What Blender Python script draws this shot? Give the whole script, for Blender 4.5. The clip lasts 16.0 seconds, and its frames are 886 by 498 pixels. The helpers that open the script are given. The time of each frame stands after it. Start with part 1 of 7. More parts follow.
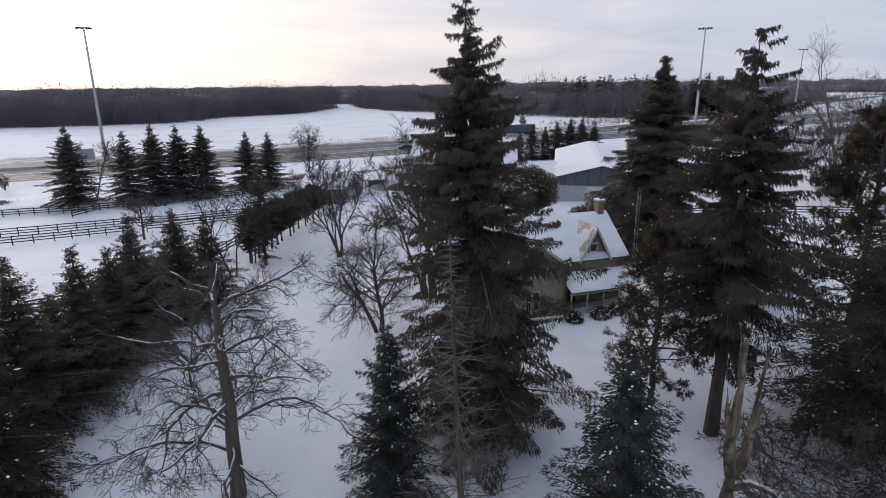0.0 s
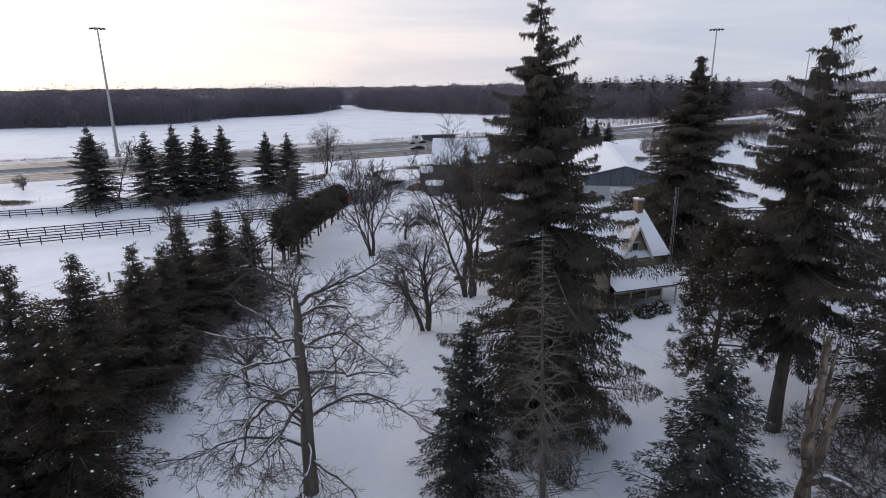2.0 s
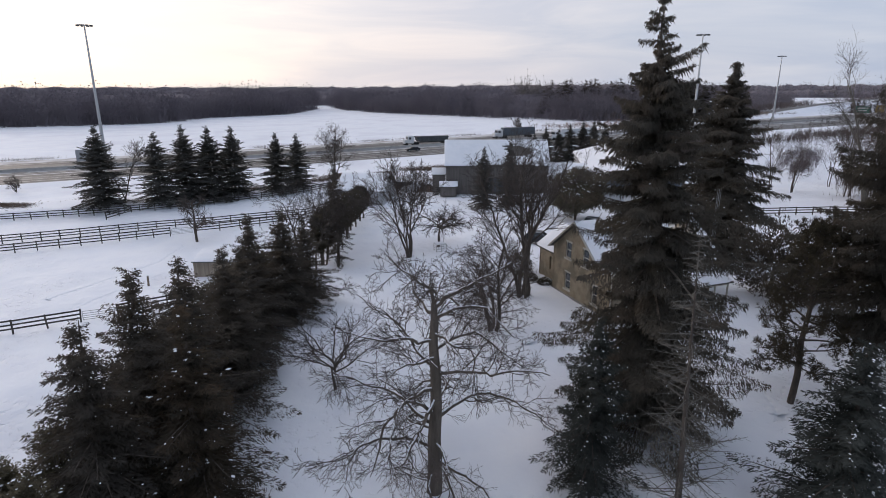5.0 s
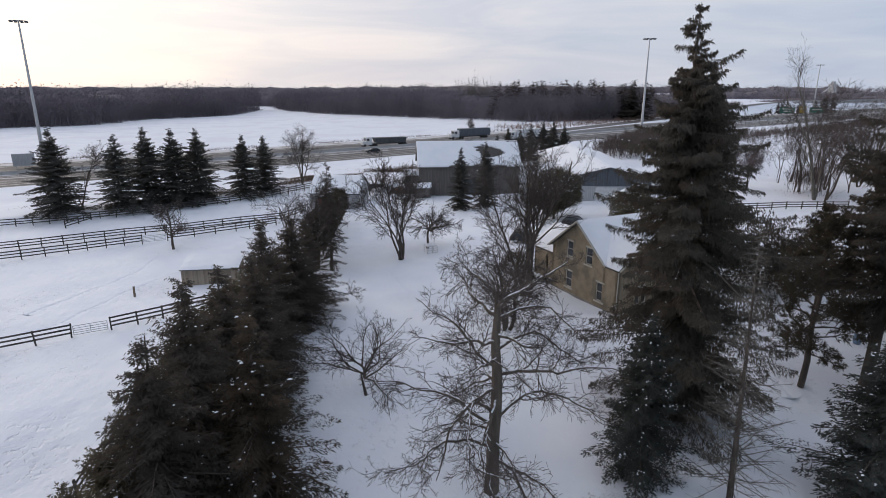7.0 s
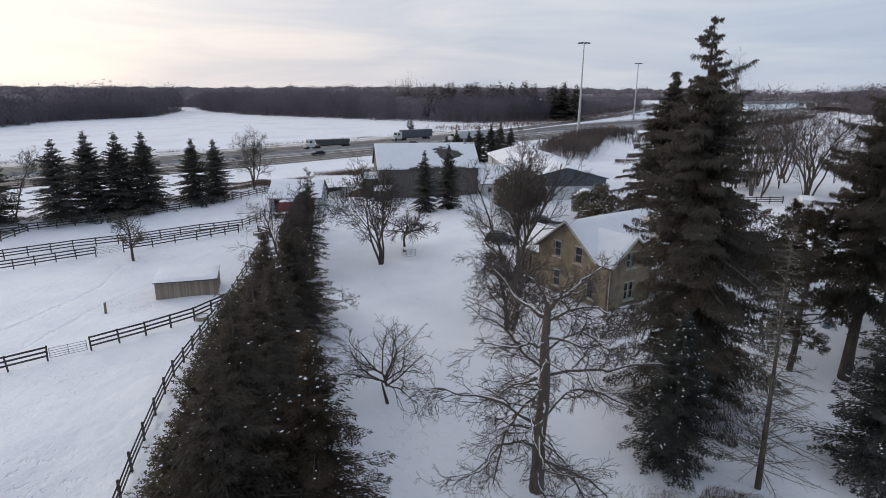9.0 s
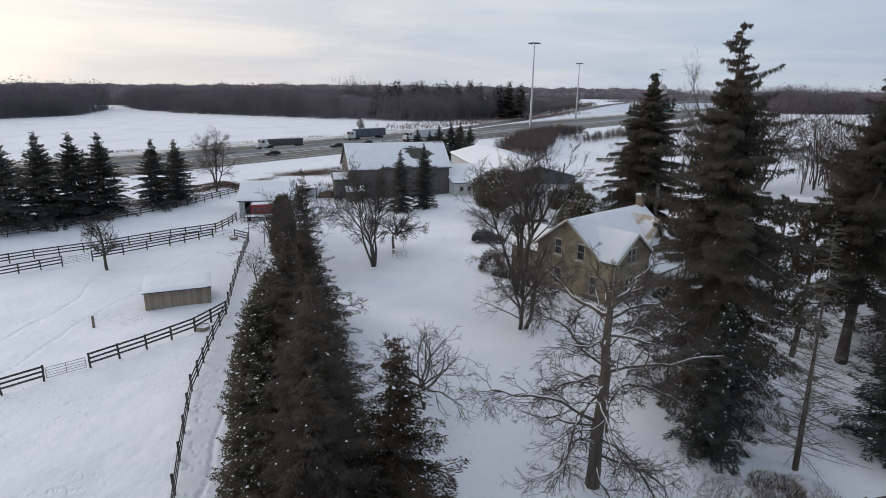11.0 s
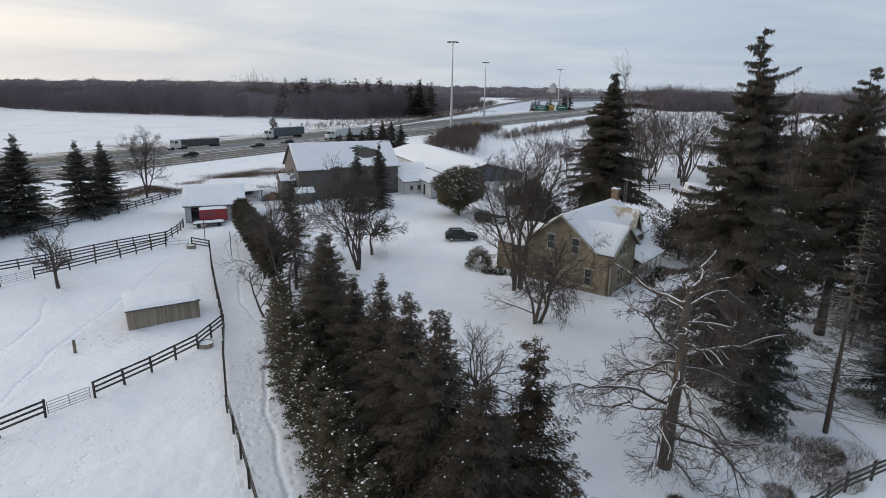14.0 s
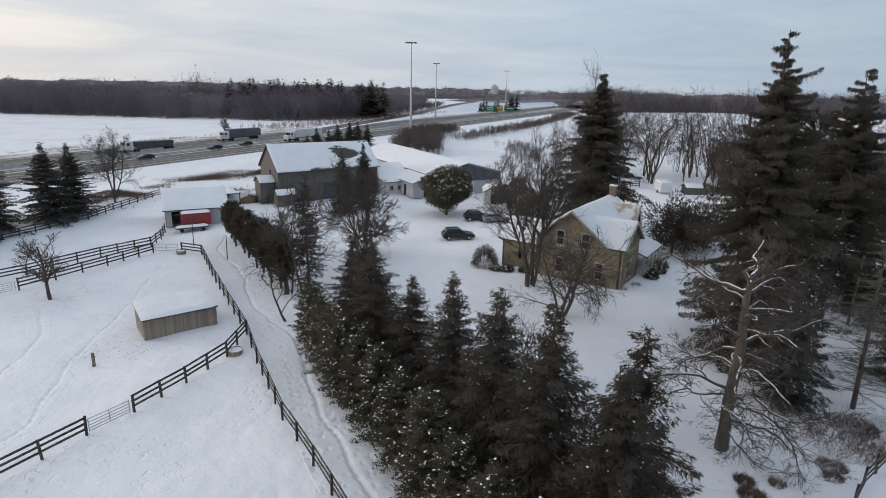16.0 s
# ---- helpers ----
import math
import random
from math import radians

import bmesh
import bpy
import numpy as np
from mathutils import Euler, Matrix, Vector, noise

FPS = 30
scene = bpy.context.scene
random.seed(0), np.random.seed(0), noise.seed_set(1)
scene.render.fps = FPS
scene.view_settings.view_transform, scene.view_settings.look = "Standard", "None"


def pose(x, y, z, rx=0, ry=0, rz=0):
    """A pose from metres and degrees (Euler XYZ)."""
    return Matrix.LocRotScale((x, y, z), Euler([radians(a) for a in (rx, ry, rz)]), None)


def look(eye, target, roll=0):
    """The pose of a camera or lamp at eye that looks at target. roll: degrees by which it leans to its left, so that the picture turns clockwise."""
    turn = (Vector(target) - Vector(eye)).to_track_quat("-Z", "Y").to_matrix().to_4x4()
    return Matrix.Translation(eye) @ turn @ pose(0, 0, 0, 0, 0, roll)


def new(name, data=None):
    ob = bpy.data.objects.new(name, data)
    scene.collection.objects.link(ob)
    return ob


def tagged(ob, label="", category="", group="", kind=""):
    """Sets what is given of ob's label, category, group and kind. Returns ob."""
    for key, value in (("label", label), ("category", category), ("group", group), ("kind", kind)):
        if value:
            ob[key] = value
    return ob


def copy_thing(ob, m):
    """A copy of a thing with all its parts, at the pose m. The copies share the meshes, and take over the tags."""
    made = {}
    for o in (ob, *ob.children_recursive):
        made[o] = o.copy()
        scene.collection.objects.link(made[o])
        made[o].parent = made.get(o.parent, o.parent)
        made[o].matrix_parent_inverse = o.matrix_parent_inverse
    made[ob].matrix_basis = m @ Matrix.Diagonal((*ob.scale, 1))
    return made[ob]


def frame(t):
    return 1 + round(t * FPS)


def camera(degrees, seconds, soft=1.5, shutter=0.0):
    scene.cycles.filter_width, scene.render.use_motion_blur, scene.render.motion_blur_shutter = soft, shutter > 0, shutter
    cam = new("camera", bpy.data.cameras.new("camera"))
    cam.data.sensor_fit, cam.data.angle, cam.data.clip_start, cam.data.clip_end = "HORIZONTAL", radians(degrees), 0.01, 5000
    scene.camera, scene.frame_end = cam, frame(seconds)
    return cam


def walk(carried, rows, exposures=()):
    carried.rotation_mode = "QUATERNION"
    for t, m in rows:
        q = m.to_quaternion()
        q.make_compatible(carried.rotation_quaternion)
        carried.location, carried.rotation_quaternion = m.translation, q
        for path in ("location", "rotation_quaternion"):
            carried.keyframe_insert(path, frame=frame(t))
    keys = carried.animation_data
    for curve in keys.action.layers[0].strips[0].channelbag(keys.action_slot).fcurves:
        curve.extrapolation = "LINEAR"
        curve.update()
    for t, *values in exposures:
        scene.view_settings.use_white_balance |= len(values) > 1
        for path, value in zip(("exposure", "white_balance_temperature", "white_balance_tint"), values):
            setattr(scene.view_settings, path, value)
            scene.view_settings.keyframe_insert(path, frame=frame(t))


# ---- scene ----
cam = camera(75.2, 16.0, soft=0.9)
METRES, EYE, TILT, LEAN, TURN = 51.0, 21.0, 0.0, -1.2, 0.0
ROWS = [
    (0.0, 0.0, 0.0, 0.0, -0.53, -16.12, 1.82),
    (0.5, -0.0183, -0.0007, 0.0003, -0.53, -16.16, 1.89),
    (1.0, -0.0376, -0.0025, -0.0008, -0.56, -16.12, 1.92),
    (1.5, -0.0582, -0.0046, -0.0007, -0.58, -16.06, 1.88),
    (2.0, -0.0813, -0.0058, -0.0002, -0.58, -16.01, 1.77),
    (2.5, -0.1067, -0.006, 0.0011, -0.59, -16.05, 1.7),
    (3.0, -0.1345, -0.0074, 0.002, -0.6, -16.06, 1.63),
    (3.5, -0.164, -0.0088, 0.0027, -0.63, -16.0, 1.56),
    (4.0, -0.1936, -0.0101, 0.0036, -1.06, -15.94, 1.45),
    (4.5, -0.223, -0.0101, 0.0059, -2.26, -15.97, 1.36),
    (7.0, -0.3754, 0.0016, 0.0129, -9.42, -16.05, 1.08),
    (7.5, -0.4068, 0.0058, 0.0154, -11.16, -16.05, 0.98),
    (8.0, -0.4376, 0.0126, 0.0167, -12.96, -16.04, 0.89),
    (8.5, -0.4682, 0.0203, 0.0193, -14.79, -16.09, 0.82),
    (9.0, -0.4991, 0.0297, 0.0211, -16.64, -16.11, 0.77),
    (11.5, -0.6538, 0.095, 0.0274, -24.49, -16.42, 0.34),
    (12.0, -0.684, 0.1121, 0.0283, -26.36, -16.5, 0.28),
    (12.5, -0.7144, 0.1299, 0.0282, -28.3, -16.56, 0.2),
    (13.0, -0.7438, 0.1461, 0.0284, -30.05, -16.59, 0.14),
    (13.5, -0.7747, 0.1642, 0.029, -31.65, -16.61, 0.05),
    (14.0, -0.8046, 0.1827, 0.0281, -33.08, -16.57, -0.05),
    (14.5, -0.8353, 0.2032, 0.0266, -34.54, -16.58, -0.14),
    (15.0, -0.8669, 0.225, 0.0253, -36.07, -16.54, -0.2),
    (15.5, -0.8991, 0.2476, 0.024, -37.51, -16.5, -0.26),
    (16.0, -0.9303, 0.2705, 0.0233, -38.92, -16.44, -0.32),
]
walk(cam, [(t, pose(-0.44, 0, EYE, TILT, LEAN, TURN) @ pose(METRES * x, METRES * y, METRES * z, 90 + pitch, roll, yaw)) for t, x, y, z, yaw, pitch, roll in ROWS],
     [(0.0, 0.09, 6400, 15), (4.5, 0.08, 6430, 14), (8.0, 0.08, 6510, 12), (12.0, 0.12, 6600, 8), (14.0, 0.13, 6630, 7), (16.0, 0.12, 6620, 7)])

# ---- world and sun ----
SUN_AZ, SUN_EL = radians(-42), radians(14)
world = bpy.data.worlds.new("winter_sky")
scene.world = world
world.use_nodes = True
wt = world.node_tree
wt.nodes.clear()


def wnode(kind, **kw):
    n = wt.nodes.new(kind)
    for k, v in kw.items():
        if k == "op":
            n.operation = v
    return n


w_out = wnode("ShaderNodeOutputWorld")
w_bg = wnode("ShaderNodeBackground")
w_sky = wnode("ShaderNodeTexSky")
w_sky.sky_type = "NISHITA"
w_sky.sun_disc = False
w_sky.sun_elevation, w_sky.sun_rotation = SUN_EL, SUN_AZ
w_sky.air_density, w_sky.dust_density = 1.0, 2.0
w_dim = wnode("ShaderNodeVectorMath", op="SCALE")
w_dim.inputs["Scale"].default_value = 0.10
wt.links.new(w_sky.outputs[0], w_dim.inputs[0])
w_tc = wnode("ShaderNodeTexCoord")
w_nrm = wnode("ShaderNodeVectorMath", op="NORMALIZE")
wt.links.new(w_tc.outputs["Generated"], w_nrm.inputs[0])
# thin overcast: brighter and warmer towards the veiled sun
w_dot = wnode("ShaderNodeVectorMath", op="DOT_PRODUCT")
w_dot.inputs[1].default_value = (math.sin(SUN_AZ) * math.cos(SUN_EL), math.cos(SUN_AZ) * math.cos(SUN_EL), math.sin(SUN_EL))
wt.links.new(w_nrm.outputs[0], w_dot.inputs[0])
w_ramp = wt.nodes.new("ShaderNodeValToRGB")
cr = w_ramp.color_ramp
cr.elements[0].position, cr.elements[0].color = 0.2, (0.39, 0.485, 0.63, 1)
cr.elements[1].position, cr.elements[1].color = 1.0, (1.03, 0.99, 0.965, 1)
for pos, col in ((0.5, (0.545, 0.63, 0.768, 1)), (0.725, (0.635, 0.685, 0.785, 1)), (0.86, (0.815, 0.80, 0.84, 1)), (0.95, (0.975, 0.945, 0.935, 1))):
    el = cr.elements.new(pos)
    el.color = col
w_half = wnode("ShaderNodeMapRange")
w_half.inputs["From Min"].default_value = -1.0
wt.links.new(w_dot.outputs["Value"], w_half.inputs["Value"])
wt.links.new(w_half.outputs[0], w_ramp.inputs[0])
# long low cloud streaks
w_map = wnode("ShaderNodeMapping")
w_map.inputs["Scale"].default_value = (2.2, 2.2, 17.0)
wt.links.new(w_nrm.outputs[0], w_map.inputs["Vector"])
w_noise = wnode("ShaderNodeTexNoise")
w_noise.inputs["Scale"].default_value = 1.3
w_noise.inputs["Detail"].default_value = 5
w_noise.inputs["Roughness"].default_value = 0.55
w_noise.inputs["Distortion"].default_value = 0.5
wt.links.new(w_map.outputs[0], w_noise.inputs["Vector"])
w_str = wt.nodes.new("ShaderNodeValToRGB")
w_str.color_ramp.elements[0].position, w_str.color_ramp.elements[0].color = 0.36, (0.84, 0.865, 0.90, 1)
w_str.color_ramp.elements[1].position, w_str.color_ramp.elements[1].color = 0.66, (1.10, 1.05, 0.99, 1)
wt.links.new(w_noise.outputs["Fac"], w_str.inputs[0])
w_mul = wnode("ShaderNodeVectorMath", op="MULTIPLY")
wt.links.new(w_ramp.outputs[0], w_mul.inputs[0])
wt.links.new(w_str.outputs[0], w_mul.inputs[1])
w_mix = wnode("ShaderNodeMix")
w_mix.data_type = "RGBA"
w_mix.inputs[0].default_value = 0.86
wt.links.new(w_dim.outputs[0], w_mix.inputs[6])
wt.links.new(w_mul.outputs[0], w_mix.inputs[7])
wt.links.new(w_mix.outputs[2], w_bg.inputs["Color"])
w_bg.inputs["Strength"].default_value = 1.0
wt.links.new(w_bg.outputs[0], w_out.inputs[0])

sun = new("sun", bpy.data.lights.new("sun", "SUN"))
sun.data.energy, sun.data.angle, sun.data.color = 0.8, radians(14), (1.0, 0.90, 0.82)
sun.matrix_world = look((math.sin(SUN_AZ) * 100, math.cos(SUN_AZ) * 100, math.tan(SUN_EL) * 100), (0, 0, 0))


# ---- materials ----
def material(name, color, rough=0.8, second=None, scale=3.0, bump=0.0, bump_scale=30.0, metal=0.0, stretch=(1, 1, 1), third=None,
             third_scale=0.4, third_at=(0.5, 0.62), spread=(0.35, 0.65), per_object=0.0, spec=0.4, bump_detail=6):
    m = bpy.data.materials.new(name)
    m.use_nodes = True
    t = m.node_tree
    b = t.nodes["Principled BSDF"]
    b.inputs["Roughness"].default_value = rough
    b.inputs["Metallic"].default_value = metal
    b.inputs["Specular IOR Level"].default_value = spec
    tc = t.nodes.new("ShaderNodeTexCoord")
    mp = t.nodes.new("ShaderNodeMapping")
    mp.inputs["Scale"].default_value = stretch
    t.links.new(tc.outputs["Object"], mp.inputs["Vector"])
    n = t.nodes.new("ShaderNodeTexNoise")
    n.inputs["Scale"].default_value, n.inputs["Detail"].default_value = scale, 6
    t.links.new(mp.outputs[0], n.inputs["Vector"])
    r = t.nodes.new("ShaderNodeValToRGB")
    r.color_ramp.elements[0].position, r.color_ramp.elements[0].color = spread[0], (*color, 1)
    r.color_ramp.elements[1].position, r.color_ramp.elements[1].color = spread[1], (*(second or color), 1)
    t.links.new(n.outputs["Fac"], r.inputs[0])
    out = r.outputs[0]
    if third:
        n3 = t.nodes.new("ShaderNodeTexNoise")
        n3.inputs["Scale"].default_value, n3.inputs["Detail"].default_value = third_scale, 7
        t.links.new(tc.outputs["Object"], n3.inputs["Vector"])
        r3 = t.nodes.new("ShaderNodeValToRGB")
        r3.color_ramp.elements[0].position, r3.color_ramp.elements[1].position = third_at
        t.links.new(n3.outputs["Fac"], r3.inputs[0])
        mx = t.nodes.new("ShaderNodeMix")
        mx.data_type = "RGBA"
        t.links.new(r3.outputs[0], mx.inputs[0])
        t.links.new(out, mx.inputs[6])
        mx.inputs[7].default_value = (*third, 1)
        out = mx.outputs[2]
    if per_object:
        oi = t.nodes.new("ShaderNodeObjectInfo")
        mr = t.nodes.new("ShaderNodeMapRange")
        mr.inputs["To Min"].default_value, mr.inputs["To Max"].default_value = 1 - per_object, 1 + per_object
        t.links.new(oi.outputs["Random"], mr.inputs["Value"])
        hv = t.nodes.new("ShaderNodeHueSaturation")
        t.links.new(mr.outputs[0], hv.inputs["Value"])
        t.links.new(out, hv.inputs["Color"])
        out = hv.outputs[0]
    t.links.new(out, b.inputs["Base Color"])
    if bump:
        n2 = t.nodes.new("ShaderNodeTexNoise")
        n2.inputs["Scale"].default_value, n2.inputs["Detail"].default_value = bump_scale, bump_detail
        t.links.new(mp.outputs[0], n2.inputs["Vector"])
        bp = t.nodes.new("ShaderNodeBump")
        bp.inputs["Strength"].default_value, bp.inputs["Distance"].default_value = bump, 1.0 / bump_scale
        t.links.new(n2.outputs["Fac"], bp.inputs["Height"])
        t.links.new(bp.outputs[0], b.inputs["Normal"])
    return m


SNOW = material("snow", (0.845, 0.87, 0.925), 0.75, (0.90, 0.918, 0.955), 0.25, 0.16, 0.9, third=(0.815, 0.83, 0.885), third_scale=0.05, spec=0.25, bump_detail=4)


def pock(m, scale, low, strength, dist):
    """Adds scattered dents, dense in some stretches and rare in others."""
    t = m.node_tree
    tc = t.nodes.new("ShaderNodeTexCoord")
    a, b = t.nodes.new("ShaderNodeTexNoise"), t.nodes.new("ShaderNodeTexNoise")
    a.inputs["Scale"].default_value, a.inputs["Detail"].default_value = scale, 2
    b.inputs["Scale"].default_value, b.inputs["Detail"].default_value = low, 3
    ra, rb, mu = t.nodes.new("ShaderNodeMapRange"), t.nodes.new("ShaderNodeMapRange"), t.nodes.new("ShaderNodeMath")
    ra.inputs["From Min"].default_value, ra.inputs["From Max"].default_value = 0.56, 0.70
    ra.inputs["To Min"].default_value, ra.inputs["To Max"].default_value = 0.0, -1.0
    rb.inputs["From Min"].default_value, rb.inputs["From Max"].default_value = 0.47, 0.64
    mu.operation = "MULTIPLY"
    for n, r in ((a, ra), (b, rb)):
        t.links.new(tc.outputs["Object"], n.inputs["Vector"])
        t.links.new(n.outputs["Fac"], r.inputs["Value"])
    t.links.new(ra.outputs[0], mu.inputs[0])
    t.links.new(rb.outputs[0], mu.inputs[1])
    bp = t.nodes.new("ShaderNodeBump")
    bp.inputs["Strength"].default_value, bp.inputs["Distance"].default_value = strength, dist
    t.links.new(mu.outputs[0], bp.inputs["Height"])
    old = t.nodes["Bump"]
    t.links.new(old.outputs[0], bp.inputs["Normal"])
    t.links.new(bp.outputs[0], t.nodes["Principled BSDF"].inputs["Normal"])


pock(SNOW, 2.0, 0.10, 0.9, 0.10)
SNOW_ROOF = material("roof_snow", (0.84, 0.86, 0.90), 0.7, (0.89, 0.90, 0.93), 0.5, 0.15, 1.2, spec=0.25, bump_detail=3)
SNOW_STAIN = material("melting_snow", (0.78, 0.78, 0.80), 0.7, (0.86, 0.86, 0.87), 0.8, 0.5, 2, third=(0.44, 0.36, 0.25), third_scale=0.8, third_at=(0.47, 0.60), spec=0.25)


def leafy(m, through_leaf, tint):
    """Lets part of the light pass through thin foliage."""
    t = m.node_tree
    b, o = t.nodes["Principled BSDF"], t.nodes["Material Output"]
    col = b.inputs["Base Color"].links[0].from_socket
    tr, mx, hv = t.nodes.new("ShaderNodeBsdfTranslucent"), t.nodes.new("ShaderNodeMixShader"), t.nodes.new("ShaderNodeMix")
    hv.data_type, hv.blend_type = "RGBA", "MULTIPLY"
    hv.inputs[0].default_value, hv.inputs[7].default_value = 1.0, (*tint, 1)
    t.links.new(col, hv.inputs[6])
    t.links.new(hv.outputs[2], tr.inputs["Color"])
    mx.inputs[0].default_value = through_leaf
    t.links.new(b.outputs[0], mx.inputs[1])
    t.links.new(tr.outputs[0], mx.inputs[2])
    t.links.new(mx.outputs[0], o.inputs["Surface"])
    return m


NEEDLE = material("spruce_needles", (0.085, 0.077, 0.068), 0.8, (0.112, 0.099, 0.086), 0.6, per_object=0.12, third=(0.116, 0.098, 0.080), third_scale=0.35, third_at=(0.5, 0.7), spec=0.1)
NEEDLE_OLD = material("old_spruce_needles", (0.084, 0.078, 0.068), 0.8, (0.120, 0.109, 0.092), 0.6, per_object=0.1, third=(0.118, 0.097, 0.078), third_scale=0.35, third_at=(0.5, 0.7), spec=0.08)
# needles of the farther spruces, greyed in the colour for air haze
NEEDLE_ROAD = material("hazed_needles", (0.083, 0.083, 0.077), 0.8, (0.116, 0.113, 0.105), 0.6, per_object=0.2, spec=0.1)
NEEDLE_B = material("blue_spruce_needles", (0.062, 0.067, 0.062), 0.75, (0.098, 0.104, 0.096), 0.8, per_object=0.12, spec=0.1)
PINE = material("pine_needles", (0.066, 0.060, 0.046), 0.8, (0.105, 0.090, 0.066), 0.8, per_object=0.1, spec=0.1)
NEEDLE_BROWN = material("rusty_needles", (0.066, 0.059, 0.048), 0.8, (0.114, 0.086, 0.062), 0.9, per_object=0.15, spec=0.15)
CEDAR_BROWN = material("browned_cedar_foliage", (0.064, 0.058, 0.045), 0.85, (0.104, 0.092, 0.070), 0.7, per_object=0.15, spec=0.1)
CEDAR = material("cedar_foliage", (0.101, 0.095, 0.072), 0.8, (0.150, 0.134, 0.098), 1.0, per_object=0.2, spec=0.15)
for leaf_mat in (PINE, NEEDLE, NEEDLE_OLD, NEEDLE_ROAD, NEEDLE_B, NEEDLE_BROWN, CEDAR_BROWN, CEDAR):
    leafy(leaf_mat, 0.5, (1.0, 0.98, 0.92))
BARK = material("bark", (0.060, 0.048, 0.040), 0.9, (0.12, 0.098, 0.080), 3.0, 0.7, 9, stretch=(1, 1, 0.25))
OAK_BARK = material("oak_bark", (0.075, 0.062, 0.050), 0.9, (0.16, 0.132, 0.105), 2.5, 0.8, 8, stretch=(1, 1, 0.22))
TWIG = material("twig_bark", (0.055, 0.045, 0.040), 0.9, (0.095, 0.078, 0.068), 1.0, per_object=0.2)
LARCH = material("larch_bark", (0.115, 0.105, 0.090), 0.9, (0.175, 0.158, 0.135), 2.0)
SNAG = material("weathered_wood", (0.10, 0.075, 0.056), 0.9, (0.27, 0.21, 0.155), 3.5, 0.8, 9, stretch=(1, 1, 0.12), third=(0.075, 0.055, 0.042), third_scale=1.6, third_at=(0.52, 0.6))
# bare wood colour with the bluish haze of distance mixed in
WOODS = material("hazed_wood_mass", (0.140, 0.122, 0.138), 0.95, (0.190, 0.166, 0.180), 0.05, third=(0.125, 0.112, 0.128), third_scale=0.02)
SCRUB = material("scrub_twigs", (0.085, 0.068, 0.062), 0.95, (0.13, 0.105, 0.095), 0.1)
BRUSH = material("brown_brush", (0.162, 0.103, 0.080), 0.95, (0.240, 0.158, 0.120), 0.1)
DRY = material("dead_grass", (0.105, 0.074, 0.055), 0.95, (0.175, 0.125, 0.092), 0.8)
LEAF = material("withered_leaves", (0.11, 0.070, 0.045), 0.9, (0.16, 0.105, 0.065), 1.5)
BRICK = material("buff_brick", (0.245, 0.196, 0.134), 0.9, (0.325, 0.268, 0.19), 1.3, 0.4, 18, third=(0.185, 0.155, 0.11), third_scale=0.5)
TRIM = material("cream_trim", (0.43, 0.40, 0.34), 0.7, (0.54, 0.51, 0.45), 4)
SHINGLE = material("dark_roofing", (0.075, 0.068, 0.062), 0.9, (0.11, 0.10, 0.09), 5)
PANE = material("window_glass", (0.022, 0.026, 0.03), 0.08, (0.035, 0.04, 0.045), 2, spec=0.6)
# near-black colour for the shade inside doorways, put on the panels that fill them
DARK = material("interior_shade", (0.025, 0.023, 0.022), 0.9)
BARNWOOD = material("grey_barn_boards", (0.125, 0.113, 0.105), 0.9, (0.17, 0.154, 0.143), 1.6, 0.5, 10, stretch=(2.2, 2.2, 0.18))
SHEDWOOD = material("weathered_shed_boards", (0.20, 0.165, 0.125), 0.9, (0.33, 0.28, 0.22), 2.0, 0.4, 12, stretch=(1.5, 1.5, 0.2), per_object=0.18)
METAL_GREY = material("grey_steel_siding", (0.36, 0.37, 0.38), 0.6, (0.45, 0.455, 0.46), 2, stretch=(3, 3, 0.3))
METAL_DARK = material("dark_metal", (0.055, 0.06, 0.065), 0.5, (0.09, 0.095, 0.10), 2)
SLATE = material("blue_grey_siding", (0.075, 0.09, 0.11), 0.6, (0.12, 0.135, 0.155), 1.5, stretch=(4, 4, 0.3))
WHITEPAINT = material("white_painted_wood", (0.56, 0.56, 0.55), 0.7, (0.68, 0.68, 0.67), 1.5)
GALV = material("galvanised_steel", (0.42, 0.43, 0.44), 0.45, (0.52, 0.53, 0.54), 3, metal=0.6)
FENCE = material("black_fence_boards", (0.040, 0.036, 0.033), 0.85, (0.085, 0.075, 0.068), 2, per_object=0.25, stretch=(1, 1, 1))
ASPHALT = material("wet_asphalt", (0.070, 0.066, 0.063), 0.65, (0.110, 0.104, 0.098), 0.22, stretch=(0.08, 1, 1), third=(0.14, 0.135, 0.13), third_scale=0.12)
SLUSH = material("grey_slush", (0.50, 0.49, 0.49), 0.85, (0.70, 0.70, 0.71), 0.5, 0.4, 3, third=(0.36, 0.33, 0.30), third_scale=0.15)
LINE = material("road_paint", (0.62, 0.61, 0.58), 0.7, (0.70, 0.69, 0.66), 2)
CONCRETE = material("concrete", (0.34, 0.33, 0.32), 0.9, (0.44, 0.43, 0.41), 0.8)
RED = material("red_paint", (0.24, 0.032, 0.038), 0.5, (0.31, 0.045, 0.05), 2)
CARPAINT = material("dark_car_paint", (0.026, 0.028, 0.034), 0.35, (0.034, 0.037, 0.043), 2, spec=0.4)
CARSILVER = material("silver_car_paint", (0.36, 0.37, 0.38), 0.3, (0.42, 0.43, 0.44), 2, spec=0.6)
WHITECAR = material("white_vehicle_panel", (0.62, 0.63, 0.64), 0.4, (0.70, 0.71, 0.72), 1)
RUBBER = material("tyre_rubber", (0.025, 0.025, 0.025), 0.9)
GREEN = material("green_sign", (0.02, 0.13, 0.095), 0.5, (0.03, 0.16, 0.11), 1)
YELLOW = material("yellow_sign", (0.38, 0.25, 0.04), 0.5, (0.43, 0.29, 0.06), 1)
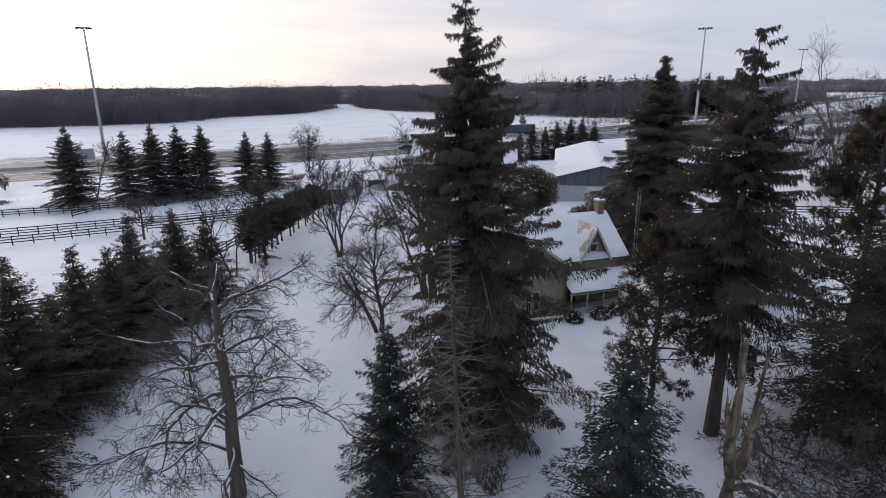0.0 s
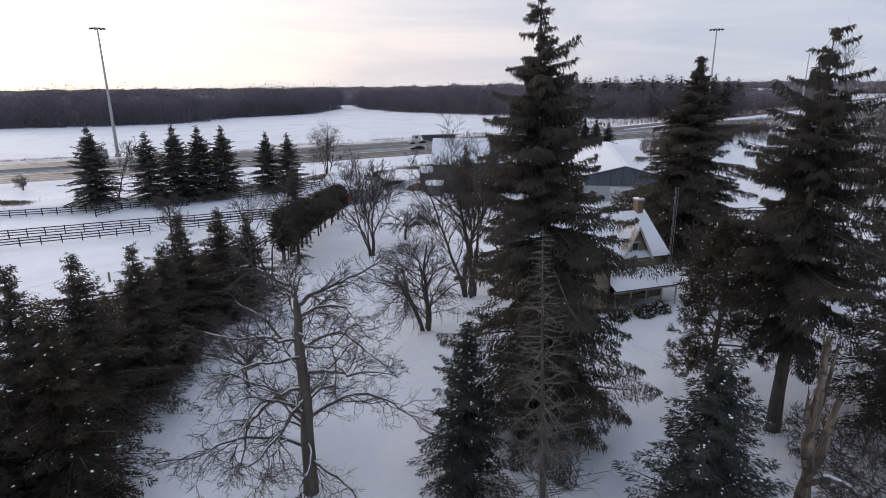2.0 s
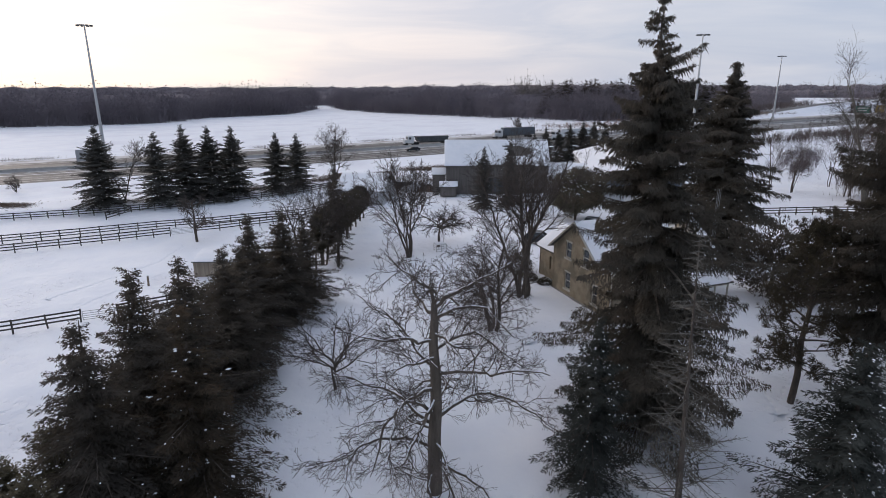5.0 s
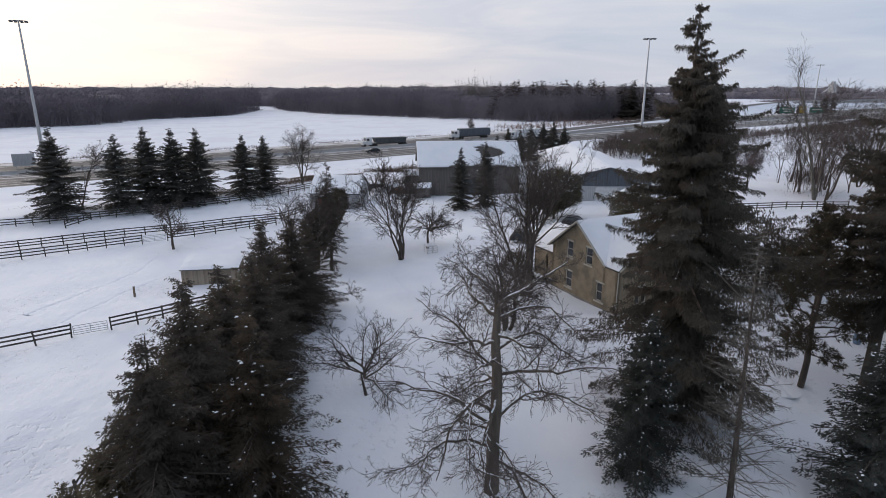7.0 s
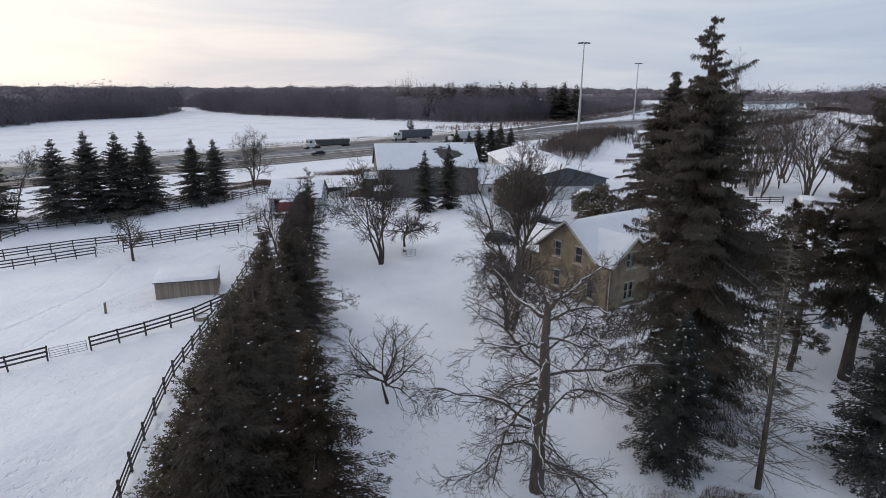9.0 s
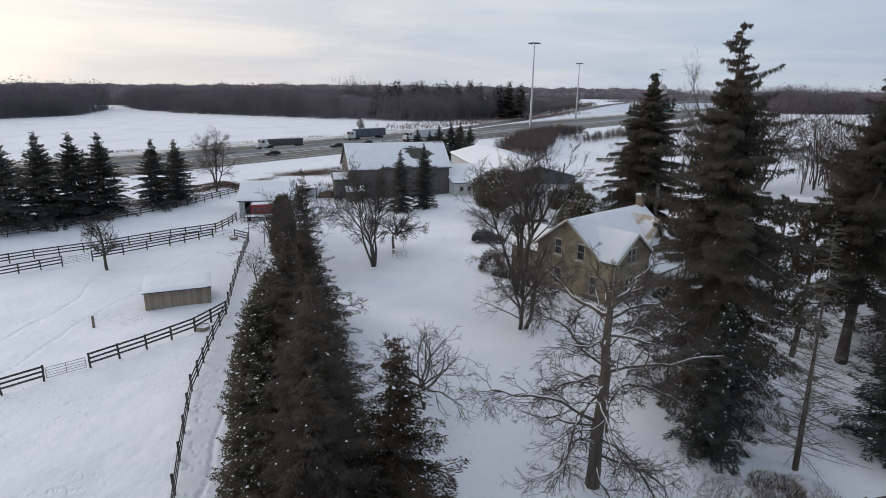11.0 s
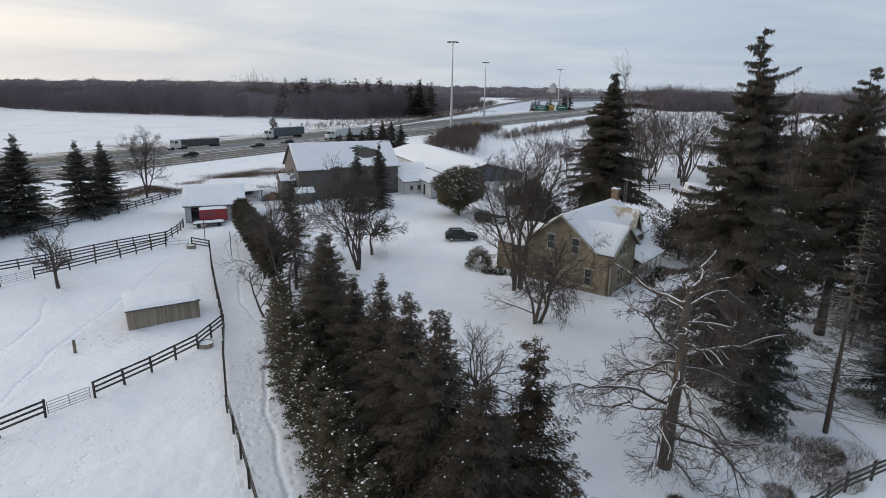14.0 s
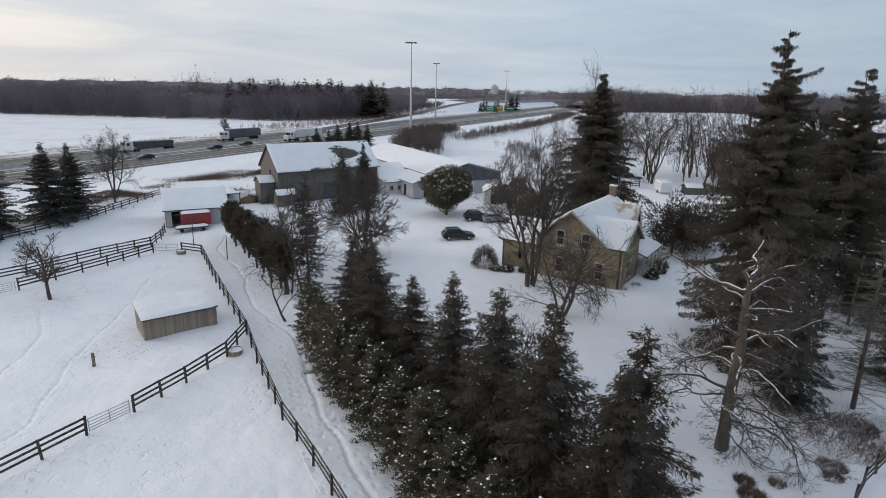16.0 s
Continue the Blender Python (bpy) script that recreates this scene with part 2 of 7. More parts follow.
BLUE = material("blue_plastic", (0.16, 0.23, 0.33), 0.6, (0.22, 0.29, 0.38), 2)
CHIMNEY = material("sooty_brick", (0.17, 0.12, 0.085), 0.9, (0.25, 0.18, 0.13), 4, 0.4, 14)
LAMPGLASS = material("lamp_lens", (0.45, 0.46, 0.47), 0.2, (0.5, 0.5, 0.5), 1)
STONE = material("field_stone", (0.20, 0.19, 0.18), 0.9, (0.30, 0.285, 0.265), 1.5, 0.4, 6)


# ---- mesh helpers ----
class Geo:
    def __init__(self):
        self.v, self.f, self.n = [], [], 0

    def add(self, verts, faces):
        verts = np.asarray(verts, float).reshape(-1, 3)
        self.v.append(verts)
        self.f.extend([tuple(int(i) + self.n for i in f) for f in faces])
        self.n += len(verts)
        return self

    def tris(self, a):
        """a: (n, 3, 3) corners."""
        k = len(a)
        self.v.append(a.reshape(-1, 3))
        self.f.extend((np.arange(k * 3).reshape(k, 3) + self.n).tolist())
        self.n += 3 * k
        return self

    def box(self, c, s, rz=0.0, rx=0.0, ry=0.0, bevel=0.0):
        m = Euler((radians(rx), radians(ry), radians(rz))).to_matrix()
        m = np.array(m)
        h = np.array(s) / 2
        if bevel:
            pts, e = [], bevel
            for zz, k in ((-1, e), (-1, 0), (1, 0), (1, e)):
                z = zz * (h[2] if k else h[2] - e)
                x, y = h[0] - k, h[1] - k
                pts += [(-x, -y, z), (x, -y, z), (x, y, z), (-x, y, z)]
            fs = [(3, 2, 1, 0), (12, 13, 14, 15)]
            for r in range(3):
                for i in range(4):
                    j = (i + 1) % 4
                    fs.append((r * 4 + i, r * 4 + j, r * 4 + 4 + j, r * 4 + 4 + i))
            return self.add(np.array(pts) @ m.T + np.array(c), fs)
        pts = np.array([(x, y, z) for z in (-1, 1) for x, y in ((-1, -1), (1, -1), (1, 1), (-1, 1))]) * h
        return self.add(pts @ m.T + np.array(c), [(3, 2, 1, 0), (4, 5, 6, 7), (0, 1, 5, 4), (1, 2, 6, 5), (2, 3, 7, 6), (3, 0, 4, 7)])

    def slab(self, poly, offset):
        """A flat polygon thickened by the vector offset."""
        p = np.array(poly, float)
        k = len(p)
        fs = [tuple(range(k - 1, -1, -1)), tuple(range(k, 2 * k))]
        fs += [(i, (i + 1) % k, k + (i + 1) % k, k + i) for i in range(k)]
        return self.add(np.vstack([p, p + np.array(offset, float)]), fs)

    def tube(self, pts, radii, sides=6, cap=True):
        pts = np.array(pts, float)
        k = len(pts)
        ring = []
        for i in range(k):
            d = pts[min(i + 1, k - 1)] - pts[max(i - 1, 0)]
            d = d / (np.linalg.norm(d) + 1e-9)
            a = np.array((1.0, 0, 0)) if abs(d[2]) > 0.7 else np.array((0, 0, 1.0))
            e1 = np.cross(d, a)
            e1 /= np.linalg.norm(e1)
            e2 = np.cross(d, e1)
            an = np.arange(sides) * 2 * np.pi / sides
            ring.append(pts[i] + radii[i] * (np.cos(an)[:, None] * e1 + np.sin(an)[:, None] * e2))
        fs = []
        for i in range(k - 1):
            for j in range(sides):
                q = (j + 1) % sides
                fs.append((i * sides + j, i * sides + q, (i + 1) * sides + q, (i + 1) * sides + j))
        if cap:
            fs += [tuple(range(sides - 1, -1, -1)), tuple(range((k - 1) * sides, k * sides))]
        return self.add(np.vstack(ring), fs)

    def mesh(self, name, mat, smooth=False):
        me = bpy.data.meshes.new(name)
        me.from_pydata(np.vstack(self.v).tolist(), [], self.f)
        me.materials.append(mat)
        if smooth:
            me.polygons.foreach_set("use_smooth", [True] * len(me.polygons))
        me.update()
        return me


def part(name, geo, mat, parent, label="", smooth=False):
    ob = new(name, geo if isinstance(geo, bpy.types.Mesh) else geo.mesh(name, mat, smooth))
    ob.parent = parent
    if label:
        tagged(ob, label)
    return ob


def piece(name, me, parent, m):
    ob = new(name, me)
    ob.parent = parent
    ob.matrix_basis = m
    return ob


def unit(v):
    return v / (np.linalg.norm(v, axis=-1, keepdims=True) + 1e-9)


def smooth01(a):
    a = np.clip(a, 0, 1)
    return a * a * (3 - 2 * a)


FAR_FENCE = [(-18.5, 136.5), (-22.5, 133), (-29.0, 126.6), (-35.0, 120.2), (-42.5, 115.3), (-50.5, 111.0), (-60, 107.0), (-69.5, 104.2), (-76.5, 102.6), (-102, 97.0), (-130, 91)]


def ground_z(x, y):
    """Lie of the land: rises gently to the east, dips towards the near yard, with a low bank behind the far fence."""
    x, y = np.asarray(x, float), np.asarray(y, float)
    d = y - np.interp(x, [q[0] for q in FAR_FENCE[::-1]], [q[1] for q in FAR_FENCE[::-1]])
    bank = 1.1 * smooth01(d / 3.5) * (1 - smooth01((d - 11) / 12)) * smooth01((-21 - x) / 8)
    return 2.3 * np.tanh(x / 110) - 1.35 * smooth01((45 - y) / 19) + bank


def thing(name, x, y, rz=0.0, label="", category="", group="", kind="", z=None):
    ob = new(name)
    ob.empty_display_size = 0.3
    ob.matrix_basis = pose(x, y, float(ground_z(x, y)) if z is None else z, 0, 0, rz)
    return tagged(ob, label, category, group, kind)


def solo(name, geo, mat, label, category="", group="", kind="", smooth=False):
    return tagged(new(name, geo.mesh(name, mat, smooth)), label, category, group, kind)


# ---- ground ----
def axis(lo, a, b, hi, step):
    fine = np.arange(a, b + 1e-6, step)
    left, right, d = [], [], step
    x = a
    while x > lo:
        d *= 1.16
        x = max(x - d, lo)
        left.append(x)
    x, d = b, step
    while x < hi:
        d *= 1.16
        x = min(x + d, hi)
        right.append(x)
    return np.concatenate([left[::-1], fine, right])


def seg_dist(x, y, line):
    best = np.full(x.shape, 1e9)
    for (x0, y0), (x1, y1) in zip(line, line[1:]):
        dx, dy = x1 - x0, y1 - y0
        t = np.clip(((x - x0) * dx + (y - y0) * dy) / (dx * dx + dy * dy), 0, 1)
        best = np.minimum(best, np.hypot(x - x0 - t * dx, y - y0 - t * dy))
    return best


gx, gy = axis(-4500, -58, 30, 4500, 0.48), axis(-4000, 16, 106, 4600, 0.48)
X, Y = np.meshgrid(gx, gy)


def relief(x, y):
    """Gentle drifts of the snow near the yard."""
    g = np.random.default_rng(5)
    z, near = 0.0, smooth01((150 - np.hypot(x + 10, y - 50)) / 60)
    for wl, amp in ((11.0, 0.055), (4.5, 0.018), (1.9, 0.008)):
        for _ in range(5):
            a, ph = g.uniform(0, 6.28), g.uniform(0, 6.28)
            z = z + near * amp * 0.5 * np.sin((x * np.cos(a) + y * np.sin(a)) * 6.28 / wl / g.uniform(0.8, 1.3) + ph)
    return z


Z = ground_z(X, Y) + relief(X, Y)
rng = np.random.default_rng(5)
# trodden paths and wheel tracks
wob = 0.35 * np.sin(Y * 0.55) + 0.2 * np.sin(Y * 1.3 + 1)
TRAIL = [(-35.0, 27), (-33.6, 37.3), (-33.3, 40.9), (-32.2, 45.5), (-30.0, 51.2), (-28.6, 57.3), (-28.3, 64), (-27, 72), (-25.2, 82), (-23.6, 92), (-19, 102)]
DRIVE = [(2, 62), (-1, 74), (1, 86), (10, 96), (17, 103)]
FIELD = [(-60, 47), (-48, 57), (-44, 66), (-37, 78), (-32, 88)]
FOOTWAYS = ((TRAIL, 1.6, 0.15), (FIELD, 0.3, 0.06), ([(-3, 44), (-8, 52), (-14, 60), (-15, 66)], 0.5, 0.09), ([(9, 46), (13, 40), (12, 33)], 0.5, 0.09), ([(-52, 60), (-46, 72), (-45, 80)], 0.4, 0.07))
for line, half, depth in FOOTWAYS:
    Z = Z - 0.34 * smooth01((half + 0.1 - seg_dist(X, Y, line)) / 0.55)
k = smooth01(1.6 - seg_dist(X + wob, Y, DRIVE) / 2.2)
Z = Z - k * (0.06 + 0.05 * rng.standard_normal(X.shape))
nx, ny = len(gx), len(gy)
idx = np.arange(nx * ny).reshape(ny, nx)
quads = np.stack([idx[:-1, :-1], idx[:-1, 1:], idx[1:, 1:], idx[1:, :-1]], -1).reshape(-1, 4)
gmesh = bpy.data.meshes.new("ground")
gmesh.from_pydata(np.stack([X, Y, Z], -1).reshape(-1, 3).tolist(), [], quads.tolist())
gmesh.materials.append(SNOW)
gmesh.polygons.foreach_set("use_smooth", [True] * len(gmesh.polygons))
tagged(new("ground", gmesh), "snow-covered yard, paddocks and open fields", "ground", kind="structure")



def trodden(line, half, depth, seed):
    """A finely dented strip of snow along a footway, let into the ground."""
    g = np.random.default_rng(seed)
    pts = along(line, 0.13)
    for _ in range(30):
        pts[1:-1] = (pts[:-2] + 2 * pts[1:-1] + pts[2:]) / 4
    tn = unit(np.gradient(pts, axis=0))
    nr = np.stack([-tn[:, 1], tn[:, 0]], 1)
    wide = half + 0.75
    off = np.linspace(-wide, wide, int(2 * wide / 0.10))
    XX = pts[:, None, 0] + nr[:, None, 0] * off[None]
    YY = pts[:, None, 1] + nr[:, None, 1] * off[None]
    s = np.arange(len(pts)) * 0.13
    mid = 0.25 * half * np.sin(s * 0.33)[:, None] + 0.1 * np.sin(s * 1.1)[:, None]
    groove = np.exp(-((off[None] - mid) / 0.15) ** 2) * (1 + 0.5 * np.sin(s * 9.0)[:, None])
    # scattered footprints, thicker beside the track
    dents = np.where(g.random(XX.shape) > 0.968, g.uniform(0.5, 1.0, XX.shape), 0.0)
    sm = np.maximum.reduce([dents, 0.8 * np.roll(dents, 1, 0), 0.8 * np.roll(dents, 1, 1), 0.6 * np.roll(dents, (1, 1), (0, 1))])
    fade = smooth01((wide - np.abs(off)) / 0.5)[None]
    ZZ = ground_z(XX, YY) + relief(XX, YY) + 0.008 - fade * (depth * groove + depth * 0.8 * sm) - 0.10 * (1 - smooth01((wide - np.abs(off)) / 0.18))[None]
    a, b = XX.shape
    q = np.arange(a * b).reshape(a, b)
    f = np.stack([q[:-1, :-1], q[1:, :-1], q[1:, 1:], q[:-1, 1:]], -1).reshape(-1, 4).tolist()
    ob = solo("trodden_snow", Geo().add(np.stack([XX, YY, ZZ], -1).reshape(-1, 3), f), SNOW, "footprints trodden into the snow along the way", "snow path", kind="structure", smooth=True)
    return ob


# ---- motorway ----
NEAR_EDGE = [(-900, -180), (-400, 20), (-250, 81), (-107, 140), (-31, 169), (30, 189), (101, 219), (166, 248), (358, 346), (700, 545), (1600, 1100)]


def along(line, step):
    out = []
    for (x0, y0), (x1, y1) in zip(line, line[1:]):
        k = max(1, int(math.hypot(x1 - x0, y1 - y0) / step))
        out += [(x0 + (x1 - x0) * i / k, y0 + (y1 - y0) * i / k) for i in range(k)]
    return np.array(out + [line[-1]])


ROAD = along(NEAR_EDGE, 12)
for _ in range(25):
    ROAD[1:-1] = (ROAD[:-2] + 2 * ROAD[1:-1] + ROAD[2:]) / 4
tan_r = np.gradient(ROAD, axis=0)
tan_r /= np.linalg.norm(tan_r, axis=1)[:, None]
nor_r = np.stack([-tan_r[:, 1], tan_r[:, 0]], 1)


def road_z(x, y):
    return ground_z(x, y) + 0.55


def band(name, o0, o1, h0, h1, mat, label, category="road", i0=0, i1=None):
    a = (ROAD + nor_r * o0)[i0:i1]
    b = (ROAD + nor_r * o1)[i0:i1]
    za, zb = road_z(a[:, 0], a[:, 1]) + h0, road_z(b[:, 0], b[:, 1]) + h1
    k = len(a)
    top = np.vstack([np.column_stack([a, za]), np.column_stack([b, zb])])
    g = Geo().add(top, [(i, i + 1, k + i + 1, k + i) for i in range(k - 1)])
    return solo(name, g, mat, label, category, kind="structure", smooth=True)


band("road_verge_near", -9, 0, -0.75, 0.0, SNOW, "snowy embankment beside the motorway", "verge")
band("road_near", 0, 21, 0.0, 0.05, ASPHALT, "wet grey asphalt carriageway with slush at its edges")
band("road_median", 21, 25.5, 0.06, 0.06, SLUSH, "dirty snow on the motorway median", "median")
band("road_far", 25.5, 45, 0.05, 0.0, ASPHALT, "wet grey asphalt carriageway of the far lanes")
band("road_verge_far", 45, 60, 0.0, -0.6, SLUSH, "snowy ditch between the motorway and the field", "verge")
for o in (2.6, 6.4, 10.2, 18.6, 28.0, 32.0, 41.5):
    band("lane_line", o, o + (0.5 if o in (2.6, 18.6, 28.0, 41.5) else 0.25), 0.075, 0.075, LINE, "worn painted lane line on the asphalt", "lane line")
band("slush_ridge", 15.0, 16.4, 0.07, 0.07, SLUSH, "ridge of slush between the lanes", "slush")


# exit ramp climbing to the overpass
RAMP = along([(70, 247), (113, 279.5), (142, 303), (198, 346), (274, 401), (345, 443)], 12)
for _ in range(6):
    RAMP[1:-1] = (RAMP[:-2] + 2 * RAMP[1:-1] + RAMP[2:]) / 4
ramp_t = unit(np.gradient(RAMP, axis=0))
ramp_n = np.stack([-ramp_t[:, 1], ramp_t[:, 0]], 1)
ramp_h = ground_z(RAMP[:, 0], RAMP[:, 1]) + 0.7 + 5.6 * smooth01((RAMP[:, 0] - 150) / 195)


def ramp_band(name, o0, o1, h0, h1, mat, label, category):
    """A strip along the exit ramp; h gives its height over the ramp, or None for the ground."""
    a, b, k = RAMP + ramp_n * o0, RAMP + ramp_n * o1, len(RAMP)
    za = ground_z(a[:, 0], a[:, 1]) - 0.1 if h0 is None else ramp_h + h0
    zb = ground_z(b[:, 0], b[:, 1]) - 0.1 if h1 is None else ramp_h + h1
    return solo(name, Geo().add(np.vstack([np.column_stack([a, za]), np.column_stack([b, zb])]), [(i, i + 1, k + i + 1, k + i) for i in range(k - 1)]), mat, label, category, kind="structure", smooth=True)


ramp_band("ramp_bank_near", -16, -4.5, None, 0.0, SNOW, "snowy embankment below the exit ramp", "verge")
ramp_band("ramp_road", -4.5, 4.5, 0.0, 0.0, ASPHALT, "wet grey asphalt exit ramp climbing to the overpass", "road")
ramp_band("ramp_bank_far", 4.5, 16, 0.0, None, SNOW, "snowy embankment behind the exit ramp", "verge")


def road_point(s, o):
    """A place on the road: nearest x of the line, offset from the near edge."""
    i = int(np.argmin(np.abs(ROAD[:, 0] - s)))
    p = ROAD[i] + nor_r[i] * o
    return float(p[0]), float(p[1]), float(road_z(*p)) + 0.06, math.degrees(math.atan2(tan_r[i][1], tan_r[i][0]))


i0, i1 = np.argmin(np.abs(ROAD[:, 0] + 160)), np.argmin(np.abs(ROAD[:, 0] - 330))
bar = thing("median_barrier", *ROAD[i0], 0, "long grey concrete barrier on the snowy median", "barrier", z=0.0)
g = Geo()
c = (ROAD + nor_r * 23.2)[i0:i1]
zz = road_z(c[:, 0], c[:, 1])
k = len(c)
prof = [(-0.3, 0), (-0.12, 0.45), (-0.09, 0.95), (0.09, 0.95), (0.12, 0.45), (0.3, 0)]
vs = np.vstack([np.column_stack([c + nor_r[i0:i1] * px, zz + pz]) for px, pz in prof]) - np.array((*ROAD[i0], 0))
g.add(vs, [(j * k + i, j * k + i + 1, (j + 1) * k + i + 1, (j + 1) * k + i) for j in range(5) for i in range(k - 1)])
part("wall", g, CONCRETE, bar)


def high_mast(x, y, h, z, lamps=8):
    t = thing("high_mast_lamp", x, y, 0, "tall tapered grey steel high-mast lamp by the motorway", "street lamp", "high-mast lamps", z=z)
    part("pole", Geo().tube([(0, 0, 0), (0, 0, h * 0.5), (0, 0, h)], [0.55, 0.36, 0.2], 10), GALV, t)
    part("base", Geo().tube([(0, 0, -0.6), (0, 0, 0.5)], [0.9, 0.9], 10), CONCRETE, t)
    part("ring", Geo().tube([(1.1 * math.cos(a), 1.1 * math.sin(a), h - 0.2) for a in np.linspace(0, 6.2832, 13)], [0.07] * 13, 5, False), GALV, t)
    for i in range(lamps):
        a = i * 2 * math.pi / lamps
        r = 1.9
        part("arm", Geo().tube([(0, 0, h), (r * math.cos(a), r * math.sin(a), h - 0.15)], [0.06, 0.06], 4), GALV, t)
        part("lamp_head", Geo().box((r * math.cos(a), r * math.sin(a), h - 0.35), (0.8, 0.55, 0.38), math.degrees(a), bevel=0.08), METAL_DARK, t)
    return t


high_mast(-107.8, 187.6, 38.6, -0.1)
high_mast(88.6, 202.6, 36.0, 1.7)
high_mast(193.4, 319.8, 33.5, 2.7)
high_mast(298.6, 360.5, 33.2, 2.2)


# ---- vegetation ----
def conifer_geo(seed, h, r, clear=1.0, step=0.42, per=6, twig=0.42, width=0.11, droop=0.25, lift=0.5, hang=0.5, power=0.8, fill=1.0,
                snow=300, snow_size=0.10, rag=0.25, core=1.0, foot=0.75, fan=0.16, prof=None, airy=0.0, curtain=0.0):
    """Crown triangles, branch tubes and snow flecks of a conifer, from its foot."""
    g = np.random.default_rng(seed)
    tri, snow_t, wood = [], [], Geo()
    z = clear
    while z < h - 0.12:
        k = (h - z) / (h - clear)
        # widest a little above the lowest whorls
        L0 = r * min(k ** power, 1.0) * (0.55 + 0.45 * min(k / 0.22, 1.0)) * (foot + (1 - foot) * min((z - clear) / (0.2 * h), 1.0))
        if prof:
            L0 = float(np.interp(k, [q[0] for q in prof], [q[1] for q in prof]))
        if not prof and h - z > 0.35:
            L0 = max(L0, 0.36)
        n = per if L0 > 0.5 else max(3, per - 2)
        if k < airy:
            n = max(3, int(per * (0.42 + 0.4 * k / airy)))
        a0 = g.uniform(0, 6.28)
        for j in range(n):
            az = a0 + j * 6.283 / n + g.normal(0, 0.22)
            L = max(L0 * g.normal(1.0, rag) * (0.6 if g.random() < 0.12 else 1.0), 0.16)
            zb = z + g.uniform(-0.9, 0.9) * step * (1.9 if airy else 1.4)
            d = np.array((math.cos(az), math.sin(az), 0.0))
            side = np.array((-d[1], d[0], 0.0))
            slope = lift * (1 - k) - 0.25 * k + g.normal(0, 0.08 + 0.09 * (airy > 0))
            sag = droop * (g.uniform(0.4, 1.5) if airy else 1.0)
            if airy and g.random() < 0.14:
                continue
            m = max(3, int(L / 0.14 * fill * 1.7))
            s = np.linspace(0.10, 1.0, m) if core >= 1 else np.linspace(0.30, 1.0, m)
            zc = zb + L * (slope * s - sag * s ** 2 + (0.35 + 0.25 * (airy > 0)) * sag * s ** 4)
            P = d * (s * L)[:, None] + np.array((0, 0, 1.0)) * zc[:, None]
            if L > 1.7:
                wood.tube(P[:: max(1, m // 3)], np.linspace(0.012 + 0.011 * L, 0.006, len(P[:: max(1, m // 3)])), 3, False)
            for sgn in (-1, 1):
                for rep in range(2):
                    ln = twig * (1.15 - 0.55 * s) * g.uniform(0.55, 1.3, m) * (0.55 + 0.45 * min(L, 2) / 2)
                    out = side * sgn * g.uniform(0.35, 1.0, m)[:, None] + d * g.uniform(0.25, 0.9, m)[:, None]
                    dr = out + np.array((0, 0, -1.0)) * (hang * g.uniform(0.2, 1.6, m))[:, None] + g.normal(0, 0.12, (m, 3))
                    if curtain and rep:
                        dr = dr * 0.35 + np.array((0, 0, -1.0)) * curtain
                        ln = ln * g.uniform(0.9, 2.3, m)
                    dr = unit(dr)
                    w = unit(np.cross(dr, g.normal(0, 1, (m, 3)) * 0.45 + d * 0.9)) * (width * g.uniform(0.6, 1.3, m))[:, None]
                    lat = sgn * g.random(m) * fan * L * np.sin(np.pi * np.clip(s, 0, 1)) ** 0.7
                    base = P + side * lat[:, None] + d * (np.abs(lat) * 0.5)[:, None] + np.array((0, 0, -0.22)) * np.abs(lat)[:, None] + g.normal(0, 0.05, (m, 3))
                    tri.append(np.stack([base - w, base + w * 0.9 + dr * (0.25 * ln)[:, None], base + dr * ln[:, None]], 1))
            if snow and g.random() < 0.55:
                q = g.integers(max(1, int(m * 0.66)), m, 1 + int(L * 2.2))
                for i in q:
                    c = P[i] + np.array((0, 0, 0.05)) + g.normal(0, 0.06, 3)
                    sz = snow_size * g.uniform(0.4, 1.5)
                    e1, e2 = d * sz * g.uniform(0.8, 1.5), side * sz * g.uniform(0.6, 1.1)
                    nz = np.array((0, 0, sz * 0.55))
                    snow_t += [[c - e1, c + e2, c + nz], [c + e2, c + e1, c + nz], [c + e1, c - e2, c + nz], [c - e2, c - e1, c + nz]]
        z += step * (0.55 + 0.45 * k) * g.uniform(0.7, 1.3) * (1.35 if h - z < 0.16 * h and h > 15 else 1.0)
    top = np.array((0, 0, h))
    tri.append(np.array([[top + (0.03, 0, -0.7), top + (-0.03, 0.02, -0.7), top]]))
    crown = Geo().tris(np.concatenate(tri))
    sn = None
    if snow_t:
        st = np.array(snow_t)
        cells = st.reshape(-1, 4, 3, 3)
        if len(cells) > snow:
            cells = cells[g.permutation(len(cells))[:snow]]
        sn = Geo().tris(cells.reshape(-1, 3, 3))
    return crown, wood, sn


CONIFERS = {}


def conifer_kind(key, needles, bark, trunk_r, h, snow_label="small clumps of snow", **kw):
    crown, wood, sn = conifer_geo(h=h, **kw)
    CONIFERS[key] = (h, trunk_r, crown.mesh("crown", needles), wood.mesh("branch", bark), sn.mesh("snow", SNOW) if sn else None, bark, kw.get("seed", 1))


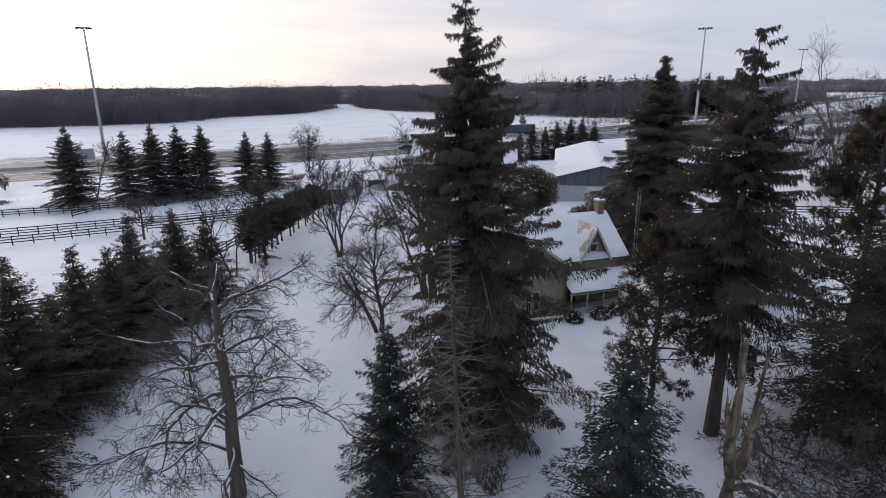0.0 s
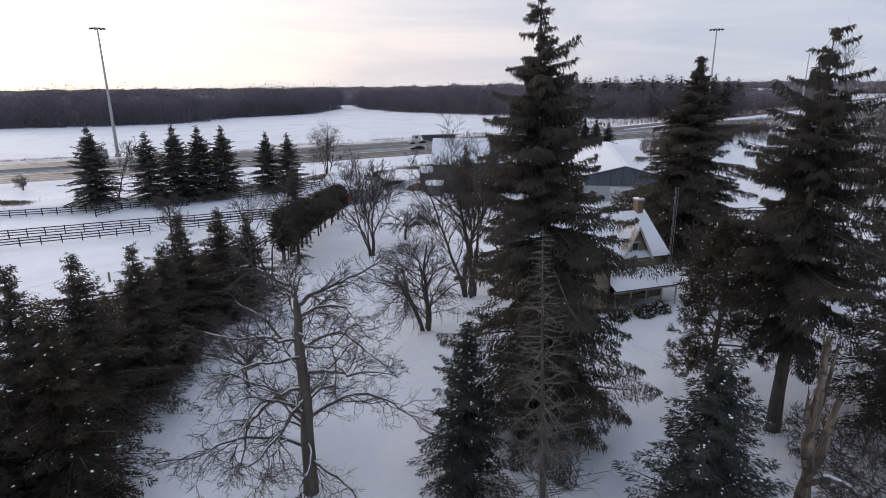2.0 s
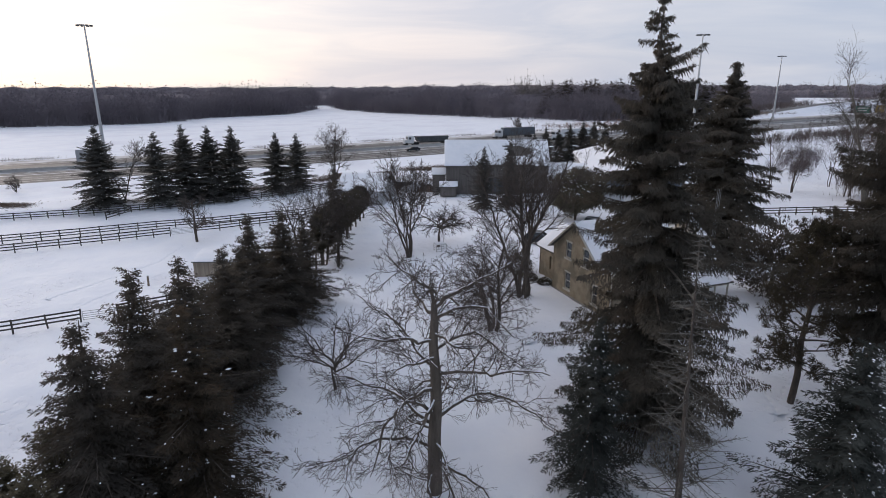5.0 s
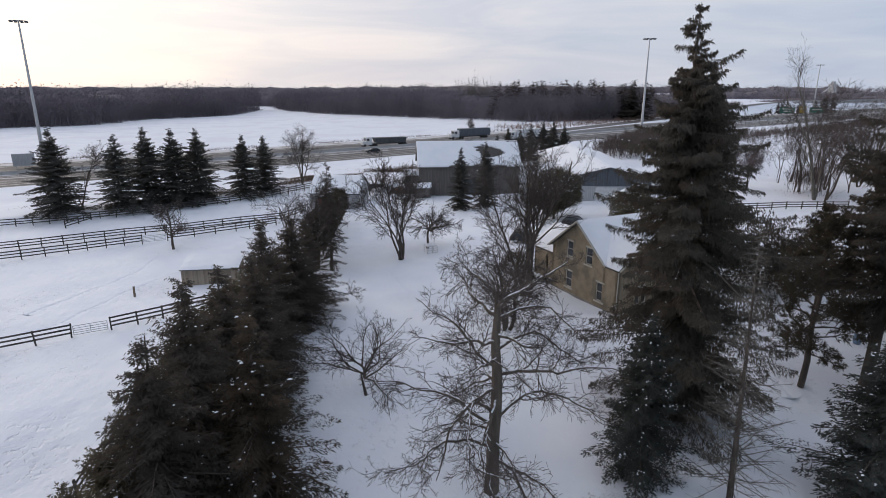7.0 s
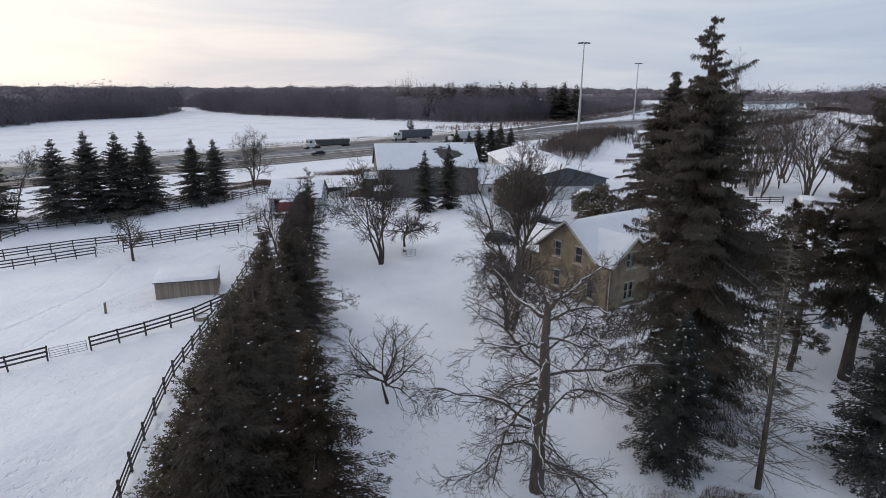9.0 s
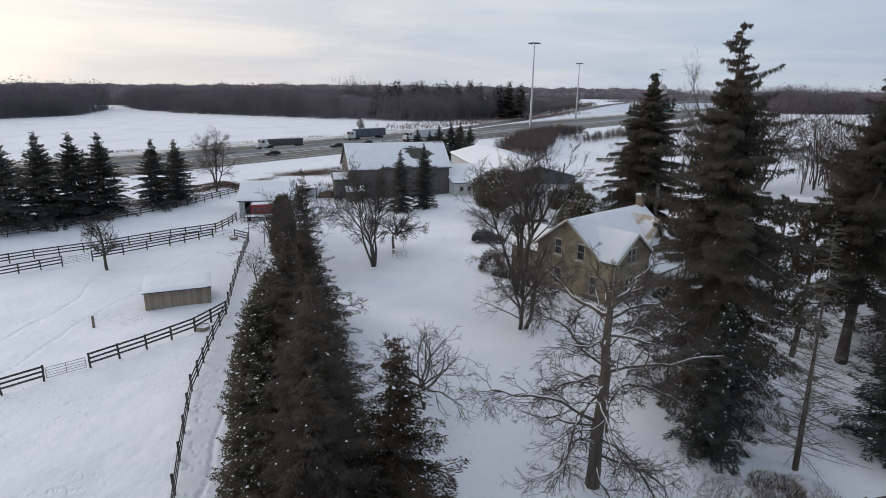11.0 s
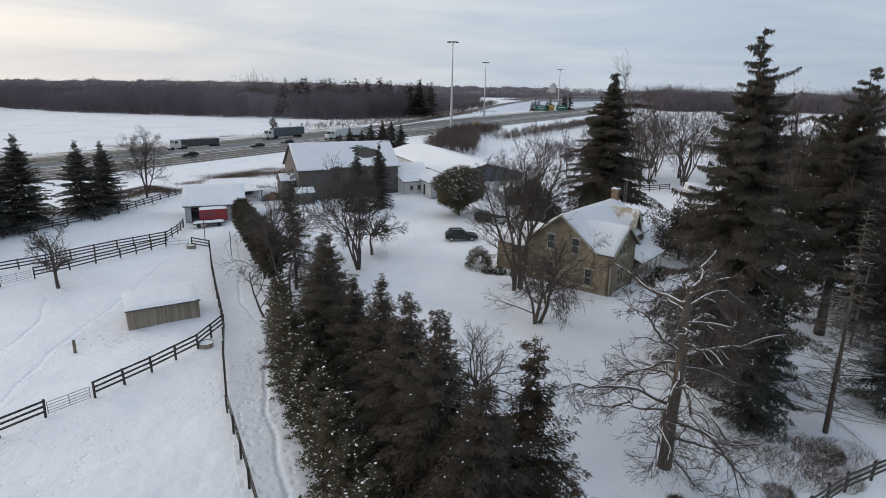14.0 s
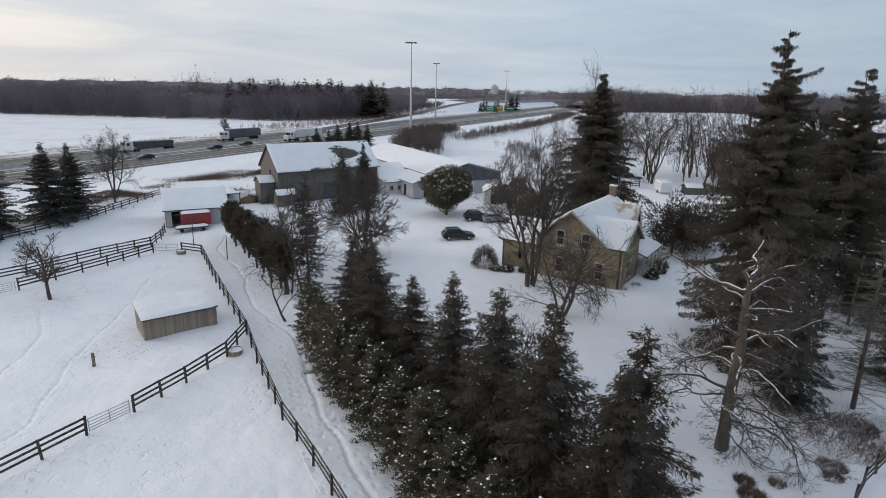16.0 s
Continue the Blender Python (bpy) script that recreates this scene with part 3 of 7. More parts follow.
def conifer(name, key, x, y, scale=1.0, rz=0.0, label="", group="", lean=(0, 0), squash=1.0):
    h, tr, crown, wood, sn, bark, seed = CONIFERS[key]
    t = thing(name, x, y, rz, label, "tree", group)
    t.scale = (scale * squash, scale * squash, scale)
    if any(lean):
        # the top stands off the foot by this much, in world x and y
        c, sn_ = math.cos(radians(rz)), math.sin(radians(rz))
        t.rotation_euler = (-math.atan2(-lean[0] * sn_ + lean[1] * c, h * scale), math.atan2(lean[0] * c + lean[1] * sn_, h * scale), radians(rz))
    g = np.random.default_rng(seed)
    ks = np.linspace(0, 1, 9)
    pts = [(g.normal(0, 0.02) * i, g.normal(0, 0.02) * i, -0.4 + (h + 0.35) * k) for i, k in enumerate(ks)]
    part("trunk", Geo().tube(pts, [tr * (1.18 if i == 0 else 1) * (1 - k) ** 0.8 + 0.015 for i, k in enumerate(ks)], 8), bark, t, smooth=True)
    part("crown", crown, None, t)
    tagged(part("bough_wood", wood, None, t), kind="stuff")
    if sn:
        tagged(part("snow", sn, None, t, "clumps of snow on the boughs"), kind="stuff")
    return t


def grow(segs, g, p, d, L, r, lev, P):
    n = max(2, int(L / P["seg"][lev]))
    wig, up = P["wiggle"][lev], P["up"][lev]
    r1 = max(r * P["taper"], P.get("fine", 0.011))
    way = unit(d * np.array((1.0, 1.0, P.get("level", 1.0))))
    kids = P["kids"][lev] if lev < len(P["kids"]) else 0
    starts = sorted(g.uniform(P["from"][lev], 1.0, kids)) if kids else []
    ki = 0
    for i in range(n):
        d = unit(d + g.normal(0, wig, 3) + np.array((0, 0, up)))
        if P.get("kink") and lev and g.random() < 0.24:
            # an elbow, after which the limb swings back to its way
            d = unit(d + g.normal(0, P["kink"], 3))
        if P.get("kink"):
            d = unit(d + P.get("pull", 0.14) * way)
        q = p + d * (L / n)
        ra, rb = r + (r1 - r) * i / n, r + (r1 - r) * (i + 1) / n
        segs.append((p, q, ra, rb, lev))
        while ki < len(starts) and starts[ki] <= (i + 1) / n:
            f = starts[ki]
            ki += 1
            ax = unit(np.cross(d, g.normal(0, 1, 3)))
            an = radians(g.uniform(*P["angle"][lev]))
            cd = unit(d * math.cos(an) + ax * math.sin(an))
            if P.get("flat") and lev == 0:
                cd[2] = cd[2] * 0.35 + g.uniform(-0.05, 0.2)
                cd = unit(cd)
            grow(segs, g, p + (q - p) * g.random(), cd, L * g.uniform(*P["ratio"][lev]) * (1.15 - 0.5 * f), max(ra * P["thin"][lev], P.get("fine", 0.011)), lev + 1, P)
        p = q
    return p, d


def seg_geo(segs, snow=0.0):
    """Tapered tubes by level: trunk and limbs, twigs, and snow lying on the limbs."""
    big, fine, sn = Geo(), Geo(), Geo()
    fp, fq, fr, fs = [], [], [], []
    for p, q, ra, rb, lev in segs:
        if ra > 0.035:
            big.tube([p, q + (q - p) * 0.04], [ra, rb], 7 if ra > 0.12 else 5, False)
            d = unit(q - p)
            if snow and abs(d[2]) < 0.62 and ra < 0.4:
                o = np.array((0, 0, ra * 0.75))
                sn.tube([p + o, (p + q) / 2 + o * 1.15, q + np.array((0, 0, rb * 0.75))], [ra * 0.55 * snow, ra * 0.7 * snow, rb * 0.55 * snow], 5, False)
        else:
            fp.append(p), fq.append(q), fr.append(ra), fs.append(rb)
    if fp:
        p, q, ra, rb = map(np.array, (fp, fq, fr, fs))
        d = unit(q - p)
        e1 = unit(np.cross(d, np.array((0.3, 0.5, 0.8))))
        e2 = np.cross(d, e1)
        ring = []
        for a in (0, 2.094, 4.189):
            o = math.cos(a) * e1 + math.sin(a) * e2
            ring.append((p + o * ra[:, None], q + o * rb[:, None]))
        tr = []
        for i in range(3):
            (a0, b0), (a1, b1) = ring[i], ring[(i + 1) % 3]
            tr += [np.stack([a0, a1, b1], 1), np.stack([a0, b1, b0], 1)]
        fine.tris(np.concatenate(tr))
    return big, fine, sn


DEF = dict(seg=(0.9, 0.6, 0.4, 0.3, 0.25), wiggle=(0.10, 0.16, 0.2, 0.22, 0.25), up=(0.03, 0.05, 0.04, 0.02, 0.0), taper=0.35, kids=(9, 7, 6, 5), angle=((35, 65), (35, 65), (35, 70), (35, 70)),
           ratio=((0.4, 0.65), (0.4, 0.6), (0.4, 0.6), (0.35, 0.6)), thin=(0.5, 0.55, 0.6, 0.6))
DEF["from"] = (0.3, 0.25, 0.2, 0.2)


def bare_tree(name, x, y, stems, seed, label, P=None, group="", bark=None, twig=None, snow=0.0, category="tree", extra=(), rz=0.0):
    """stems: (offset x, offset y, lean azimuth, lean degrees, length, radius)."""
    g = np.random.default_rng(seed)
    P = {**DEF, **(P or {})}
    segs = []
    for ox, oy, az, ln, L, r in stems:
        d = np.array((math.cos(radians(az)) * math.sin(radians(ln)), math.sin(radians(az)) * math.sin(radians(ln)), math.cos(radians(ln))))
        grow(segs, g, np.array((ox, oy, -0.3)), d, L, r, 0, P)
    for base, az, el, L, r in extra:
        d = np.array((math.cos(radians(az)) * math.cos(radians(el)), math.sin(radians(az)) * math.cos(radians(el)), math.sin(radians(el))))
        grow(segs, g, np.array(base, float), d, L, r, 1, P)
    t = thing(name, x, y, rz, label, category, group)
    big, fine, sn = seg_geo(segs, snow)
    part("trunk" if len(stems) == 1 else "stem", big, bark or BARK, t, smooth=True)
    if fine.n:
        tagged(part("twig_spray", fine, twig or TWIG, t), kind="stuff")
    if snow and sn.n:
        part("snow", sn, SNOW, t, "snow lying along the limbs", smooth=True)
    return t


def ball_tree(name, x, y, r, h, z0, seed, label, group, mat=None, n=9000, leaf=0.34, snow=260, rough=0.16, sx=1.0):
    """A rounded evergreen: short trunk under a dense uneven dome of sprays."""
    g = np.random.default_rng(seed)
    t = thing(name, x, y, 0, label, "tree", group)
    part("trunk", Geo().tube([(0, 0, -0.3), (0.05, 0.05, h * 0.35), (0, 0, h * 0.7)], [0.22, 0.17, 0.08], 8), BARK, t, smooth=True)
    d = unit(g.normal(0, 1, (n, 3)))
    lump = np.zeros(n)
    for _ in range(9):
        v = unit(g.normal(0, 1, 3))
        lump += rough * np.cos(g.uniform(3, 9) * (d @ v) + g.uniform(0, 6.28)) / 2.2
    rad = np.array((r * sx, r, (h - z0) / 2))
    c = np.array((0, 0, (h + z0) / 2))
    p = c + d * rad * ((1 + lump) * g.uniform(0.62, 1.0, n))[:, None]
    q = p + unit(d + g.normal(0, 0.5, (n, 3)) + np.array((0, 0, 0.3))) * (leaf * g.uniform(0.6, 1.4, n))[:, None]
    w = unit(np.cross(d, g.normal(0, 1, (n, 3)))) * leaf * 0.24
    part("crown", Geo().tris(np.stack([p - w, p + w, q], 1)), mat or CEDAR, t)
    if snow:
        k = np.flatnonzero(d[:, 2] > 0.05)
        k = g.permutation(k)[:snow]
        tr = []
        for i in k:
            o = c + d[i] * rad * (1 + lump[i]) + np.array((0, 0, 0.06))
            s = leaf * g.uniform(0.2, 0.5)
            e1, e2, nz = np.array((s, 0, 0)), np.array((0, s, 0)), np.array((0, 0, s * 0.5))
            tr += [[o - e1, o + e2, o + nz], [o + e2, o + e1, o + nz], [o + e1, o - e2, o + nz], [o - e2, o - e1, o + nz]]
        tagged(part("snow", Geo().tris(np.array(tr)), SNOW, t, "clumps of snow on the crown"), kind="stuff")
    return t


def pine(x, y, h, clear, reach, seed, label, group, mat=None, limbs=26, tufts=9):
    """An open pine: forking limbs that carry separate tufts of long needles."""
    g = np.random.default_rng(seed)
    t = thing("pine_tree", x, y, 0, label, "tree", group)
    lean = g.normal(0, 0.02, 2)
    segs = []
    zs = np.linspace(-0.4, h * 0.93, 11)
    path = np.column_stack([lean[0] * zs + 0.06 * np.sin(zs), lean[1] * zs + 0.05 * np.cos(zs * 1.3), zs])
    rad = 0.017 * h * (1 - np.clip(zs, 0, h) / h) ** 0.8 + 0.02
    for k in range(10):
        segs.append((path[k], path[k + 1], rad[k], rad[k + 1], 0))
    P = {**DEF, "kink": 0.3, "fine": 0.010, "seg": (0.9, 0.45, 0.34, 0.28, 0.25), "up": (0.0, 0.035, 0.05, 0.05, 0.0), "kids": (0, 8, 5, 0), "angle": ((30, 60), (30, 60), (30, 60), (30, 60)), "ratio": ((0.5, 0.7), (0.28, 0.5), (0.35, 0.6), (0.4, 0.6)), "taper": 0.3}
    for k in range(limbs):
        f = (k + g.random()) / limbs
        zb = clear + (h * 0.95 - clear) * f
        az, el = k * 2.4 + g.normal(0, 0.4), radians(-4 + 42 * f + g.normal(0, 9))
        L = reach * (1 - 0.72 * f ** 1.8) * (0.6 + 0.4 * min(f / 0.2, 1)) * g.uniform(0.65, 1.1)
        base = np.array([np.interp(zb, zs, path[:, c]) for c in range(3)])
        grow(segs, g, base, np.array((math.cos(az) * math.cos(el), math.sin(az) * math.cos(el), math.sin(el))), L, 0.02 + 0.016 * L, 1, P)
    big, fine, _ = seg_geo(segs)
    part("trunk", big, BARK, t, smooth=True)
    tagged(part("twig_spray", fine, TWIG, t), kind="stuff")
    ends = np.array([q for p, q, ra, rb, lev in segs if lev >= 2 or (lev == 1 and ra < 0.035)])
    dirs = np.array([q - p for p, q, ra, rb, lev in segs if lev >= 2 or (lev == 1 and ra < 0.035)])
    c = np.repeat(ends, tufts, 0) + g.normal(0, 0.05, (len(ends) * tufts, 3))
    d = unit(unit(np.repeat(dirs, tufts, 0)) * 0.7 + g.normal(0, 0.65, c.shape) + np.array((0, 0, 0.25)))
    w = unit(np.cross(d, g.normal(0, 1, c.shape))) * g.uniform(0.014, 0.026, len(c))[:, None]
    part("crown", Geo().tris(np.stack([c - w, c + w, c + d * g.uniform(0.16, 0.34, len(c))[:, None]], 1)), mat or PINE, t)
    # snow caught in the tufts
    o = ends[g.permutation(len(ends))[:160]] + np.array((0, 0, 0.07))
    sz = g.uniform(0.04, 0.11, len(o))
    tr = []
    for k in range(4):
        a, b = k * 1.571, k * 1.571 + 1.571
        tr.append(np.stack([o + np.column_stack([np.cos(a) * sz, np.sin(a) * sz, 0 * sz]), o + np.column_stack([np.cos(b) * sz, np.sin(b) * sz, 0 * sz]), o + np.column_stack([0 * sz, 0 * sz, 0.5 * sz])], 1))
    tagged(part("snow", Geo().tris(np.concatenate(tr)), SNOW, t, "small clumps of snow in the tufts"), kind="stuff")
    return t


for i, (line, half, depth) in enumerate(FOOTWAYS):
    trodden(line, half, depth, 400 + i)


# ---- conifers of the yard ----
conifer_kind("old_spruce", NEEDLE_OLD, BARK, 0.48, 27.4, seed=11, r=4.7, clear=1.8, step=0.50, per=9, twig=0.27, width=0.042, droop=0.36, lift=0.42, hang=0.6, fill=3.1, snow=420, snow_size=0.05, rag=0.36, airy=0.24, fan=0.19, curtain=0.4,
             prof=((0, 0.15), (0.05, 0.55), (0.12, 0.95), (0.17, 1.35), (0.25, 2.05), (0.36, 2.8), (0.52, 3.6), (0.65, 4.4), (0.82, 4.8), (0.93, 4.7), (1, 3.9)))
conifer_kind("spruce_tall", NEEDLE_OLD, BARK, 0.42, 24.0, seed=12, r=4.8, clear=6.6, step=0.50, per=9, twig=0.27, width=0.042, droop=0.34, lift=0.5, hang=0.6, fill=3.1, snow=340, snow_size=0.05, rag=0.38, airy=0.30, fan=0.19, curtain=0.4,
             prof=((0, 0.2), (0.06, 0.7), (0.13, 1.2), (0.21, 1.9), (0.36, 2.7), (0.5, 3.3), (0.75, 4.1), (0.9, 3.7), (1, 2.6)))
conifer_kind("spruce_house", NEEDLE_OLD, BARK, 0.40, 23.0, seed=13, r=5.4, clear=0.8, step=0.52, per=9, twig=0.50, width=0.06, droop=0.35, lift=0.6, hang=0.4, power=0.78, fill=1.5, snow=300, snow_size=0.07, rag=0.34, fan=0.22, curtain=0.25)
conifer_kind("spruce_mid", NEEDLE, BARK, 0.2, 11.6, seed=14, r=3.7, clear=0.3, step=0.38, per=8, twig=0.30, width=0.034, droop=0.2, lift=0.65, hang=0.5, power=0.98, fill=1.65, snow=90, snow_size=0.04)
conifer_kind("spruce_mid_b", NEEDLE, BARK, 0.2, 11.2, seed=15, r=3.9, clear=0.3, step=0.38, per=8, twig=0.30, width=0.034, droop=0.22, lift=0.6, hang=0.5, power=0.98, fill=1.65, snow=110, snow_size=0.04, rag=0.3)
conifer_kind("lane_spruce", NEEDLE, BARK, 0.18, 13.2, seed=23, r=2.3, clear=1.5, step=0.5, per=6, twig=0.30, width=0.032, droop=0.15, lift=0.5, hang=0.4, power=0.7, fill=1.6, snow=120, snow_size=0.04, rag=0.32)
conifer_kind("young_spruce", NEEDLE_B, BARK, 0.16, 9.6, seed=16, r=2.75, clear=0.2, step=0.36, per=8, twig=0.30, width=0.034, droop=0.18, lift=0.6, hang=0.45, power=0.78, fill=2.0, snow=520, snow_size=0.042)
conifer_kind("rusty_spruce", NEEDLE_BROWN, BARK, 0.16, 9.4, seed=17, r=2.9, clear=0.2, step=0.38, per=8, twig=0.30, width=0.03, droop=0.2, lift=0.6, hang=0.45, power=1.0, fill=2.0, snow=160, snow_size=0.06)
conifer_kind("roadside_spruce", NEEDLE_ROAD, BARK, 0.22, 15.5, seed=18, r=3.9, clear=0.3, step=0.44, per=8, twig=0.46, width=0.07, droop=0.16, lift=0.75, hang=0.25, power=0.86, fill=0.85, snow=40, snow_size=0.10, rag=0.3)
conifer_kind("cedar", CEDAR, BARK, 0.14, 6.4, seed=19, r=1.85, clear=0.15, step=0.29, per=8, twig=0.27, width=0.052, droop=0.0, lift=0.9, hang=-0.25, power=0.42, fill=1.25, snow=800, snow_size=0.062, rag=0.16)
conifer_kind("browsed_cedar", CEDAR_BROWN, BARK, 0.15, 6.3, seed=20, r=1.9, clear=1.9, step=0.25, per=10, twig=0.30, width=0.055, droop=0.0, lift=0.9, hang=-0.2, fill=1.4, snow=70, snow_size=0.05, rag=0.10, prof=((0, 0.45), (0.12, 1.0), (0.3, 1.5), (0.6, 1.6), (0.8, 1.35), (0.93, 0.9), (1, 0.5)))

conifer("spruce_tree", "old_spruce", 2.4, 32.4, 0.985, 20, "towering dark old Norway spruce with drooping boughs", "old spruces", lean=(-1.4, 0.8))
conifer("spruce_tree", "spruce_tall", 16.8, 32.0, 1.0, 75, "tall dark spruce with a bare lower trunk and ragged top", "old spruces")
pine(30.0, 39.0, 19.0, 2.5, 6.0, 222, "tall brownish open pine at the edge of the wooded yard", "open pines", limbs=64, tufts=15)
conifer("spruce_tree", "spruce_mid", 25.8, 30.8, 1.45, 310, "tall dark spruce crowded among its neighbours", "old spruces", squash=1.3)
conifer("spruce_tree", "spruce_house", 25.0, 67.0, 1.0, 0, "large pyramidal dark spruce behind the brick house", "old spruces", squash=1.22)
conifer("spruce_tree", "young_spruce", -3.2, 27.3, 1.08, 0, "dense bluish young spruce flecked with snow", "young spruces")
conifer("spruce_tree", "young_spruce", 8.0, 22.6, 1.12, 110, "dense young spruce with snow on its boughs", "young spruces", squash=1.3)
pine(13.5, 34.1, 13.3, 2.6, 4.3, 223, "open-crowned brownish pine with tufted limbs", "open pines", limbs=38, tufts=9)
pine(22.0, 43.0, 10.8, 2.2, 3.6, 224, "brownish tufted pine in the side yard", "open pines")
conifer("spruce_tree", "lane_spruce", -22.0, 68.2, 0.98, 60, "slender snow-dusted spruce beside the lane", "row spruces")
for x, y, key, s, rz in ((-28.9, 25.2, "spruce_mid_b", 1.12, 10), (-28.2, 29.6, "spruce_mid", 1.17, 80), (-27.4, 34.0, "spruce_mid_b", 1.11, 200), (-26.4, 39.0, "spruce_mid", 0.96, 300),
                         (-26.4, 43.2, "spruce_mid_b", 0.86, 140), (-26.8, 47.5, "spruce_mid", 0.97, 30), (-24.9, 51.4, "spruce_mid_b", 0.96, 260), (-23.8, 55.6, "spruce_mid", 0.80, 170)):
    conifer("spruce_tree", key, x, y, s, rz, "dark spruce standing in a dense screening row", "row spruces", squash=1.18)
conifer("spruce_tree", "rusty_spruce", -24.7, 27.0, 1.30, 0, "rust-tipped spruce at the end of the row", "row spruces", squash=1.12)
for i, (x, y, s) in enumerate(((-31.8, 29.5, 1.0), (-31.4, 32.6, 0.95), (-31.0, 35.6, 1.05), (-30.7, 38.6, 0.98), (-30.4, 41.4, 1.0), (-30.0, 44.2, 0.95), (-29.6, 47.0, 0.98), (-29.0, 49.8, 0.94), (-28.5, 52.4, 0.9), (-27.8, 55.0, 0.92), (-27.2, 57.4, 0.85), (-31.9, 26.5, 1.0), (-32.2, 23.4, 1.0), (-32.4, 20.4, 0.98), (-30.0, 21.6, 1.05), (-32.6, 17.5, 0.95), (-29.6, 18.4, 0.95))):
    conifer("cedar_tree", "cedar", x, y, s, i * 67, "dense dark cedar dotted with clumps of snow", "hedge cedars")
for i in range(13):
    y = 69.2 + i * 2.15
    conifer("cedar_tree", "browsed_cedar", -24.2 + i * 0.27 + 0.25 * math.sin(i * 2.3), y, 0.95 - 0.013 * i + 0.06 * math.sin(i * 1.9), i * 53, "dark cedar, brown and thin below, in the lane row", "lane cedars")
for x, y, s, rz in ((-69.2, 108.0, 0.92, 0), (-60.0, 110.3, 0.82, 60), (-55.8, 112.8, 0.88, 120), (-51.3, 113.6, 0.86, 200), (-47.7, 116.4, 0.84, 280), (-40.0, 119.8, 0.74, 330), (-36.4, 122.8, 0.70, 90)):
    conifer("spruce_tree", "roadside_spruce", x, y, s, rz, "dark pyramidal spruce in the row along the motorway", "roadside spruces", squash=1.45)
for x, y, s, rz, sq in ((0.2, 100.0, 0.68, 30, 1.0), (5.0, 101.0, 0.73, 150, 0.95)):
    conifer("spruce_tree", "roadside_spruce", x, y, s, rz, "slender dark spruce in front of the barn", "barn spruces", squash=sq)
for x, y, s, rz in ((21.5, 156.5, 0.50, 10), (25, 158, 0.60, 70), (28.5, 157.5, 0.56, 140), (32.0, 159, 0.64, 200), (35.5, 158.5, 0.68, 260), (39.0, 160, 0.68, 320), (42.5, 160.5, 0.60, 30)):
    conifer("spruce_tree", "roadside_spruce", x, y, s, rz, "dark spruce in the clump behind the barn", "clump spruces", squash=1.3)
ball_tree("cedar_tree", 13.4, 88.0, 4.3, 8.3, 0.9, 171, "rounded dark cedar dusted with snow in the yard", "yard cedars", n=26000, leaf=0.32, snow=360, rough=0.12)
ball_tree("cedar_tree", 25.8, 84.0, 3.4, 5.0, 0.3, 172, "low rounded dark cedar beside the drive shed", "yard cedars", n=15000, leaf=0.30, rough=0.35)
ball_tree("cedar_tree", 19.0, 73.5, 3.0, 5.0, 0.2, 173, "dark rounded evergreen behind the house", "yard cedars", n=11000, leaf=0.30, rough=0.2)
ball_tree("yew_tree", 23.0, 52.0, 3.4, 6.6, 0.2, 174, "dark spreading evergreen beside the porch lawn", "side evergreens", NEEDLE, 10000, 0.3, 50, 0.42)
ball_tree("yew_tree", 28.5, 52.5, 3.4, 4.8, 0.1, 175, "broad dark evergreen mass beyond the porch", "side evergreens", NEEDLE, 12000, 0.32, 60, 0.36)

# ---- bare trees ----
OAKP = dict(kink=0.40, level=0.25, pull=0.10, fine=0.0085, seg=(1.0, 0.40, 0.28, 0.22, 0.2), wiggle=(0.05, 0.17, 0.20, 0.22, 0.2), up=(0.05, -0.022, -0.012, -0.02, -0.03), kids=(0, 11, 7, 4), taper=0.2, angle=((30, 60), (30, 62), (28, 58), (25, 50)),
            ratio=((0.5, 0.7), (0.26, 0.48), (0.34, 0.58), (0.4, 0.7)), thin=(0.5, 0.5, 0.55, 0.6))
OAKP["from"] = (0.3, 0.16, 0.15, 0.2)
oak_path = np.array([(0, 0, -0.3), (0.05, 0, 1.5), (0.02, 0.05, 3.5), (0.14, 0, 5.5), (0.12, -0.08, 7.5), (0.0, 0, 9.3), (0.08, 0.05, 10.8), (0.05, 0.0, 11.6)])
oak_rad = [0.48, 0.40, 0.38, 0.33, 0.30, 0.25, 0.21, 0.17]
oak_segs = []
g = np.random.default_rng(36)
for k in range(len(oak_path) - 1):
    oak_segs.append((oak_path[k], oak_path[k + 1], oak_rad[k], oak_rad[k + 1], 0))
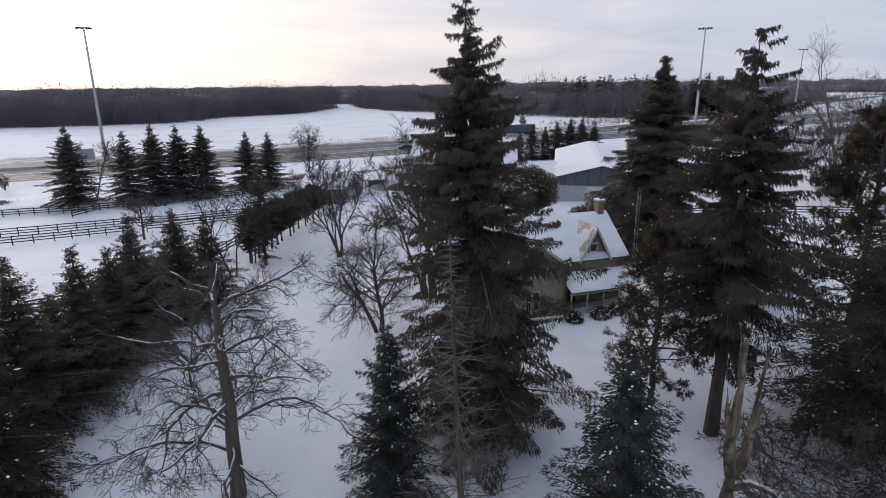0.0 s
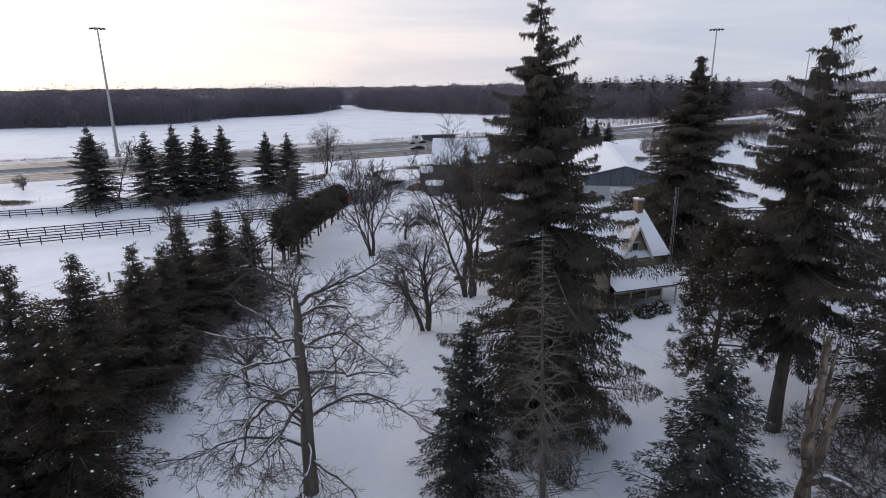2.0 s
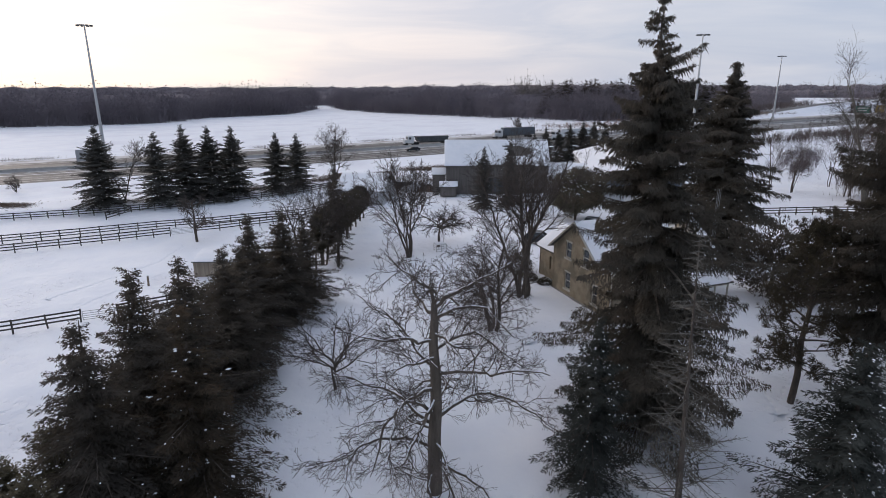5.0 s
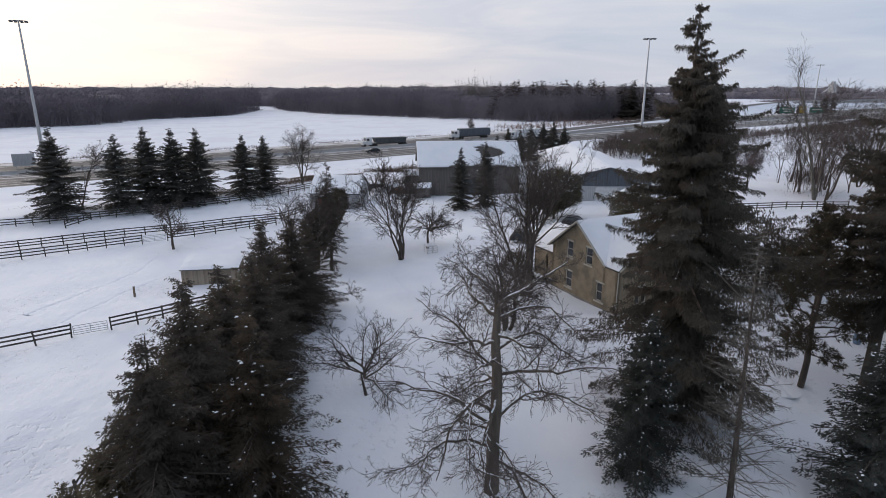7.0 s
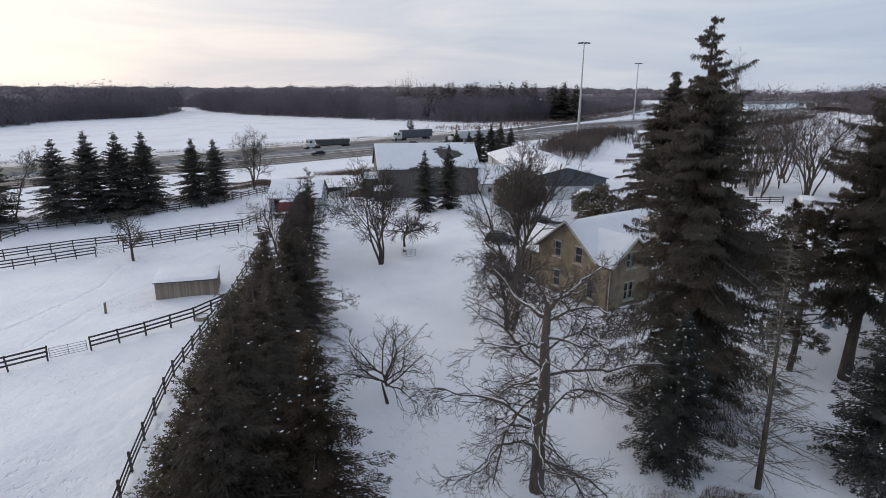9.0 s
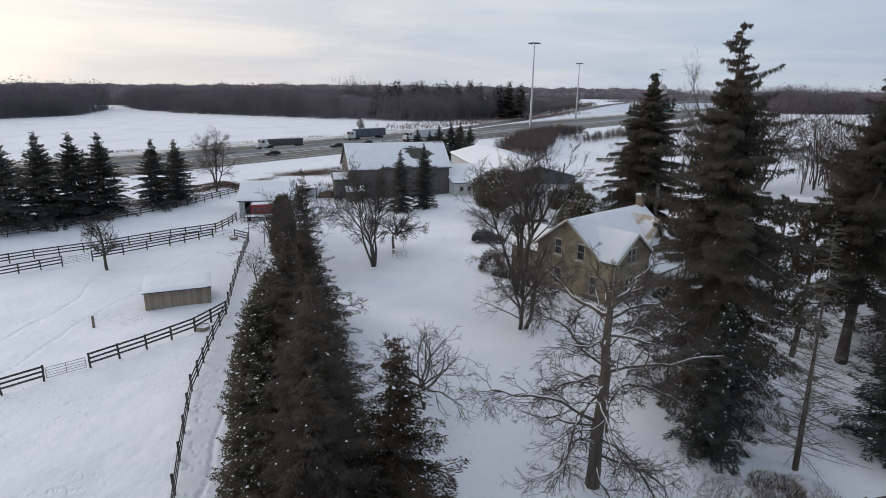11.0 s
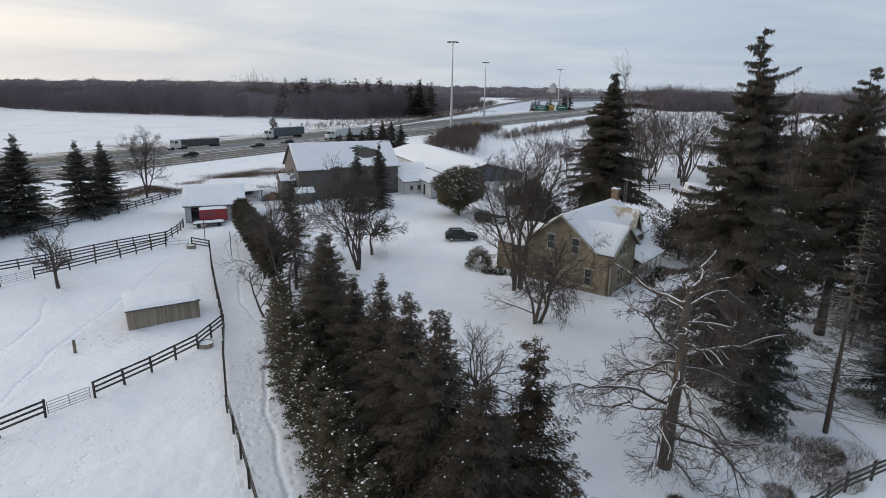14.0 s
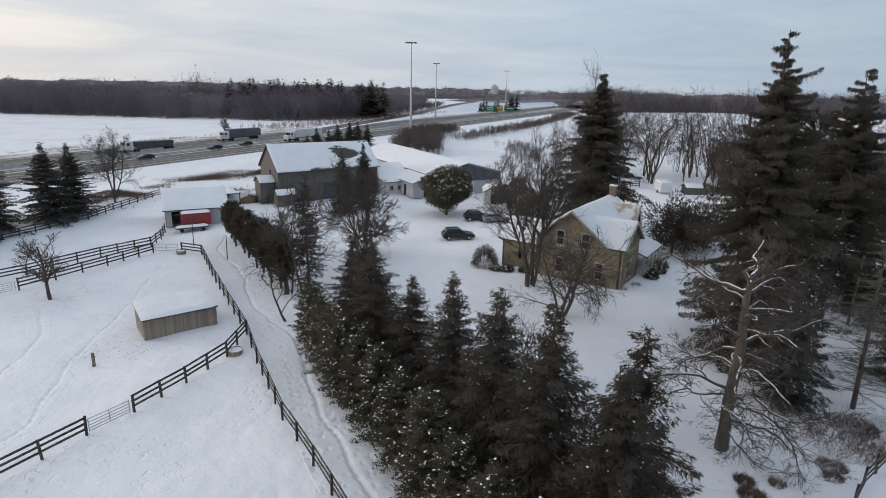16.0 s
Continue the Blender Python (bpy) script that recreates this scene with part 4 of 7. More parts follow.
for zb, az, el, L, r in ((1.6, 250, 8, 5.0, 0.07), (2.2, -30, 4, 7.6, 0.11), (2.9, 185, 10, 7.4, 0.12), (3.3, -70, 10, 6.4, 0.10), (3.8, 130, 14, 6.2, 0.10), (4.4, 170, 16, 7.2, 0.13), (4.8, 10, 16, 7.4, 0.13), (5.3, 225, 14, 6.0, 0.11), (5.7, 60, 16, 5.6, 0.10), (6.1, -40, 20, 6.4, 0.12),
                         (6.6, 195, 20, 6.0, 0.12), (7.1, 100, 20, 5.4, 0.10), (7.5, -8, 22, 6.2, 0.12), (8.0, 150, 24, 5.4, 0.10), (8.5, 255, 22, 5.0, 0.10), (8.9, 35, 26, 5.2, 0.10), (9.4, 205, 28, 5.2, 0.10), (9.9, -65, 30, 4.8, 0.09), (10.3, 85, 34, 4.4, 0.09), (10.8, -15, 34, 4.6, 0.10),
                         (11.1, 165, 58, 4.8, 0.13), (11.4, 15, 48, 5.0, 0.13), (11.5, 275, 60, 4.0, 0.10), (11.5, 95, 65, 4.2, 0.10)):
    base = np.array([np.interp(zb, oak_path[:, 2], oak_path[:, c]) for c in range(3)])
    d = np.array((math.cos(radians(az)) * math.cos(radians(el)), math.sin(radians(az)) * math.cos(radians(el)), math.sin(radians(el))))
    grow(oak_segs, g, base, d, L * 1.12, r, 1, {**DEF, **OAKP, "level": 0.25 if zb < 10.9 else 1.0})
oak = thing("oak_tree", -12.1, 27.8, 0, "old bare oak with crooked spreading limbs and lying snow", "tree")
big, fine, sn = seg_geo(oak_segs, 0.78)
part("trunk", big, OAK_BARK, oak, smooth=True)
tagged(part("twig_spray", fine, TWIG, oak), kind="stuff")
tagged(part("snow", sn, SNOW, oak, "snow lying along the limbs", smooth=True), kind="stuff")
VASE = dict(fine=0.018, seg=(1.1, 0.8, 0.6, 0.5, 0.4), up=(0.015, 0.06, 0.05, 0.03, 0.0), angle=((20, 42), (25, 45), (30, 55), (30, 60)), kids=(10, 8, 6, 0), taper=0.25)
VASE["from"] = (0.35, 0.2, 0.2, 0.2)
WEEP = dict(fine=0.010, seg=(0.8, 0.45, 0.4, 0.4, 0.4), up=(0.01, -0.035, -0.085, -0.13, -0.1), kids=(15, 9, 5, 0), angle=((28, 62), (25, 55), (25, 50), (30, 60)), ratio=((0.38, 0.62), (0.35, 0.6), (0.4, 0.65), (0.35, 0.6)))
WEEP["from"] = (0.2, 0.2, 0.2, 0.2)
bare_tree("yard_tree", -5.9, 47.0, [(-0.15, 0, 238, 25, 9.2, 0.20), (0.25, 0, 285, 31, 9.4, 0.19), (0.05, 0.25, 60, 9, 7.6, 0.14)], 32, "bare yard tree of several leaning stems with drooping twigs", WEEP,
          extra=[((0, -0.5, 1.5 + 0.2 * k), k * 67, 24, 3.4, 0.045) for k in range(9)])
bare_tree("maple_tree", -1.6, 55.0, [(-0.3, 0, 175, 8, 15.6, 0.25), (0.5, 0.1, 10, 6, 16.2, 0.24), (0.1, 0.5, 90, 9, 14.4, 0.2), (-0.4, -0.2, 215, 15, 13.2, 0.18), (0.2, -0.4, 300, 12, 14.2, 0.17)], 33, "tall bare maple of several stems beside the house", {**VASE, "kids": (15, 9, 6, 0), "ratio": ((0.26, 0.44), (0.35, 0.55), (0.4, 0.6), (0.35, 0.6)), "fine": 0.013}, "bare maples")
bare_tree("maple_tree", -13.3, 71.0, [(0, 0, 180, 19, 9.5, 0.16), (0.2, 0, 0, 17, 9.5, 0.16), (0, 0.2, 90, 15, 9, 0.15), (0.1, -0.2, 270, 12, 9.5, 0.15), (-0.2, -0.1, 225, 24, 8, 0.13), (0.25, 0.1, 40, 8, 10, 0.15)], 34, "bare vase-shaped maple of many stems in the snow", VASE, "bare maples")
bare_tree("crabapple_tree", -9.2, 75.3, [(0, 0, 40, 14, 3.0, 0.24)], 35, "low crabapple with a dense drooping umbrella of dark twigs", dict(fine=0.014, kids=(0, 13, 8, 0), wiggle=(0.12, 0.16, 0.2, 0.2, 0.2), up=(0.03, -0.045, -0.08, -0.1, 0), seg=(0.5, 0.45, 0.4, 0.35, 0.3), angle=((40, 75), (25, 60), (25, 55), (35, 70))),
          extra=[((0.35, 0.3, 2.3 + 0.05 * k), k * 41, 14 + (k * 29) % 38, 3.3 + 0.35 * (k % 3), 0.09) for k in range(11)])
bare_tree("apple_tree", -18.9, 38.4, [(0, 0, 110, 12, 1.9, 0.15)], 36, "small bare apple tree with a round twiggy crown", dict(kids=(0, 9, 6, 0), up=(0.0, 0.01, 0.03, 0.02, 0), seg=(0.5, 0.4, 0.35, 0.3, 0.3)),
          extra=[((-0.1, 0.25, 1.3 + 0.08 * k), k * 51 + 10, 30 + (k * 37) % 36, 3.7 + 0.3 * (k % 3), 0.07) for k in range(11)])
bare_tree("paddock_tree", -44.0, 82.5, [(0, 0, 60, 6, 6.0, 0.2)], 37, "small bare tree with upturned twigs in the paddock", dict(fine=0.016, kids=(14, 9, 7, 0), angle=((40, 70), (30, 60), (30, 60), (30, 60))))
bare_tree("lane_tree", -27.2, 62.3, [(0, 0, 150, 16, 5.0, 0.13)], 38, "small leaning bare tree arching over the lane", dict(kids=(8, 7, 5, 0), up=(0.0, -0.03, -0.04, -0.03, 0), ratio=((0.55, 0.85), (0.4, 0.6), (0.4, 0.6), (0.4, 0.6))), "lane trees", snow=0.4)
bare_tree("lane_tree", -24.6, 63.6, [(0, 0, 200, 5, 10.0, 0.15), (0.4, 0.2, 30, 8, 9.0, 0.12)], 138, "tall slim bare tree with wide fine twigs beside the lane", dict(kids=(13, 8, 5, 0), fine=0.012), "lane trees", snow=0.5)
bare_tree("lane_tree", -24.0, 69.0, [(0, 0, 80, 6, 9.0, 0.16), (0.4, 0, 10, 9, 8, 0.12)], 39, "slim bare tree rising above the lane cedars", VASE, "lane trees", snow=0.6)
bare_tree("fallen_limb", -23.0, 56.8, [], 40, "crooked bare limb reaching low over the snow", OAKP, snow=0.9, category="branch", extra=(((0, 0, 1.4), -5, 4, 4.6, 0.11), ((0, 0, 1.6), 165, 20, 2.4, 0.10)))
bare_tree("roadside_tree", -29.5, 129.2, [(0, 0, 0, 4, 10.6, 0.20), (0.1, 0, 170, 19, 10.0, 0.14), (0, 0.1, 20, 21, 10.0, 0.14), (0, 0.1, 270, 16, 9.6, 0.12)], 41, "broad bare tree by the motorway verge", dict(kids=(13, 9, 7, 0), seg=(1.2, 0.8, 0.7, 0.5, 0.5), up=(0.02, 0.04, 0.03, 0.02, 0), fine=0.010, ratio=((0.34, 0.55), (0.35, 0.55), (0.4, 0.6), (0.4, 0.6))))
bare_tree("roadside_tree", -67.0, 111.0, [(0, 0, 0, 4, 9.5, 0.15), (0.2, 0, 190, 10, 9, 0.12)], 42, "slim bare tree among the roadside spruces", VASE)
TALL = dict(VASE, kids=(9, 7, 5, 0), fine=0.011)
bare_tree("field_tree", 64.5, 91.4, [(0, 0, 0, 2, 21, 0.34), (0, 0.1, 205, 15, 15, 0.20), (0.1, 0, 25, 14, 17, 0.20)], 51, "tall pale bare poplar behind the yard fence", TALL, "field trees", bark=LARCH)
bare_tree("field_tree", 67.6, 99.1, [(0, 0, 20, 4, 10.5, 0.16), (0.8, 0.3, 120, 7, 10, 0.13), (-0.7, 0.2, 240, 8, 9.5, 0.13)], 55, "group of slim bare stems rising from brown brush", TALL, "field trees")
bare_tree("field_tree", 87.4, 106.5, [(0, 0, 190, 8, 13.5, 0.34), (0.5, 0, 10, 24, 13, 0.28), (0, 0.3, 100, 20, 11, 0.2)], 52, "broad bare tree standing in the field edge", TALL, "field trees")
bare_tree("field_tree", 74.8, 87.9, [(0, 0, 20, 5, 15.5, 0.26), (0.6, 0.2, 100, 9, 15, 0.2), (-0.5, 0, 220, 9, 14.5, 0.2), (0.2, -0.7, 300, 11, 14, 0.18)], 53, "clump of upright bare stems with dense grey twigs", TALL, "field trees")
bare_tree("field_tree", 100.0, 75.5, [(0, 0, 0, 5, 18, 0.42), (0.2, 0, 150, 30, 16, 0.34), (0, 0.2, 330, 32, 16, 0.34), (0, 0, 60, 26, 14, 0.26)], 54, "large bare spreading oak above the thicket", TALL, "field trees")
bare_tree("field_bush", 38.5, 271.0, [(0, 0, 0, 10, 4.2, 0.2), (0.3, 0, 180, 20, 4, 0.2)], 43, "round bare bush at the edge of the field", dict(fine=0.03, kids=(12, 9, 5, 0), seg=(1, 0.8, 0.7, 0.5, 0.5)), category="bush")
bare_tree("verge_bush", -100.0, 131.5, [(0, 0, 0, 10, 3, 0.1), (0.3, 0, 180, 30, 3, 0.1), (0, 0, 90, 25, 3, 0.1)], 44, "round bare shrub on the snowy verge", dict(kids=(12, 9, 5, 0)), category="bush")
big_p = dict(fine=0.02, kids=(10, 6, 5, 0), seg=(1.2, 0.8, 0.6, 0.5, 0.4), up=(0.02, 0.05, 0.03, 0.02, 0), taper=0.25)
for i, (x, y, L) in enumerate(((70.6, 84.6, 19), (74.3, 100, 14), (82.8, 101, 14), (79, 92, 15), (66.5, 91.0, 13), (91.5, 121, 12), (86, 84, 16), (60, 104, 9))):
    bare_tree("bare_tree", x, y, [(0, 0, i * 77, 4, L, 0.015 * L), (0.3, 0.1, i * 50 + 180, 11, L * 0.85, 0.011 * L)], 50 + i, "tall bare hardwood at the edge of the woods", big_p, "woods edge trees", twig=SCRUB)

thin_p = dict(fine=0.022, kids=(7, 4, 3, 0), seg=(1.6, 1.2, 1.0, 0.8, 0.6), up=(0.02, 0.06, 0.04, 0.02, 0), taper=0.25, angle=((25, 55), (30, 55), (35, 60), (30, 60)))
thin = [bare_tree("bare_tree", x, y, [(0, 0, a, 3, L, 0.13), (0.3, 0.2, a + 150, 8, L * 0.8, 0.09)], 140 + k, "thin bare tree in the thicket behind the yard", thin_p, "thicket trees", twig=SCRUB) for k, (x, y, a, L) in enumerate(((76, 96, 20, 13.0), (82, 78, 140, 14.5), (72, 62, 260, 12.0)))]
g = np.random.default_rng(160)
for k in range(54):
    f = g.random()
    if k >= 46:
        x, y = 57 + 18 * f, 84 + 26 * g.random()
    elif k < 34:
        x, y = 72 + 4 * math.sin(f * 5) + g.uniform(0, 32), 108 - 66 * f
    else:
        x, y = 64 + 14 * f + g.uniform(0, 22), 24 + 26 * f + g.uniform(-6, 6)
    s = g.uniform(0.75, 1.15)
    copy_thing(thin[k % 3], pose(x, y, float(ground_z(x, y)), 0, 0, g.uniform(0, 360)) @ Matrix.Scale(s, 4))

# larch: straight leader with fine level branches
g = np.random.default_rng(61)
segs = [(np.array((-0.03 * i, 0.01 * i, -0.3 + i * 0.87)), np.array((-0.03 * (i + 1), 0.01 * (i + 1), -0.3 + (i + 1) * 0.87)), 0.19 * (1 - i / 19.5), 0.19 * (1 - (i + 1) / 19.5) + 0.004, 0) for i in range(19)]
for i in range(250):
    zb = g.uniform(1.3, 16.0)
    az, L = g.uniform(0, 6.28), (3.8 * (1 - zb / 16.7) ** 1.0 + 0.22) * g.uniform(0.6, 1.15)
    d = unit(np.array((math.cos(az), math.sin(az), g.uniform(-0.16, 0.08))))
    grow(segs, g, np.array((-0.034 * zb, 0.0115 * zb, zb)), d, L, 0.013 + 0.005 * L, 1, dict(fine=0.0045, seg=(1, 0.5, 0.3, 0.3), wiggle=(0, 0.035, 0.06, 0.1), up=(0, 0.022, -0.04, 0), taper=0.3, kids=(0, 13, 0, 0), angle=((0, 1), (32, 55), (40, 60)), ratio=((0, 0), (0.08, 0.22), (0.3, 0.4)), thin=(0.5, 0.55, 0.5), **{"from": (0, 0.15, 0)}))
larch = thing("larch_tree", 0.55, 24.0, 0, "leafless grey larch with fine level branches", "tree")
big, fine, sn = seg_geo(segs)
part("trunk", big, BARK, larch, smooth=True)
tagged(part("twig_spray", fine, LARCH, larch), kind="stuff")

# broken snag, leaning pole and brush
snag = thing("tree_snag", 14.0, 24.6, 0, "broken pale dead trunk with splintered top", "dead tree")


def dead_wood(pts, radii, seed, shards=5):
    """A gnarled broken stem: lumpy rings and thin splinters round the break."""
    g = np.random.default_rng(seed)
    pts = np.array(pts, float)
    t = np.linspace(0, len(pts) - 1, 4 * len(pts))
    path = np.stack([np.interp(t, range(len(pts)), pts[:, c]) for c in range(3)], 1) + g.normal(0, 0.03, (len(t), 3))
    geo = Geo().tube(path, np.interp(t, range(len(radii)), radii) * g.uniform(0.78, 1.22, len(t)), 8)
    d = unit(path[-1] - path[-4])
    for _ in range(shards):
        o = path[-3] + g.normal(0, radii[-1] * 0.6, 3)
        e = o + (d + g.normal(0, 0.16, 3)) * g.uniform(0.4, 1.5)
        geo.tube([o - d * 0.5, (o + e) / 2, e], [radii[-1] * 0.5, radii[-1] * 0.35, 0.012], 4)
    return geo


part("trunk", dead_wood([(0, 0, -0.3), (0.1, 0, 2.5), (-0.12, 0.1, 5.2), (0.0, 0.1, 7.9), (-0.1, 0.1, 10.2)], [0.36, 0.29, 0.27, 0.18, 0.09], 1, 7), SNAG, snag)
part("limb", dead_wood([(0.05, 0, 2.2), (0.75, 0.2, 3.6), (1.1, 0.4, 5.4), (1.35, 0.5, 6.6)], [0.24, 0.22, 0.20, 0.14], 2, 4), SNAG, snag)
part("limb", dead_wood([(-0.1, 0.1, 5.0), (-0.45, 0.1, 6.2), (-0.5, 0.0, 6.9)], [0.15, 0.12, 0.07], 3, 3), SNAG, snag)
part("limb", dead_wood([(0.1, 0, 2.0), (0.9, -0.3, 2.6), (1.9, -0.4, 2.2), (2.9, -0.2, 1.2)], [0.15, 0.13, 0.10, 0.06], 4, 2), SNAG, snag)
part("snow", Geo().tube([(0.4, -0.1, 2.48), (0.9, -0.3, 2.76), (1.9, -0.4, 2.34), (2.9, -0.2, 1.3)], [0.05, 0.09, 0.08, 0.03], 6), SNOW, snag, "snow lying along the limb", smooth=True)
up = thing("utility_pole", 17.6, 29.6, 0, "slender weathered wooden pole leaning among the trees", "pole")
part("pole", Geo().tube([(0, 0, -0.3), (0.7, 0.1, 7.2)], [0.13, 0.09], 8), SNAG, up)
for i, (x, y, L) in enumerate(((17.5, 24.0, 5), (19.5, 26.5, 6), (21.5, 23.8, 6), (16.2, 21.8, 4), (20.5, 29.0, 5), (18.6, 22.4, 5), (22.5, 27.5, 6))):
    bare_tree("brush", x, y, [(0, 0, 40, 50, L, 0.09), (0.5, 0, 200, 62, L, 0.08), (0, 0.6, 130, 58, L * 0.8, 0.07), (0.3, -0.5, 300, 66, L, 0.08)], 70 + i, "tangle of dead branches with lying snow", dict(kids=(10, 8, 5, 0), wiggle=(0.18, 0.2, 0.24, 0.25, 0.25), up=(-0.02, 0.01, 0, 0, 0)), "brush heaps", SNAG, snow=1.1, category="brush")


def tuft_patch(name, spots, label, seed, mat=None, h=0.42):
    g = np.random.default_rng(seed)
    tr = []
    for x, y, r, n in spots:
        a, d = g.uniform(0, 6.28, n), r * np.sqrt(g.random(n))
        px, py = x + d * np.cos(a), y + d * np.sin(a)
        b = np.stack([px, py, ground_z(px, py) - 0.02], 1)
        w = np.stack([np.cos(a), np.sin(a), 0 * a], 1) * 0.014
        tip = b + np.stack([g.normal(0, 0.22, n), g.normal(0, 0.22, n), h * g.uniform(0.4, 1.2, n)], 1)
        tr.append(np.stack([b - w, b + w, tip], 1))
    return solo(name, Geo().tris(np.concatenate(tr)), mat or DRY, label, "dry grass", kind="stuff")


tuft_patch("dead_grass", [(-15.2, 24.4, 0.8, 1300), (-14.2, 25.3, 0.6, 600), (-12.9, 23.9, 0.5, 260), (-5.2, 23.0, 2.4, 1500), (-4.0, 21.6, 1.8, 1200), (-2.2, 23.2, 1.6, 1400), (-1.2, 22.0, 2.0, 1000), (-6.5, 24.2, 2.2, 700), (-8.5, 22.5, 0.9, 900), (-9.6, 22.0, 0.6, 500), (5.6, 47.6, 0.5, 200), (8, 47.6, 0.6, 200)], "brown dead grass poking through snow", 81, h=0.36)


def weeds(name, line, width, n, h, label, seed, mat=None):
    g = np.random.default_rng(seed)
    pts = along(line, 1.0)
    i = g.integers(0, len(pts), n)
    p = pts[i] + g.normal(0, width, (n, 2)) + g.uniform(-0.5, 0.5, (n, 2))
    lie = np.sin(p[:, 0] * 0.31 + seed) * np.sin(p[:, 1] * 0.43 + 2) + np.sin(p[:, 0] * 0.11 + p[:, 1] * 0.17 + seed) + g.normal(0, 0.35, n)
    p = p[lie > 0.1]
    n = len(p)
    z = ground_z(p[:, 0], p[:, 1])
    b = np.column_stack([p, z])
    hh = h * g.uniform(0.4, 1.3, n)
    w = np.column_stack([g.normal(0, 1, (n, 2)) * 0.03, 0 * z])
    tip = b + np.column_stack([g.normal(0, 0.25, (n, 2)), hh])
    return solo(name, Geo().tris(np.stack([b - w, b + w, tip], 1)), mat or DRY, label, "weeds", kind="stuff")


weeds("verge_weeds", [(-125, 112), (-76, 110.5), (-60, 112.5), (-38, 124), (-24, 137)], 1.8, 50000, 0.34, "brown dead weeds along the paddock fence", 82)
weeds("verge_weeds", [(-30, 139), (-21.8, 143), (-17, 147), (-4, 150.5), (7, 153), (30, 160)], 3.2, 52000, 0.3, "brown dead grass between barn and motorway", 83)
weeds("ditch_weeds", [tuple(ROAD[i] + nor_r[i] * 61) for i in range(len(ROAD)) if -260 < ROAD[i][0] < 100], 1.2, 9000, 0.9, "fringe of dead weeds along the field", 84)
weeds("barnyard_weeds", [(-12, 122), (-6, 128), (-16, 131)], 2.2, 3000, 0.7, "dead brown weeds behind the shed", 85)


# ---- woods far off ----
def wood_strip(name, line, depth, height, n, seed, label, mat=None, fine=27, thick=0.95, heart=True):
    """Many bare hardwoods: thin trunks under rounded fans of twigs."""
    g = np.random.default_rng(seed)
    pts = along(line, 2.0)
    i = g.integers(0, len(pts), n)
    tn = unit(np.gradient(pts, axis=0))[i]
    nn = np.stack([-tn[:, 1], tn[:, 0]], 1)
    p = pts[i] + nn * (depth * g.random(n) ** 1.4)[:, None] + g.normal(0, 1.0, (n, 2))
    z = ground_z(p[:, 0], p[:, 1])
    hh = height * (g.uniform(0.62, 1.02, n) + 0.12 * (g.random(n) < 0.07))
    u = i * 2.0
    hh = hh * (1.02 + 0.09 * np.sin(u / 23 + seed) + 0.07 * np.sin(u / 9.1 + 2 * seed))
    b = np.column_stack([p, z - 0.3])
    tr = []
    a = g.uniform(0, 6.28, n)
    w = np.column_stack([np.cos(a), np.sin(a), 0 * a]) * ((0.003 if heart else 0.0045) * hh)[:, None]
    top = b + np.column_stack([g.normal(0, 0.03, (n, 2)) * hh[:, None], hh * 0.74])
    for s in (w, np.column_stack([-w[:, 1], w[:, 0], 0 * a])):
        tr.append(np.stack([b - s, b + s, top], 1))
    R = hh * (g.uniform(0.27, 0.42, n) if heart else g.uniform(0.20, 0.36, n))
    for j in range(fine):
        f = g.uniform(0.06, 0.72, n)
        q = b + (top - b) * f[:, None]
        d = unit(np.column_stack([g.normal(0, 1, (n, 2)), g.uniform(-0.3, 1.5, n)]))
        e = b + np.column_stack([0 * f, 0 * f, hh * (0.52 if heart else 0.58)]) + d * np.column_stack([R, R, hh * (0.36 if heart else 0.40)]) * g.uniform(0.5, 0.98, n)[:, None]
        s = unit(np.cross(e - q, g.normal(0, 1, (n, 3)))) * ((0.6 if heart else 1.0) * thick * (0.04 + 0.0085 * hh) * g.uniform(0.5, 1.2, n))[:, None]
        if j % 3 == 0:
            # fine outer twigs
            q = e - (e - q) * 0.35 + g.normal(0, 0.05, (n, 3)) * hh[:, None]
        tr.append(np.stack([q, q + (e - q) * 0.55 + s, e], 1))
    # haze of fine twigs that rounds each crown
    for j in range(2 * fine if heart else fine):
        d = unit(g.normal(0, 1, (n, 3)))
        c = b + np.column_stack([0 * hh, 0 * hh, hh * (0.5 if heart else 0.54)]) + d * np.column_stack([R, R, hh * (0.40 if heart else 0.37)]) * (g.random(n) ** 0.6)[:, None]
        e = unit(g.normal(0, 1, (n, 3)))
        s = unit(np.cross(e, g.normal(0, 1, (n, 3)))) * (math.sqrt(thick) * (0.018 if heart else 0.013) * hh)[:, None]
        tr.append(np.stack([c - s, c + s, c + e * (0.036 * hh)[:, None]], 1))
    # undergrowth between the trunks
    m = n * (8 if heart else 2)
    j = g.integers(0, n, m)
    q = b[j] + np.column_stack([g.normal(0, 2.5, (m, 2)), 0 * j])
    az = g.uniform(0, 6.28, m)
    s = np.column_stack([np.cos(az), np.sin(az), 0 * az]) * (g.uniform(0.005, 0.014, m) * hh[j])[:, None] * thick
    e = q + np.column_stack([g.normal(0, 0.13, (m, 2)) * height, g.uniform(0.05, 0.32, m) * height])
    tr.append(np.stack([q - s, q + s, e], 1))
    geo = Geo().tris(np.concatenate(tr))
